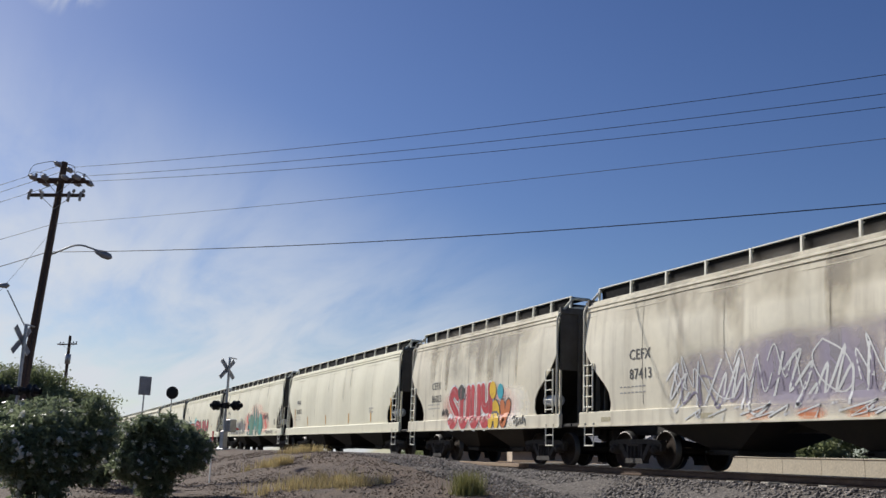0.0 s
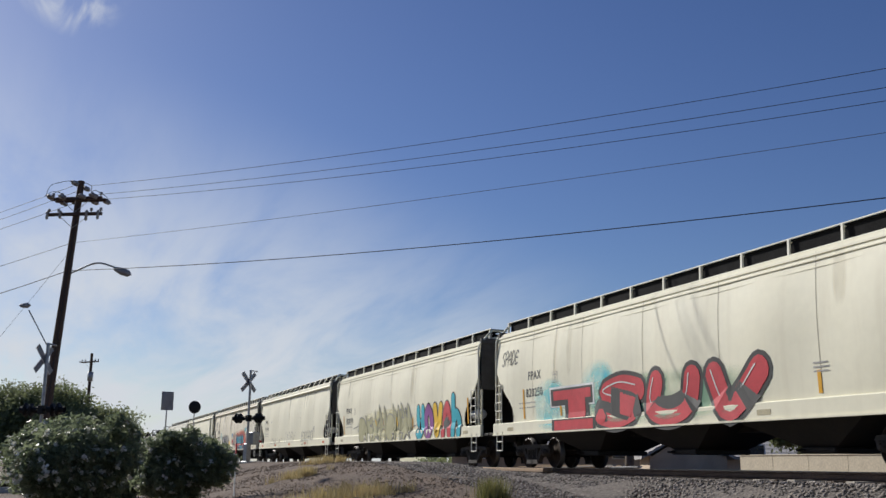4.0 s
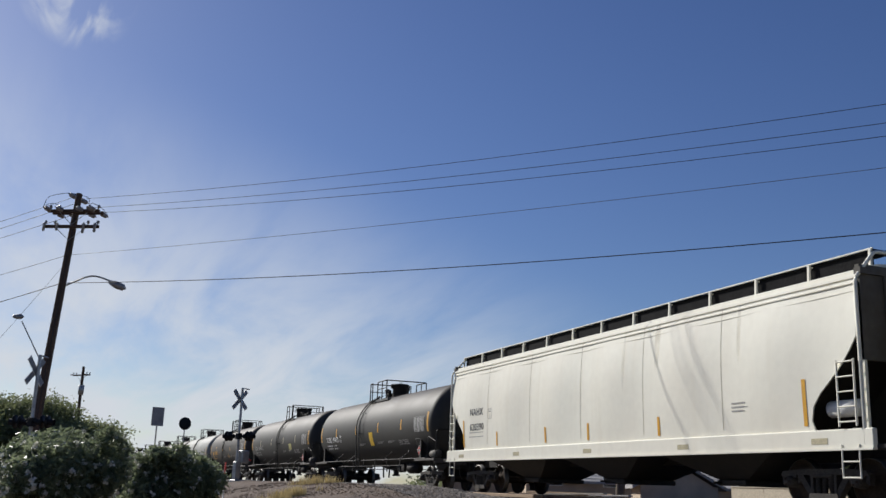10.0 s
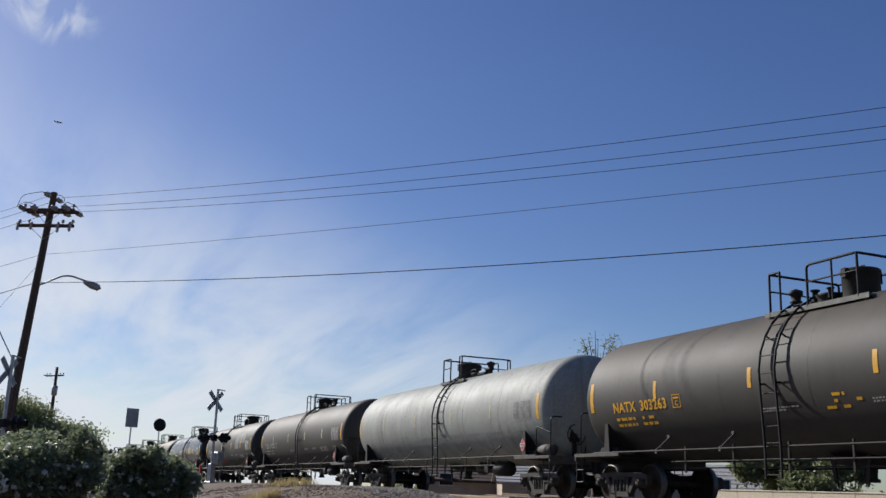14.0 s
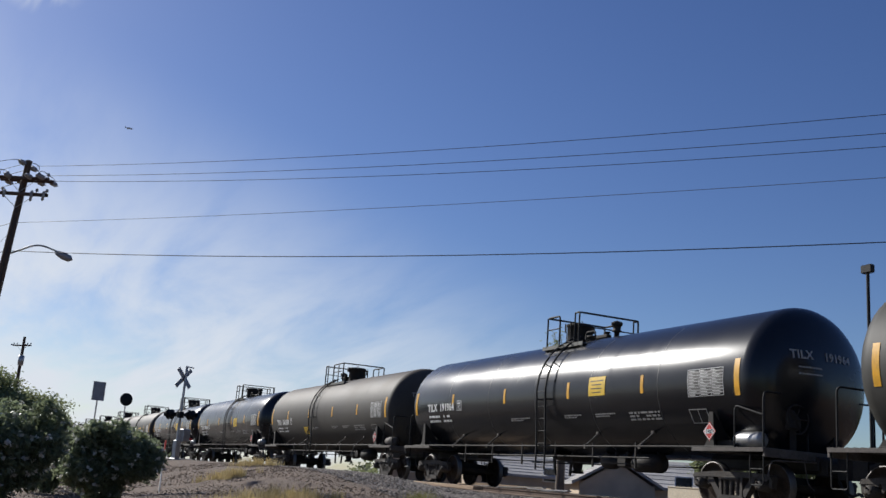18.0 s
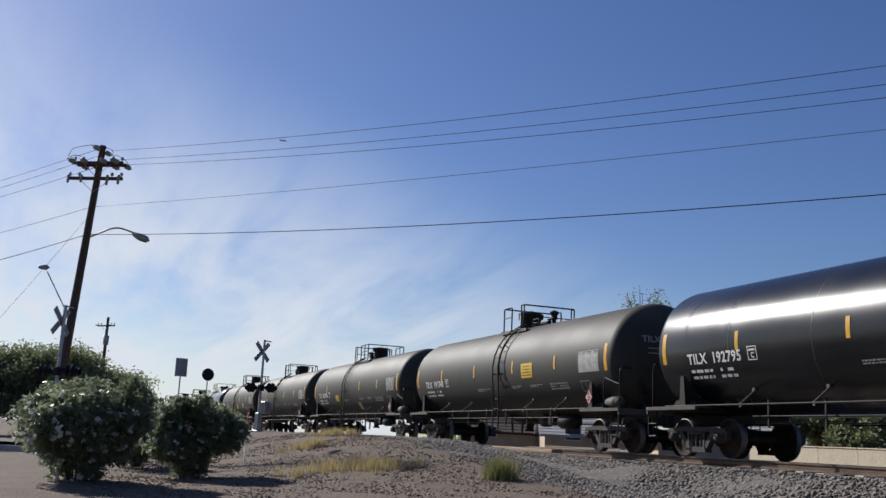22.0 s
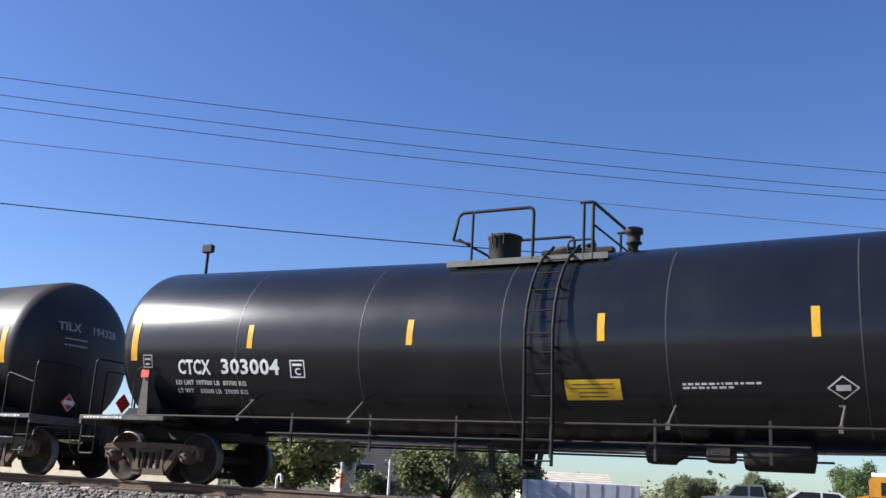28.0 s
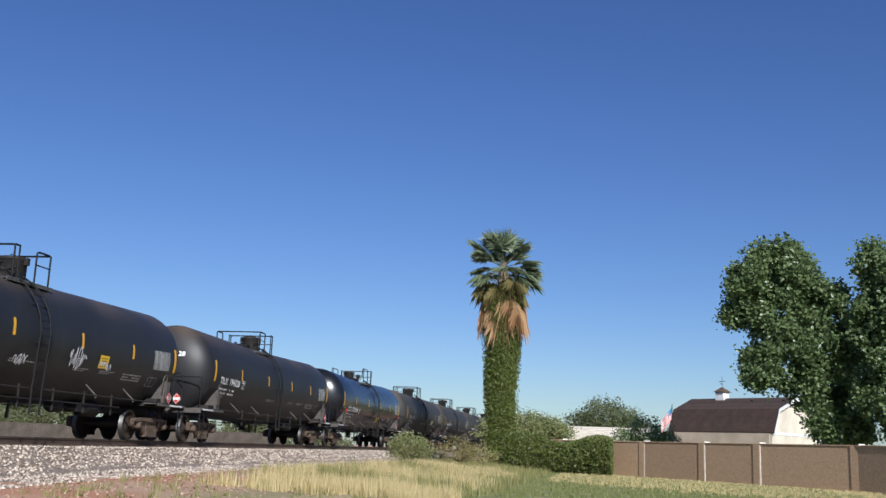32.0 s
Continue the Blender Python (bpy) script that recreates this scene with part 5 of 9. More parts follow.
def g_deep_side(half):
    g = Geo()
    rows = [2.0 + 0.22 * k for k in range(11)]
    cols = [k / 90 for k in range(91)]
    vs = [(-half + 2 * half * c, -hop_y(z, -half + 2 * half * c), z) for z in rows for c in cols]
    n = len(cols)
    g.add(vs, [(i * n + k, i * n + k + 1, (i + 1) * n + k + 1, (i + 1) * n + k) for i in range(len(rows) - 1) for k in range(n - 1)], True)
    for s in (-1, 1):
        g.box(s * half - 0.12, s * half + 0.12, -1.66, -1.4, 0.95, 4.2, 0.02)
        g.prism([(s * (half + 0.35), 4.2), (s * (half + 1.65), 4.2), (s * (half + 1.65), 3.0), (s * (half + 0.75), 1.9), (s * (half + 0.55), 2.4)], -1.56, -1.5)
    return g


# paint sprayed on the sides
def g_stroke(pts, w, lift):
    """A painted stroke of a given width, round at its ends, on a hopper's side."""
    g = Geo()
    vs, n = [], len(pts)
    for i, (x, z) in enumerate(pts):
        a, b = pts[max(i - 1, 0)], pts[min(i + 1, n - 1)]
        dx, dz = b[0] - a[0], b[1] - a[1]
        q = math.hypot(dx, dz) or 1
        nx, nz = -dz / q * w / 2, dx / q * w / 2
        vs += [hop_wall(x + nx, z + nz, lift), hop_wall(x - nx, z - nz, lift)]
        if i in (0, n - 1) and w > 0.08:
            ring = [hop_wall(x + w / 2 * math.cos(k * math.pi / 6), z + w / 2 * math.sin(k * math.pi / 6), lift - 0.0006) for k in range(12)]
            g.add(ring, [tuple(range(12))])
    return g.add(vs, [(2 * i, 2 * i + 1, 2 * i + 3, 2 * i + 2) for i in range(n - 1)])


WILD = {
    "a": [(0.0, 0.1), (0.12, 0.7), (0.0, 1.1), (0.35, 0.85), (0.85, 1.0), (0.95, 0.7), (0.55, 0.62), (0.95, 0.5), (1.0, 0.05), (0.75, -0.1), (0.6, 0.3), (0.3, 0.25), (0.35, -0.05)],
    "b": [(0.05, 0.0), (0.2, 0.5), (0.0, 0.8), (0.3, 0.8), (0.4, 1.25), (0.55, 0.8), (1.0, 0.9), (0.7, 0.6), (0.75, 0.2), (0.95, -0.05), (0.5, 0.15), (0.3, -0.1)],
    "c": [(0.1, 0.05), (0.0, 0.6), (0.2, 1.0), (0.7, 0.95), (1.0, 0.6), (0.9, 0.1), (0.5, -0.1)],
    "d": [(0.0, 0.0), (0.15, 0.6), (0.05, 1.5), (0.4, 0.85), (0.6, 0.55), (0.65, 1.4), (0.95, 0.7), (1.0, 0.1), (0.8, -0.1), (0.7, 0.35), (0.35, 0.4), (0.25, -0.1)],
    "e": [(0.0, 0.0), (0.1, 1.05), (0.35, 1.0), (0.5, 0.4), (0.7, 1.1), (1.0, 0.95), (0.9, 0.0), (0.7, -0.05), (0.65, 0.35), (0.3, 0.3), (0.25, -0.1)],
}


def spray_wild(car, word, x0, x1, z0, z1, fills, line, edge=0.035, lap=1.12):
    """A row of spiky filled shapes with thin dark outlines, lapping over one another."""
    side = [o for o in car.children if o.name.startswith("side_sheet")][0]
    w = (x1 - x0) / len(word)
    for k, ch in enumerate(word):
        ctl = [(x0 + w * (k + lap * u), z0 + (z1 - z0) * v) for u, v in WILD[ch]]
        pts = through_points(ctl + ctl[:1], 3)
        if fills:
            part("graffiti", Geo().add([hop_wall(x, z, 0.009 + 0.0012 * k) for x, z in pts[:-1]], [tuple(range(len(pts) - 1))]), fills[k % len(fills)], side)
        part("graffiti_outline", g_stroke(pts, edge, 0.0112 + 0.0012 * k), line, side)
        if ch == "c":
            part("graffiti_outline", g_stroke([(x0 + w * (k + 0.5 + 0.2 * math.cos(q)), z0 + (z1 - z0) * (0.5 + 0.2 * math.sin(q))) for q in [0.5 * m for m in range(14)]], edge, 0.0112 + 0.0012 * k), line, side)


def wild_letter(rnd, x, w, z0, z1):
    """A crooked, looping stroke that is no letter: a smooth line through random points."""
    n = rnd.randint(6, 9)
    ctl = []
    for k in range(n):
        u = (k + rnd.uniform(-0.9, 0.9)) / (n - 1)
        v = rnd.random() ** 0.8 if k % 2 else 1 - rnd.random() ** 0.8
        ctl.append((x + w * (1.25 * u - 0.12), z0 + (z1 - z0) * v))
    pts = []
    for k in range(n - 1):
        p0, p1, p2, p3 = ctl[max(k - 1, 0)], ctl[k], ctl[k + 1], ctl[min(k + 2, n - 1)]
        for s in range(6):
            t = s / 6
            pts.append(tuple(0.5 * (2 * b + (c - a) * t + (2 * a - 5 * b + 4 * c - d) * t * t + (3 * b - a - 3 * c + d) * t ** 3) for a, b, c, d in zip(p0, p1, p2, p3)))
    pts.append(ctl[-1])
    return [(q, min(max(z, z0 - 0.05), z1 + 0.05)) for q, z in pts]


def graffiti(car, seed, x0, x1, z0, z1, n, fills=(), line=None, weight=0.22, thin=0.05, name="graffiti"):
    """A row of sprayed letter forms: filled bodies, dark outlines behind, or thin lines alone."""
    rnd = random.Random(seed)
    w = (x1 - x0) / n
    side = [o for o in car.children if o.name.startswith("side_sheet")][0]
    for k in range(n):
        pts = wild_letter(rnd, x0 + w * (k + 0.1), w * 0.8, z0, z1 - rnd.uniform(0, 0.12) * (z1 - z0))
        if fills:
            if line:
                part(name + "_outline", g_stroke(pts, weight + 0.14, 0.008), line, side)
            part(name, g_stroke(pts, weight, 0.011), fills[k % len(fills)], side)
        elif line:
            part(name, g_stroke(pts, thin, 0.010), line, side)


GLYPH = {
    "S": [[(0.9, 0.85), (0.5, 1.0), (0.12, 0.76), (0.5, 0.5), (0.88, 0.26), (0.5, 0.0), (0.08, 0.15)]],
    "U": [[(0.12, 1.0), (0.14, 0.25), (0.5, 0.0), (0.86, 0.25), (0.88, 1.0)]],
    "O": [[(0.5, 1.0), (0.12, 0.7), (0.14, 0.25), (0.5, 0.0), (0.86, 0.25), (0.88, 0.7), (0.5, 1.0)]],
    "Y": [[(0.10, 1.0), (0.14, 0.55), (0.5, 0.42), (0.86, 0.55)], [(0.9, 1.0), (0.88, 0.3), (0.5, 0.0), (0.15, 0.1)]],
    "V": [[(0.1, 1.0), (0.5, 0.0), (0.9, 1.0)]],
    "A": [[(0.08, 0.0), (0.2, 0.7), (0.5, 1.0), (0.8, 0.7), (0.92, 0.0)], [(0.25, 0.4), (0.75, 0.4)]],
    "h": [[(0.14, 1.25), (0.14, 0.0)], [(0.2, 0.5), (0.55, 0.68), (0.86, 0.45), (0.88, 0.0)]],
    "I": [[(0.5, 1.0), (0.5, 0.0)]],
    "M": [[(0.08, 0.0), (0.1, 0.8), (0.3, 1.0), (0.5, 0.4), (0.7, 1.0), (0.9, 0.8), (0.92, 0.0)]],
    "E": [[(0.9, 0.8), (0.5, 1.0), (0.1, 0.6), (0.5, 0.5), (0.85, 0.5)], [(0.1, 0.5), (0.2, 0.1), (0.55, 0.0), (0.9, 0.15)]],
    "N": [[(0.1, 0.0), (0.12, 1.0), (0.85, 0.05), (0.9, 1.1)]],
    "P": [[(0.14, 0.0), (0.14, 1.0), (0.6, 1.0), (0.88, 0.75), (0.55, 0.48), (0.2, 0.48)]],
    "D": [[(0.14, 0.0), (0.14, 1.0), (0.6, 0.9), (0.9, 0.5), (0.55, 0.08), (0.14, 0.0)]],
    "Z": [[(0.0, 0.7), (0.35, 1.0), (0.3, 0.35), (0.75, 0.8), (0.62, 0.1), (1.0, 0.45)]],
    "W": [[(0.0, 0.2), (0.15, 0.75), (0.3, 0.25), (0.5, 1.0), (0.55, 0.3), (0.8, 0.7), (1.0, 0.1)]],
}


def through_points(ctl, n=6):
    """A smooth line through a few points."""
    pts = []
    for i in range(len(ctl) - 1):
        q = [ctl[max(i - 1, 0)], ctl[i], ctl[i + 1], ctl[min(i + 2, len(ctl) - 1)]]
        for k in range(n):
            t = k / n
            pts.append(tuple(0.5 * (2 * b + (c - a) * t + (2 * a - 5 * b + 4 * c - d) * t * t + (3 * b - a - 3 * c + d) * t ** 3) for a, b, c, d in zip(*q)))
    return pts + [ctl[-1]]


def spray_word(car, word, x0, x1, z0, z1, fills, line, weight, edge=0.07, lean=0.12, glint=None, sharp=False):
    """A row of sprayed letter bodies, each with its outline, and with a thin glint where asked."""
    side = [o for o in car.children if o.name.startswith("side_sheet")][0]
    w = (x1 - x0) / len(word)
    for k, ch in enumerate(word):
        inset = weight / 2 if fills else 0.0
        for ctl in GLYPH[ch]:
            pts = [(x0 + inset * 0.7 + w * k + (w - inset * 1.2) * u + lean * (v - 0.5) * w, z0 + inset + (z1 - z0 - 2 * inset) * v) for u, v in ctl]
            pts = pts if sharp else through_points(pts)
            if line and fills:
                part("graffiti_outline", g_stroke(pts, weight + 2 * edge, 0.008 + 0.0005 * k), line, side)
            if fills:
                part("graffiti", g_stroke(pts, weight, 0.014 + 0.0005 * k), fills[k % len(fills)], side)
                if glint:
                    part("graffiti_glint", g_stroke([(x - weight * 0.2, z + weight * 0.2) for x, z in pts], 0.035, 0.020 + 0.0005 * k), glint, side)
            elif line:
                part("graffiti", g_stroke(pts, weight, 0.010), line, side)


def spray_disc(car, x, z, r, material, tall=1.0):
    """A filled round of paint."""
    side = [o for o in car.children if o.name.startswith("side_sheet")][0]
    n = 18
    vs = [hop_wall(x, z, 0.016)] + [hop_wall(x + r * math.cos(6.2832 * k / n), z + r * tall * math.sin(6.2832 * k / n), 0.016) for k in range(n)]
    part("graffiti", Geo().add(vs, [(0, 1 + k, 1 + (k + 1) % n) for k in range(n)]), material, side)


def film_mat(name, col, amount):
    """Thin spray with soft, uneven edges over the paint beneath."""
    m = bpy.data.materials.new(name)
    m.use_nodes = True
    nt = m.node_tree
    N, L = nt.nodes.new, nt.links.new
    b, out = nt.nodes["Principled BSDF"], nt.nodes["Material Output"]
    b.inputs["Base Color"].default_value, b.inputs["Roughness"].default_value = (*col, 1), 0.7
    co, sep = N("ShaderNodeTexCoord"), N("ShaderNodeSeparateXYZ")
    L(co.outputs["Generated"], sep.inputs[0])
    sq = []
    for ax in ("X", "Z"):
        d = N("ShaderNodeMath"); d.operation = "SUBTRACT"; d.inputs[1].default_value = 0.5
        L(sep.outputs[ax], d.inputs[0])
        q = N("ShaderNodeMath"); q.operation = "ABSOLUTE"; L(d.outputs[0], q.inputs[0])
        p = N("ShaderNodeMath"); p.operation = "POWER"; p.inputs[1].default_value = 2.5; L(q.outputs[0], p.inputs[0])
        sq.append(p.outputs[0])
    w = N("ShaderNodeMath"); w.operation = "ADD"; L(sq[0], w.inputs[0]); L(sq[1], w.inputs[1])
    r = N("ShaderNodeMapRange"); r.interpolation_type = "SMOOTHSTEP"
    r.inputs["From Min"].default_value, r.inputs["From Max"].default_value, r.inputs["To Min"].default_value, r.inputs["To Max"].default_value = 0.177, 0.02, 0.0, 1.0
    L(w.outputs[0], r.inputs["Value"])
    last = r.outputs[0]
    n = N("ShaderNodeTexNoise"); n.inputs["Scale"].default_value, n.inputs["Detail"].default_value = 0.9, 6
    L(co.outputs["Object"], n.inputs["Vector"])
    r = N("ShaderNodeMapRange"); r.inputs["From Min"].default_value, r.inputs["From Max"].default_value, r.inputs["To Max"].default_value = 0.3, 0.6, amount
    L(n.outputs["Fac"], r.inputs["Value"])
    w = N("ShaderNodeMath"); w.operation = "MULTIPLY"; L(last, w.inputs[0]); L(r.outputs[0], w.inputs[1])
    t, mx = N("ShaderNodeBsdfTransparent"), N("ShaderNodeMixShader")
    L(w.outputs[0], mx.inputs[0]); L(t.outputs[0], mx.inputs[1]); L(b.outputs[0], mx.inputs[2]); L(mx.outputs[0], out.inputs["Surface"])
    return m


def sprayed_cloud(car, seed, x0, x1, z0, z1, material, amount=0.9):
    """A soft patch of thin spray on the side."""
    key = "film_" + material + str(amount)
    if key not in MAT:
        c = [s for s in MAT[material].node_tree.nodes if s.type == "MIX"][0].inputs["A"].default_value
        MAT[key] = film_mat(key, tuple(c)[:3], amount)
    g, n, k = Geo(), 24, 12
    vs = [hop_wall(x0 + (x1 - x0) * i / n, z0 + (z1 - z0) * j / k, 0.005) for j in range(k + 1) for i in range(n + 1)]
    g.add(vs, [(j * (n + 1) + i, j * (n + 1) + i + 1, (j + 1) * (n + 1) + i + 1, (j + 1) * (n + 1) + i) for j in range(k) for i in range(n)], True)
    side = [o for o in car.children if o.name.startswith("side_sheet")][0]
    part("sprayed_patch", g, key, side).visible_shadow = False


for _n, _c in dict(g_red=(0.55, 0.025, 0.04), g_pink=(0.55, 0.20, 0.20), g_teal=(0.05, 0.32, 0.27), g_blue=(0.06, 0.24, 0.42), g_cyan=(0.01, 0.40, 0.50), g_purple=(0.27, 0.06, 0.30), g_gold=(0.85, 0.52, 0.01),
                   g_orange=(0.62, 0.16, 0.03), g_olive=(0.42, 0.40, 0.22), g_violet=(0.30, 0.26, 0.34), g_white=(0.75, 0.75, 0.73), g_grey=(0.22, 0.22, 0.21), g_black=(0.025, 0.025, 0.025), g_green=(0.10, 0.25, 0.16), g_rust=(0.40, 0.09, 0.045), g_dim=(0.28, 0.27, 0.25), g_pale=(0.58, 0.57, 0.53), g_blush=(0.62, 0.47, 0.40)).items():
    MAT[_n] = surf(_n.replace("g_", "spray_"), _c, 0.6, scale=4, fine=0.06, col2=tuple(c * 0.85 for c in _c))

TRAIN = []       # (car, its middle at 25 s)


def put_hopper(a, b, *args, **kw):
    car = hopper_car(b - a, *args, **kw)
    TRAIN.append((car, (a + b) / 2))
    return car


def hoppers():
    c = put_hopper(385.6, 405.5, "cream_dirty", "dirty cream covered hopper with violet and white graffiti on its side")
    hop_text("CEFX", 0.26, -7.04, 2.58, "black_mark", c); hop_text("87413", 0.26, -7.04, 2.11, "black_mark", c)
    sprayed_cloud(c, 1, -6.2, 8.2, 1.05, 2.9, "g_violet", 1.0)
    sprayed_cloud(c, 1, -5.6, 4.4, 1.0, 2.8, "g_violet", 0.8)
    sprayed_cloud(c, 41, -6.6, 7.6, 1.0, 3.0, "g_grey", 0.45)
    spray_word(c, "ZVWUZWVZOWU", -5.6, 5.0, 1.15, 2.35, (), "g_white", 0.06, lean=0.5)
    spray_word(c, "WUZZOWVWZ", -5.2, 4.4, 1.5, 2.5, (), "g_white", 0.035, lean=-0.4)
    spray_word(c, "WZWZWWZ", -4.6, 4.8, 1.02, 1.42, (), "g_white", 0.04, lean=0.5, sharp=True)
    graffiti(c, 42, -5.0, 5.0, 1.3, 2.4, 9, line="g_violet", thin=0.05)
    for x in (-2.9, -1.4, -0.2):
        sprayed_cloud(c, 23, x, x + 0.9, 1.0, 1.28, "g_orange", 0.9)
    c = put_hopper(372.8, 385.6, "cream_dirty", "short dirty cream covered hopper with red and yellow graffiti", bays=2, posts=11)
    hop_text("CEFX", 0.26, -3.6, 2.46, "black_mark", c); hop_text("86023", 0.26, -3.6, 2.01, "black_mark", c)
    sprayed_cloud(c, 31, -2.9, 3.6, 0.95, 2.5, "g_pink", 0.8)
    sprayed_cloud(c, 30, 1.6, 4.2, 0.98, 2.4, "g_white", 0.8)
    sprayed_cloud(c, 32, -4.4, 4.6, 2.6, 4.3, "g_grey", 0.55)
    spray_disc(c, -0.9, 2.25, 0.26, "g_black")
    spray_word(c, "SUUY", -1.95, 1.55, 1.02, 2.48, ("g_red",), "g_white", 0.33, 0.06, 0.1, glint="g_pink")
    spray_word(c, "WZ", -1.7, -0.5, 1.9, 2.5, (), "g_black", 0.05)
    spray_word(c, "ZW", -0.1, 0.4, 1.05, 1.3, (), "g_white", 0.04, sharp=True)
    spray_word(c, "AV", 1.35, 2.75, 1.02, 1.9, ("g_gold", "g_orange"), "g_black", 0.30, 0.05)
    spray_disc(c, 1.62, 2.22, 0.22, "g_gold", 1.25); spray_disc(c, 2.12, 2.16, 0.20, "g_cyan", 1.2)
    spray_word(c, "ZW", 3.0, 3.9, 1.05, 1.4, (), "g_black", 0.04)
    spray_word(c, "WZ", -2.6, -2.0, 1.45, 1.75, (), "g_black", 0.045)
    c = put_hopper(353.2, 372.8, "cream", "cream covered hopper with a stepped eave and amber reflector strips")
    hop_text("FPAX", 0.24, -7.04, 2.57, "black_mark", c); hop_text("820272", 0.24, -7.04, 2.10, "black_mark", c)
    c = put_hopper(333.0, 353.2, "cream", "cream covered hopper with green and red graffiti along its lower side")
    hop_text("FPAX", 0.24, -7.2, 2.52, "black_mark", c); hop_text("820243", 0.24, -7.2, 2.08, "black_mark", c)
    sprayed_cloud(c, 6, -6.4, -0.8, 1.0, 2.2, "g_grey", 0.5)
    spray_wild(c, "eabcedb", -6.2, -0.9, 1.2, 1.9, ("g_dim",), "g_grey", 0.04)
    sprayed_cloud(c, 6, -1.4, 1.6, 1.1, 2.6, "g_red", 0.65)
    sprayed_cloud(c, 6, 3.2, 6.4, 1.1, 2.5, "g_red", 0.65)
    sprayed_cloud(c, 6, 0.6, 4.8, 2.0, 3.1, "g_red", 0.3)
    spray_wild(c, "acdbc", -0.1, 4.2, 1.1, 2.35, ("g_teal", "g_green"), "g_grey", 0.05, 1.3)
    spray_word(c, "SOUZS", 0.1, 4.1, 1.25, 2.2, (), "g_pale", 0.05, lean=0.3)
    spray_word(c, "SUV", 0.4, 4.2, 1.03, 1.5, (), "g_grey", 0.05)
    spray_word(c, "ZWZ", 4.6, 5.9, 1.95, 2.3, (), "g_black", 0.05)
    spray_word(c, "ZWZ", 5.4, 7.4, 1.08, 1.34, (), "g_grey", 0.05)
    sprayed_cloud(c, 43, 7.4, 7.85, 1.55, 2.0, "g_black", 1.0)
    c = put_hopper(313.2, 333.0, "cream", "cream covered hopper with huge red letters edged in teal")
    hop_text("FPAX", 0.26, -6.80, 2.62, "black_mark", c); hop_text("820250", 0.26, -6.95, 2.11, "black_mark", c); plate_box(c, -4.95, 2.58)
    sprayed_cloud(c, 8, -6.5, -4.2, 0.98, 2.6, "g_cyan", 1.0)
    sprayed_cloud(c, 8, -3.6, -1.6, 1.4, 2.9, "g_cyan", 1.0)
    sprayed_cloud(c, 8, -4.8, 4.5, 1.05, 2.4, "g_green", 0.9)
    for x0, x1, z0, z1, mt, q in ((-5.32, -2.8, 1.70, 2.28, "g_white", 0.008), (-5.25, -2.88, 1.74, 2.22, "g_black", 0.011), (-5.08, -2.98, 1.90, 2.16, "g_red", 0.014), (-4.45, -3.1, 1.05, 1.92, "g_black", 0.010), (-4.25, -3.3, 1.06, 2.0, "g_red", 0.016), (-5.2, -2.7, 1.03, 1.36, "g_black", 0.010), (-5.05, -2.85, 1.05, 1.32, "g_red", 0.014)):
        n = 8
        part("graffiti", Geo().add([hop_wall(x0 + (x1 - x0) * k / n, z, q) for k in range(n + 1) for z in (z0, (z0 + z1) / 2, z1)], [(3 * k + r, 3 * k + r + 1, 3 * k + r + 4, 3 * k + r + 3) for k in range(n) for r in (0, 1)]), mt, [o for o in c.children if o.name.startswith("side_sheet")][0])
    spray_word(c, "SUV", -2.7, 4.2, 1.02, 2.35, ("g_red",), "g_black", 0.58, 0.11, glint="g_white")
    spray_word(c, "SPADE", -8.65, -7.45, 3.18, 3.62, (), "g_black", 0.035, lean=0.3)
    c = put_hopper(293.45, 313.2, "cream", "cream covered hopper with olive line graffiti and bright coloured letters")
    hop_text("FPAX", 0.25, -7.3, 2.46, "black_mark", c); hop_text("820170", 0.25, -7.3, 1.98, "black_mark", c); plate_box(c, -5.85, 2.5)
    sprayed_cloud(c, 38, -5.6, 2.8, 1.0, 2.5, "g_olive", 0.9)
    spray_wild(c, "cabdceb", -5.1, 2.2, 1.12, 2.15, ("g_olive",), "g_grey", 0.045)
    spray_wild(c, "dd", -0.2, 2.2, 1.4, 2.2, ("g_olive",), "g_grey", 0.045)
    for x in (-2.6, 0.35):
        spray_word(c, "I", x, x + 0.4, 1.45, 2.0, ("g_gold",), None, 0.14, lean=-0.3)
    spray_word(c, "ZWZ", -6.2, 3.0, 1.45, 1.8, (), "g_grey", 0.03)
    spray_word(c, "YOVAh", 2.9, 7.6, 1.0, 2.36, ("g_cyan", "g_purple", "g_gold", "g_red", "g_cyan"), "g_black", 0.36, 0.05, 0.05)
    c = put_hopper(273.3, 293.45, "cream", "cream covered hopper with grey scribbles above its side sill", step=False, closed=False, posts=16)
    hop_text("FPAX", 0.22, -7.5, 2.62, "black_mark", c); hop_text("219122", 0.22, -7.5, 2.15, "black_mark", c); plate_box(c, -5.6, 2.6)
    spray_word(c, "UAZVE", -6.6, -2.2, 1.08, 1.62, (), "g_dim", 0.02, lean=0.8)
    spray_word(c, "UOEV", -1.4, 1.4, 1.3, 1.9, (), "g_dim", 0.022, lean=0.6)
    spray_word(c, "EOUSAOU", 2.95, 6.1, 1.32, 1.85, (), "g_grey", 0.035, lean=0.4)
    spray_word(c, "UUU", 3.2, 4.8, 1.1, 1.36, (), "g_grey", 0.03)
    c = put_hopper(251.9, 273.3, "cream_dirty", "dirty cream covered hopper with grey, red and blue graffiti", kind="straight", step=False, bays=4, posts=22)
    hop_text("CBFX", 0.27, -7.8, 2.46, "black_mark", c); hop_text("490213", 0.27, -7.8, 1.99, "black_mark", c); plate_box(c, -5.8, 2.37)
    sprayed_cloud(c, 45, -9.6, -7.7, 2.6, 3.6, "g_grey", 0.9)
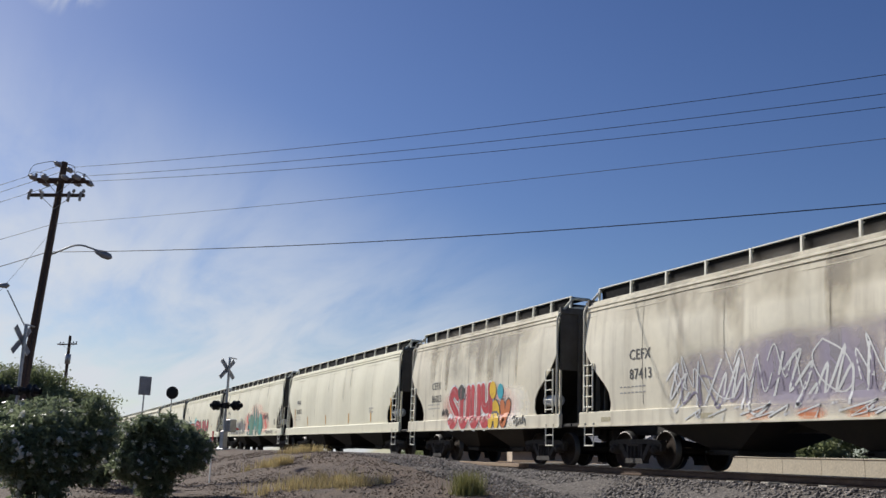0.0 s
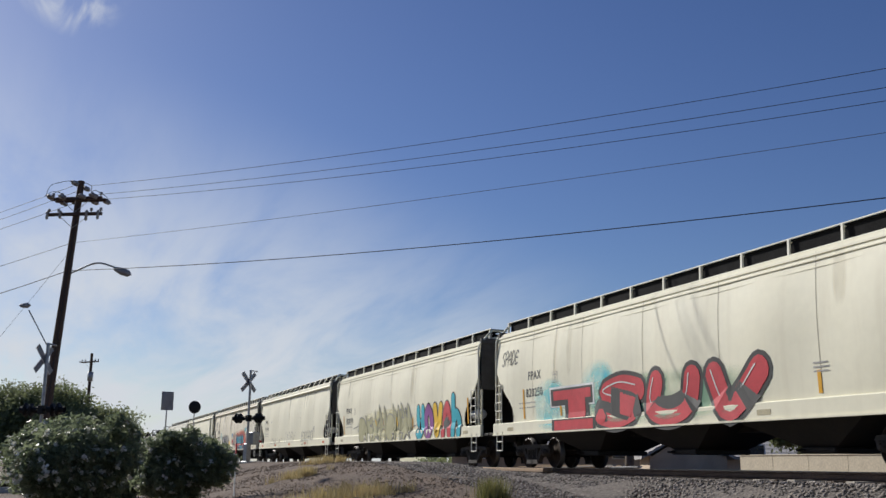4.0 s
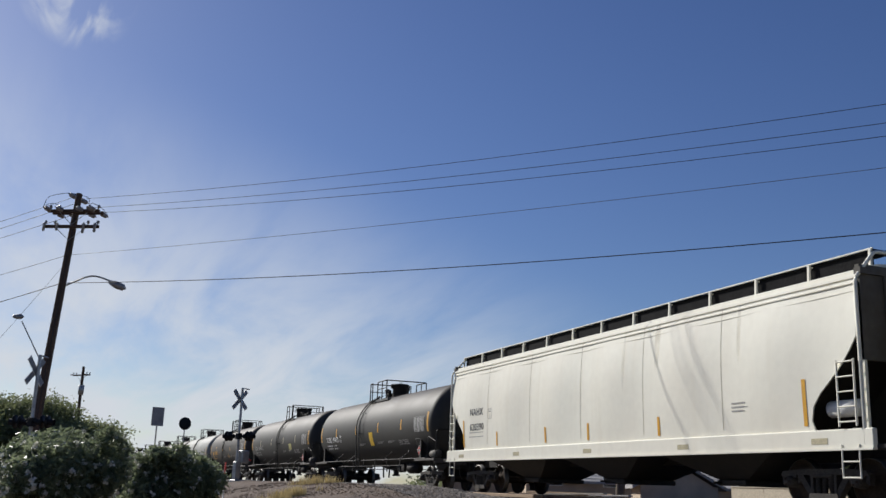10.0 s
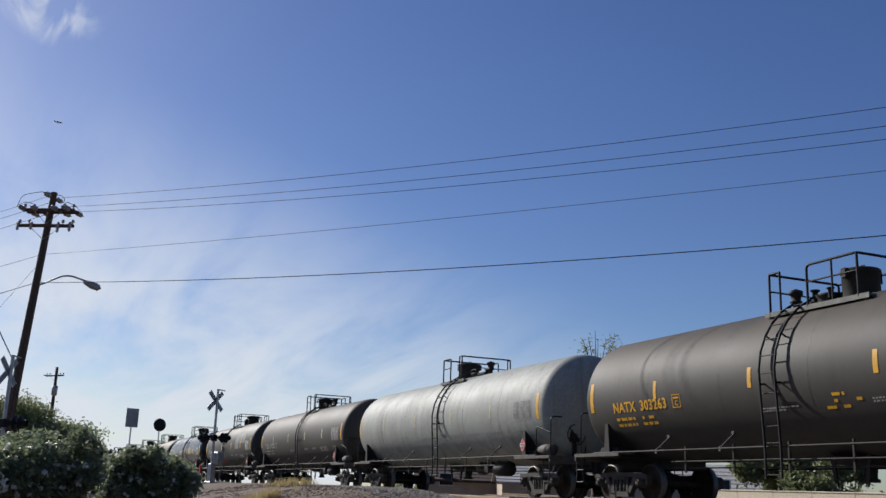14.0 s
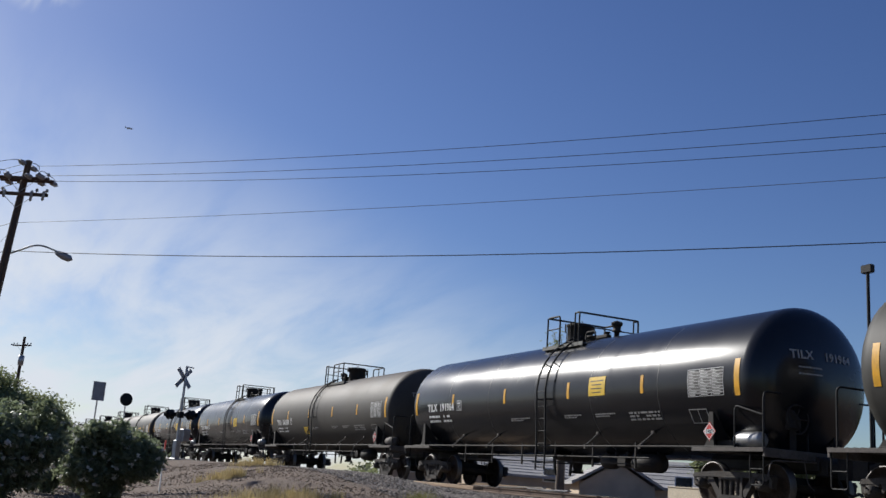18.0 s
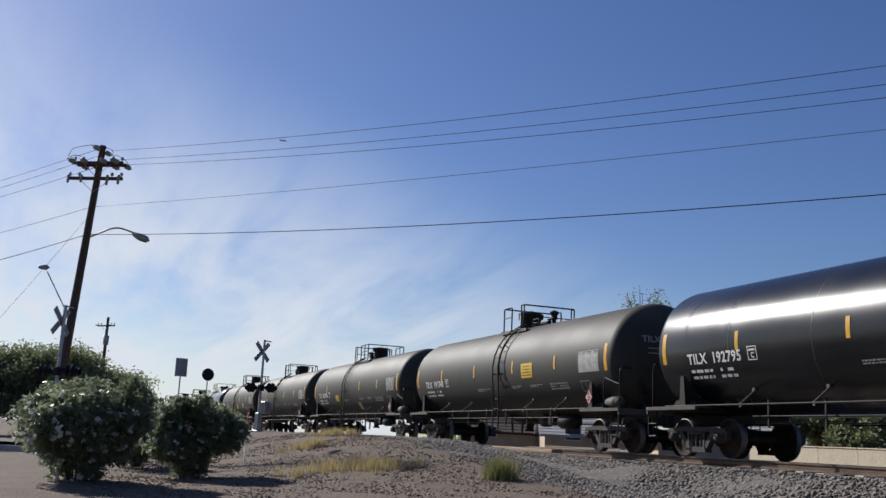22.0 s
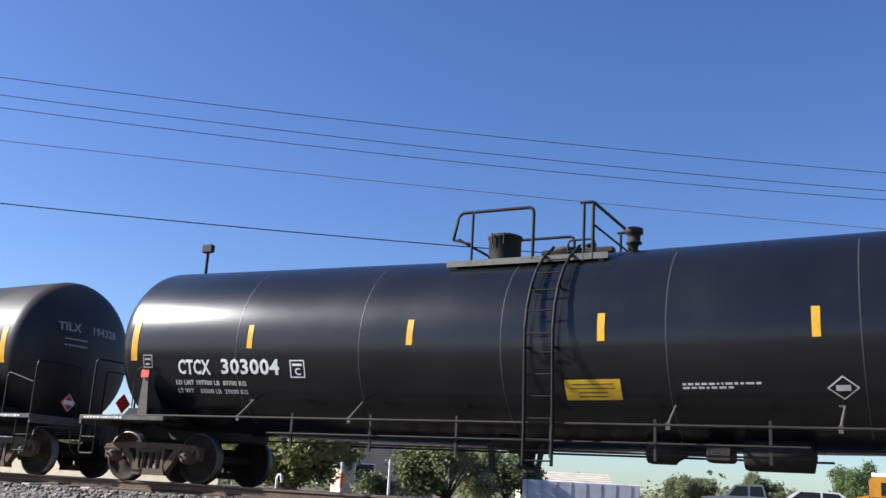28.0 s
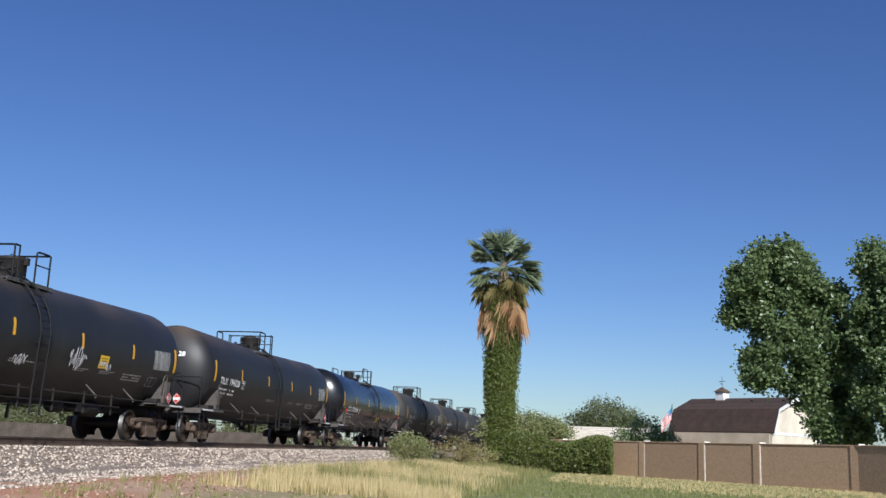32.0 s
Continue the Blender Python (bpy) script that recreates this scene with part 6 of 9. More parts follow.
    sprayed_cloud(c, 46, -6.5, -5.4, 1.9, 2.6, "g_cyan", 0.8)
    sprayed_cloud(c, 47, -7.2, -6.4, 1.45, 1.85, "g_green", 1.0)
    sprayed_cloud(c, 48, -5.8, -1.4, 1.1, 2.4, "g_grey", 0.9)
    spray_wild(c, "cabeec", -5.5, -2.3, 1.3, 2.15, ("g_dim",), "g_pale", 0.03)
    spray_word(c, "OUOOUO", -5.3, -2.2, 1.02, 1.36, (), "g_pale", 0.028, lean=0.3)
    sprayed_cloud(c, 49, -2.05, -1.5, 1.4, 1.8, "g_gold", 1.0)
    sprayed_cloud(c, 53, -0.7, -0.1, 1.95, 2.4, "g_blue", 0.8)
    spray_word(c, "WZ", -0.6, -0.1, 1.45, 1.9, (), "g_red", 0.05)
    spray_wild(c, "e", -0.05, 1.0, 1.3, 2.2, ("g_blush",), "g_grey", 0.03)
    spray_word(c, "VA", 0.1, 0.9, 1.45, 2.0, (), "g_grey", 0.025)
    sprayed_cloud(c, 16, 0.3, 7.0, 0.95, 2.6, "g_rust", 1.0)
    sprayed_cloud(c, 36, 0.8, 6.2, 1.0, 2.5, "g_red", 0.9)
    spray_wild(c, "eabceb", 1.5, 4.8, 1.42, 2.1, ("g_blue", "g_cyan"), "g_black", 0.05)
    spray_word(c, "UZOUW", 1.7, 4.8, 1.5, 2.0, (), "g_white", 0.02)
    spray_wild(c, "ceecae", 1.6, 5.0, 1.06, 1.36, ("g_cyan", "g_blue"), "g_black", 0.03)
    sprayed_cloud(c, 50, 4.8, 7.2, 1.9, 2.8, "g_cyan", 0.7)
    sprayed_cloud(c, 51, 5.8, 6.8, 1.4, 1.8, "g_gold", 0.9)
    spray_word(c, "ZOW", 6.6, 7.8, 1.5, 1.85, (), "g_pale", 0.03)
    spray_word(c, "NUSE", 8.5, 9.4, 3.15, 3.42, (), "g_grey", 0.028, lean=0.2)
    spray_word(c, "OPOE", 8.45, 9.4, 2.83, 3.1, (), "g_grey", 0.028, lean=0.2)
    c = put_hopper(232.6, 251.9, "cream", "cream four bay hopper with deep sloping discharge hoppers", step=False, bays=4, deep=True, posts=18)
    hop_text("FPAX", 0.27, -7.16, 3.12, "grey_mark", c); hop_text("5830", 0.27, -7.16, 2.72, "grey_mark", c); plate_box(c, -5.73, 3.0)
    spray_word(c, "NZPAO", -0.8, 1.0, 2.25, 2.48, (), "g_dim", 0.02, lean=0.4)
    spray_word(c, "NESUV", 2.8, 4.4, 2.2, 2.55, (), "g_dim", 0.024, lean=0.4)
    sprayed_cloud(c, 52, 7.45, 7.85, 2.4, 2.8, "g_black", 1.0)
    c = put_hopper(211.8, 232.6, "cream_white", "clean white covered hopper with amber reflector strips")
    hop_text("NAHX", 0.24, -7.85, 2.5, "black_mark", c); hop_text("620390", 0.24, -7.85, 2.0, "black_mark", c); plate_box(c, -6.3, 2.5)
    # amber strips, plate letters and small print on every hopper
    for i, (car, mid) in enumerate(TRAIN):
        side = [o for o in car.children if o.name.startswith("side_sheet")][0]
        hl = [o for o in car.children if o.name.startswith("corner_post")][0].location.x
        for k, x in enumerate(({2: -7.35, 3: -7.5, 4: -7.1, 5: -7.7, 9: -8.4}.get(i, -7.4), *((-4.7, -1.3, 2.45, 5.65) if i != 9 else (-5.74, -2.42, 0.0, 3.3)), 8.2) if i != 8 else (-4.57, -1.2, 2.2, 5.6)):
            zs = (2.22, 2.45, 2.68) if i == 8 else (1.47, 1.9, 2.36) if k in (0, 5) else (1.46, 1.68, 1.9)
            g = Geo().add([hop_wall(x + dx, z, 0.009) for z in zs for dx in (-0.05, 0.05)], [(0, 1, 3, 2), (2, 3, 5, 4)])
            if i in (2, 3, 4, 5, 8, 9):
                part("reflective_strip", g, "amber_dull" if i == 3 and k else "amber", side)
        rnd = random.Random(i)
        g = Geo()
        for r in range(3):
            z = 2.05 - r * 0.08
            e1 = hl - 3.4
            g.add([hop_wall(x, y, 0.008) for x, y in ((e1 - 0.25, z), (e1 + rnd.uniform(0.1, 0.35), z), (e1 + rnd.uniform(0.1, 0.35), z - 0.03), (e1 - 0.25, z - 0.03))], [(0, 1, 2, 3)])
        for r in range(2):
            z = 1.95 - r * 0.14
            for k in range(7):
                u = -hl + 1.75 + k * 0.16
                g.add([hop_wall(x, y, 0.006) for x, y in ((u, z), (u + 0.11, z), (u + 0.11, z - 0.03), (u, z - 0.03))], [(0, 1, 2, 3)])
        tagged(part("small_print", g, "grey_mark", side), kind="stuff")
        # vertical seams between the sheets, grimy runs below the eave, and marks on the sill
        dirty = i in (0, 1, 7)
        for k in range(-3, 4) if i != 7 else range(-5, 6):
            u = k * 3.05 - 0.4 if i != 7 else k * 1.44 + 0.69
            if abs(u) < hl - 2.0:
                part("sheet_seam", Geo().add([hop_wall(u + dx, z, 0.005) for z in [1.5 + 0.27 * q for q in range(11)] for dx in (-0.008, 0.008)], [(2 * q, 2 * q + 1, 2 * q + 3, 2 * q + 2) for q in range(10)]), "seam_cream" if not dirty else "grime", side)
        for k in range((9, 9, 3, 3, 3, 3, 3, 4, 3, 3)[i]):
            u = rnd.uniform(-hl + 1.5, hl - 1.8)
            w = rnd.uniform(0.12, 0.5) * (1.6 if dirty else 1.0)
            sprayed_cloud(car, 0, u, u + w, rnd.uniform(2.2, 3.2), 4.28, "grime", 0.85 if dirty else 0.35)
        if i < 2:
            sprayed_cloud(car, 0, -hl, hl, 3.3, 4.5, "grime", 0.6)
        if i not in (1, 2, 8):
            for k in range(5):
                u = -hl + 0.9 + (2 * hl - 2.2) * k / 4
                part("sill_reflector", Geo().box(u, u + 0.42, -1.636, -1.63, 1.12, 1.23), "g_orange" if i == 6 else "amber_dull", side)


TANKS = [  # from, to, paint, marks, strip half, railing, dull strips, panel, label
    (193.2, 211.6, "tank_dusty", "TCBX 193472", 7.7, 2, False, (0.6, -0.45, 0.5, 0.6, "yellow"), "dusty dark grey tank car with worn yellow panels"),
    (174.85, 193.2, "tank_dusty", "TCBX 193493", 7.75, 1, True, (3.39, -0.40, 0.58, 0.34, "pale_yellow"), "dusty dark tank car with amber reflector strips"),
    (156.6, 174.85, "tank_brown", "NATX 303263", 7.6, 2, False, None, "brown-black tank car with yellow lettering"),
    (138.2, 156.6, "tank_grey", "", 7.8, 1, True, None, "pale grey tank car with rust stains"),
    (119.6, 138.2, "tank_brown", "TCBX 193372", 7.8, 1, True, None, "dusty brown tank car"),
    (100.9, 119.6, "tank_dusty", "GATX 200621", 7.6, 2, False, None, "dusty dark tank car with a large faded patch"),
    (82.04, 100.7, "tank_black", "TILX 191964", 7.9, 1, False, (2.98, 0.06, 0.70, 0.46, "yellow"), "glossy black tank car with a yellow square"),
    (63.8, 82.04, "tank_brown", "TILX 363039", 7.65, 2, False, (-2.2, -0.75, 0.6, 0.35, "yellow"), "dusty brown tank car with amber strips"),
    (45.5, 63.8, "tank_black", "TILX 190464", 7.75, 1, False, (2.63, -0.12, 0.77, 0.47, "yellow"), "glossy black tank car with a yellow square"),
]
TANKS += [
    (27.1, 45.5, "tank_black", "TILX 192795", 7.75, 1, False, (2.6, -0.10, 0.74, 0.47, "yellow"), "glossy black tank car with amber strips"),
    (9.0, 27.1, "tank_dusty", "TILX 191740", 7.65, 1, False, (2.72, -0.14, 0.80, 0.46, "yellow"), "dusty dark tank car with white lettering"),
    (-9.3, 9.0, "tank_dusty", "TILX 363036", 7.65, 2, False, (-2.75, -0.52, 0.6, 0.32, "yellow"), "dusty dark grey tank car with a small yellow panel"),
    (-27.6, -9.3, "tank_dusty", "TCBX 193438", 7.65, 1, False, None, "dusty dark tank car with amber strips"),
    (-45.9, -27.6, "tank_dusty", "TCBX 193440", 7.7, 1, True, (3.26, -0.44, 0.55, 0.30, "pale_yellow"), "dusty dark grey tank car with pale strips"),
    (-64.4, -45.9, "tank_black", "CTCX 303004", 7.42, 0, False, (1.40, -0.80, 0.84, 0.32, "yellow"), "black tank car with bold white lettering"),
    (-82.8, -64.4, "tank_sooty", "TILX 194328", 7.42, 1, False, None, "dusty black tank car with amber strips"),
    (-101.1, -82.8, "tank_sooty", "", 7.42, 1, False, (2.85, -0.36, 0.5, 0.36, "yellow"), "dusty black tank car with white scrawl graffiti"),
]
for _k in range(11):
    _b = -101.1 - 18.3 * _k
    TANKS.append((_b - 18.3, _b, ("tank_sooty", "tank_black", "tank_dusty")[(0, 1, 0, 0, 2)[_k % 5]], "", 7.7, 1, True, None, "dusty dark tank car far down the line"))


def tanks():
    for i, (a, b, paint, marks, sh, rk, dull, panel, label) in enumerate(TANKS):
        SLOPE[0] = 0.125 if 14 <= i <= 16 else 0.0
        flip = i in (0, 2, 5, 7, 11, 12, 13, 16, 19, 22)
        lad = -0.95 if i in (0, 2, 7, 11, 12) else -0.45 if flip else -0.30 if i == 15 else 0.56
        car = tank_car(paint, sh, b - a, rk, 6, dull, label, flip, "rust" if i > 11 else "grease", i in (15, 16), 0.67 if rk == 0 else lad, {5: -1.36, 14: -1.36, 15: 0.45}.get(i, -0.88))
        TRAIN.append((car, (a + b) / 2))
        if i > 16:
            continue
        big = "303004" in marks
        if big:
            pl = part("flag_plate", Geo().box(-0.09, 0.09, -1.60, -1.59, 1.84, 1.98), "flag_red", car, "small red tab on the jacking plate", pose(-7.05, 0, 0))
            part("flag_plate", Geo().box(-0.09, 0.09, -1.60, -1.59, 1.93, 2.07), "flag_red", car, "small red tab on the jacking plate", pose(7.28, 0, 0))
            part("hose_loop", Geo().tube(bend([(-0.30, -1.52, 1.3), (-0.26, -1.58, 1.9), (-0.1, -1.6, 2.04), (0.0, -1.6, 1.98)], 0.14), 0.012, 5), "black_tube", pl)
        tank_marks(car, marks, sh, panel, faded=dull, bold=0.26 if big else 0.24, color="amber" if marks.startswith("NATX") else None, mz=-0.62 if big else -0.28 if i == 6 else -0.42)
        shell = [o for o in car.children if o.name.startswith("tank_shell")][0]
        if marks.startswith("GATX"):
            for x, w, a0, a1, lift in ((4.3, 2.7, 0.10, 0.50, 0.004), (3.45, 1.1, -0.14, 0.12, 0.005), (5.3, 1.1, 0.06, 0.34, 0.006)):
                part("faded_patch", g_patch(w, a0, a1, 8, lift), "faded", shell, "pale faded patch").matrix_basis = turn_on(x, 0)
            part("faded_patch", g_patch(0.8, -0.12, 0.12, 4, 0.004), "faded_dim", shell).matrix_basis = turn_on(-2.7, -0.25)
            part("faded_patch", g_patch(0.7, -0.12, 0.12, 4, 0.004), "faded_dim", shell).matrix_basis = turn_on(2.0, -0.5)
        if i in (11, 13):
            x, z = (1.2, -1.02) if i == 11 else (0.5, -0.5)
            part("notice_panel", g_patch(0.45, -0.13, 0.13, 4, 0.009), "pale_yellow" if i == 11 else "yellow", shell, "yellow notice panel").matrix_basis = turn_on(x, z)
        if i == 10:
            part("pale_panel", g_patch(1.15, -0.17, 0.15, 4, 0.007), "grey_mark", shell, "whitewashed stencil panel").matrix_basis = turn_on(6.7, -0.10)
        if i == 2:
            part("sprayed_mark", g_lines(0.9, 3, 0.06, 0.06, 12, 0.6), "amber", shell, "worn amber stencil").matrix_basis = turn_on(0.75, -0.45)
        if i == 16:
            rnd = random.Random(40)
            for x, z, w, h, n in ((-1.4, -0.95, 0.5, 0.3, 2), (0.9, -0.95, 0.8, 0.7, 3), (2.57, -0.7, 0.7, 0.25, 3)):
                for k in range(n):
                    pts = wild_letter(rnd, x + w * k / n, w / n * 0.9, z, z + h)
                    g = Geo()
                    for p, q in zip(pts, pts[1:]):
                        d = math.hypot(q[0] - p[0], q[1] - p[1]) or 1
                        nx, nz = -(q[1] - p[1]) / d * 0.017, (q[0] - p[0]) / d * 0.017
                        g.add([on_tank(u, (v + dip(u)) / R_TANK, 0.012 + dip(u)) for u, v in ((p[0] + nx, p[1] + nz), (p[0] - nx, p[1] - nz), (q[0] - nx, q[1] - nz), (q[0] + nx, q[1] + nz))], [(0, 1, 2, 3)])
                    part("graffiti", g, "g_white", shell)


hoppers()
tanks()
SPUN = (4 * 18, 4 * 27)


# ---- ground and line ----
def smooth01(a, b, x):
    u = min(max((x - a) / (b - a), 0.0), 1.0)
    return u * u * (3 - 2 * u)


def ground_z(x, y):
    """Height of the ground: low by the eye, rising to the line; a dirt berm near the crossing."""
    d = abs(y - TRACK)
    base = 0.28 * smooth01(4, 26, abs(x)) + 0.35 * smooth01(2, 10, y)
    if y > TRACK:
        base = 0.85
    bed = RAIL - 0.22
    z = max(base, min(bed, bed - max(d - 1.9, 0.0) * 0.36))
    if x < -14 and y < TRACK - 1.9:      # berm beside the crossing
        k = smooth01(-17, -32, x)
        crest = 0.3 + (RAIL + 0.12 - 0.3) * smooth01(3.4, 9.6, y)
        crest = min(crest, RAIL - 0.12 + 0.30 * smooth01(2.0, 3.4, d))
        z += (max(crest, z) - z) * k
    if x < -36 and y < TRACK - 1.9:
        z += (max(z, 0.25 + 1.05 * smooth01(-2, 8, y)) - z) * smooth01(-36, -48, x)
    far = smooth01(62, 130, abs(x))
    if far > 0 and d > 1.9:
        z += (max(z, 0.95 if y > 3 else 0.5) - z) * far
    return z


def ground_mat():
    """Gravelly dirt; dry and green grass beyond the line's foot towards +x; paler stone on the bed there."""
    m = bpy.data.materials.new("ground")
    m.use_nodes = True
    nt = m.node_tree
    N, L = nt.nodes.new, nt.links.new
    b = nt.nodes["Principled BSDF"]
    b.inputs["Roughness"].default_value = 0.95
    co, sep = N("ShaderNodeTexCoord"), N("ShaderNodeSeparateXYZ")
    L(co.outputs["Object"], sep.inputs[0])

    def noise_at(scale, detail=5):
        n = N("ShaderNodeTexNoise"); n.inputs["Scale"].default_value, n.inputs["Detail"].default_value = scale, detail
        L(co.outputs["Object"], n.inputs["Vector"])
        return n.outputs["Fac"]

    def span(src, a, c, lo=0.0, hi=1.0):
        r = N("ShaderNodeMapRange"); r.interpolation_type = "SMOOTHSTEP"
        for k, q in zip(("From Min", "From Max", "To Min", "To Max"), (a, c, lo, hi)):
            r.inputs[k].default_value = q
        L(src, r.inputs["Value"])
        return r.outputs[0]

    def op(kind, p, q):
        r = N("ShaderNodeMath"); r.operation = kind
        for k, s in enumerate((p, q)):
            if isinstance(s, (int, float)):
                r.inputs[k].default_value = s
            else:
                L(s, r.inputs[k])
        return r.outputs[0]

    def mix(f, p, q):
        r = N("ShaderNodeMix"); r.data_type = "RGBA"
        L(f, r.inputs["Factor"])
        for k, s in (("A", p), ("B", q)):
            if isinstance(s, tuple):
                r.inputs[k].default_value = (*s, 1)
            else:
                L(s, r.inputs[k])
        return r.outputs["Result"]
    broad, mid, fine = noise_at(0.35), noise_at(2.2), noise_at(28, 3)
    v = N("ShaderNodeTexVoronoi"); v.inputs["Scale"].default_value = 14
    L(co.outputs["Object"], v.inputs["Vector"])
    pebble = mix(v.outputs["Color"], (0.070, 0.052, 0.040), (0.185, 0.142, 0.108))
    dirt = mix(span(mid, 0.35, 0.65), (0.155, 0.098, 0.061), (0.098, 0.066, 0.044))
    dirt = mix(span(fine, 0.4, 0.62), dirt, pebble)
    red = mix(span(broad, 0.4, 0.6), (0.41, 0.20, 0.115), (0.43, 0.28, 0.18))
    lawn = mix(span(mid, 0.35, 0.7), (0.12, 0.15, 0.042), (0.27, 0.24, 0.10))
    tan = mix(span(broad, 0.42, 0.62), (0.34, 0.27, 0.15), (0.22, 0.20, 0.085))
    east = span(sep.outputs["X"], 2, 11)
    wob = op("ADD", sep.outputs["Y"], op("MULTIPLY", op("SUBTRACT", mid, 0.5), 2.4))
    near = span(wob, 6.0, 8.2)
    col_e = mix(near, mix(span(wob, 2.0, 5.5), lawn, tan), red)
    col = mix(east, dirt, col_e)
    bed = mix(v.outputs["Color"], (0.08, 0.069, 0.059), (0.215, 0.188, 0.163))
    bed_e = mix(v.outputs["Color"], (0.12, 0.088, 0.066), (0.33, 0.26, 0.205))
    bed = mix(east, bed, bed_e)
    dist = op("ABSOLUTE", op("SUBTRACT", wob, TRACK), 0)
    col = mix(span(dist, 4.9, 4.2), col, bed)
    L(col, b.inputs["Base Color"])
    bp = N("ShaderNodeBump"); bp.inputs["Strength"].default_value, bp.inputs["Distance"].default_value = 0.7, 0.04
    L(v.outputs["Distance"], bp.inputs["Height"]); L(bp.outputs[0], b.inputs["Normal"])
    return m


def axis(near, step, far):
    a = [k * step for k in range(int(near / step) + 1)]
    q = step
    while a[-1] < far:
        q *= 1.25
        a.append(a[-1] + q)
    return [-k for k in reversed(a[1:])] + a


def build_ground():
    xs, ys = axis(60, 0.8, 2600), sorted(set([round(k, 2) for k in axis(30, 0.5, 2600)]))
    g = Geo()
    vs = []
    for y in ys:
        for x in xs:
            z = ground_z(x, y)
            if -50 < x < 70 and -2 < y < 13 and abs(y - TRACK) > 2.4:
                z += 0.05 * noise.noise(Vector((x * 0.7, y * 0.7, 0))) + 0.03 * noise.noise(Vector((x * 2.1, y * 2.1, 3)))
            vs.append((x, y, z))
    n = len(xs)
    g.add(vs, [(j * n + i, j * n + i + 1, (j + 1) * n + i + 1, (j + 1) * n + i) for j in range(len(ys) - 1) for i in range(n - 1)], True)
    return solid("ground", g, ground_mat(), "gravelly dirt ground with dry grass beside the railway line", "ground", kind="structure")


def build_line():
    for s in (-1, 1):
        y = TRACK + s * 0.755
        g = Geo().prism([(-0.07, -0.17), (0.07, -0.17), (0.07, -0.155), (0.012, -0.13), (0.012, -0.05), (0.036, -0.035), (0.036, -0.004), (-0.036, -0.004), (-0.036, -0.035), (-0.012, -0.05), (-0.012, -0.13), (-0.07, -0.155)], -700, 700, "x")
        r = solid("rail", g, "rail", "rusty steel rail with a bright running head", "rail", "rails of the line", "structure", pose(0, y, RAIL))
        part("rail_head", Geo().box(-700, 700, -0.033, 0.033, -0.004, 0.0), "rail_top", r)
    bed = tagged(new("track_bed"), "row of weathered wooden ties under the rails", "railway ties", kind="structure")
    me = Geo().box(-0.11, 0.11, -1.3, 1.3, RAIL - 0.35, RAIL - 0.172, 0.012).mesh("tie", MAT["tie"])
    mp = Geo().box(-0.12, 0.12, -1.32, 1.32, RAIL - 0.35, RAIL - 0.165, 0.012).mesh("tie", MAT["tie_pale"])
    rnd = random.Random(8)
    pale = {int(q / 0.52) for q in (-17.4, -16.3, -15.9, -14.6)}
    for k in range(-140, 150):
        x = k * 0.52
        part("tie", mp if k in pale else me, "tie", bed, "", pose(x, TRACK + rnd.uniform(-0.03, 0.03), rnd.uniform(-0.008, 0.008), 0, 0, rnd.uniform(-0.8, 0.8)))
    g = Geo()
    for k in list(range(-1000, -140)) + list(range(150, 1000)):
        g.box(k * 0.52 - 0.11, k * 0.52 + 0.11, TRACK - 1.3, TRACK + 1.3, RAIL - 0.3, RAIL - 0.172)
    tagged(part("tie", g, "tie", bed), kind="stuff")
    # timbers of a narrow crossing over the rails
    for k, (y, w) in enumerate(((TRACK - 1.15, 0.34), (TRACK - 0.35, 0.4), (TRACK + 0.1, 0.4), (TRACK + 1.15, 0.34))):
        solid("crossing_plank", Geo().box(-2.6, 2.6, -w / 2, w / 2, -0.12, -0.01, 0.015), "plank", "weathered timber plank laid along the rail", "plank", "planks of the crossing", at=pose(-29.5, y, RAIL))


def scatter_stones(name, material, count, seed, where, size, label):
    """Loose stones as small uneven lumps."""
    rng = np.random.default_rng(seed)
    base = np.array([(1, 0, 0), (0, 1, 0), (0, 0, 1), (-1, 0, 0), (0, -1, 0), (0, 0, -1)], float)
    tri = np.array([(0, 1, 2), (1, 3, 2), (3, 4, 2), (4, 0, 2), (1, 0, 5), (3, 1, 5), (4, 3, 5), (0, 4, 5)])
    P = where(rng, count)
    z = np.array([ground_z(x, y) for x, y in P])
    n = len(P)
    v = base[None] * rng.uniform(0.5, 1.0, (n, 6, 1)) * (size * rng.uniform(0.5, 1.3, (n, 1, 1)))
    a = rng.uniform(0, 6.28, n)
    c, s = np.cos(a), np.sin(a)
    v = np.stack([v[..., 0] * c[:, None] - v[..., 1] * s[:, None], v[..., 0] * s[:, None] + v[..., 1] * c[:, None], v[..., 2] * 0.7], -1)
    v += np.stack([P[:, 0], P[:, 1], z + size * 0.15], -1)[:, None]
    return raw_mesh(name, v.reshape(-1, 3), (tri[None] + 6 * np.arange(n)[:, None, None]).reshape(-1, 3), MAT[material], label)


def raw_mesh(name, v, f, mat, label="", category="", kind="stuff", parent=None):
    me = bpy.data.meshes.new(name)
    me.vertices.add(len(v))
    me.vertices.foreach_set("co", np.asarray(v, np.float32).ravel())
    k = f.shape[1]
    me.loops.add(f.size)
    me.loops.foreach_set("vertex_index", f.astype(np.int32).ravel())
    me.polygons.add(len(f))
    me.polygons.foreach_set("loop_start", np.arange(0, f.size, k, dtype=np.int32))
    me.polygons.foreach_set("loop_total", np.full(len(f), k, np.int32))
    me.materials.append(mat)
    me.update(calc_edges=True)
    ob = new(name, me)
    ob.parent = parent
    if parent is None:
        tagged(ob, label, category or name.replace("_", " "), "", kind)
    elif label:
        ob["label"] = label
    return ob


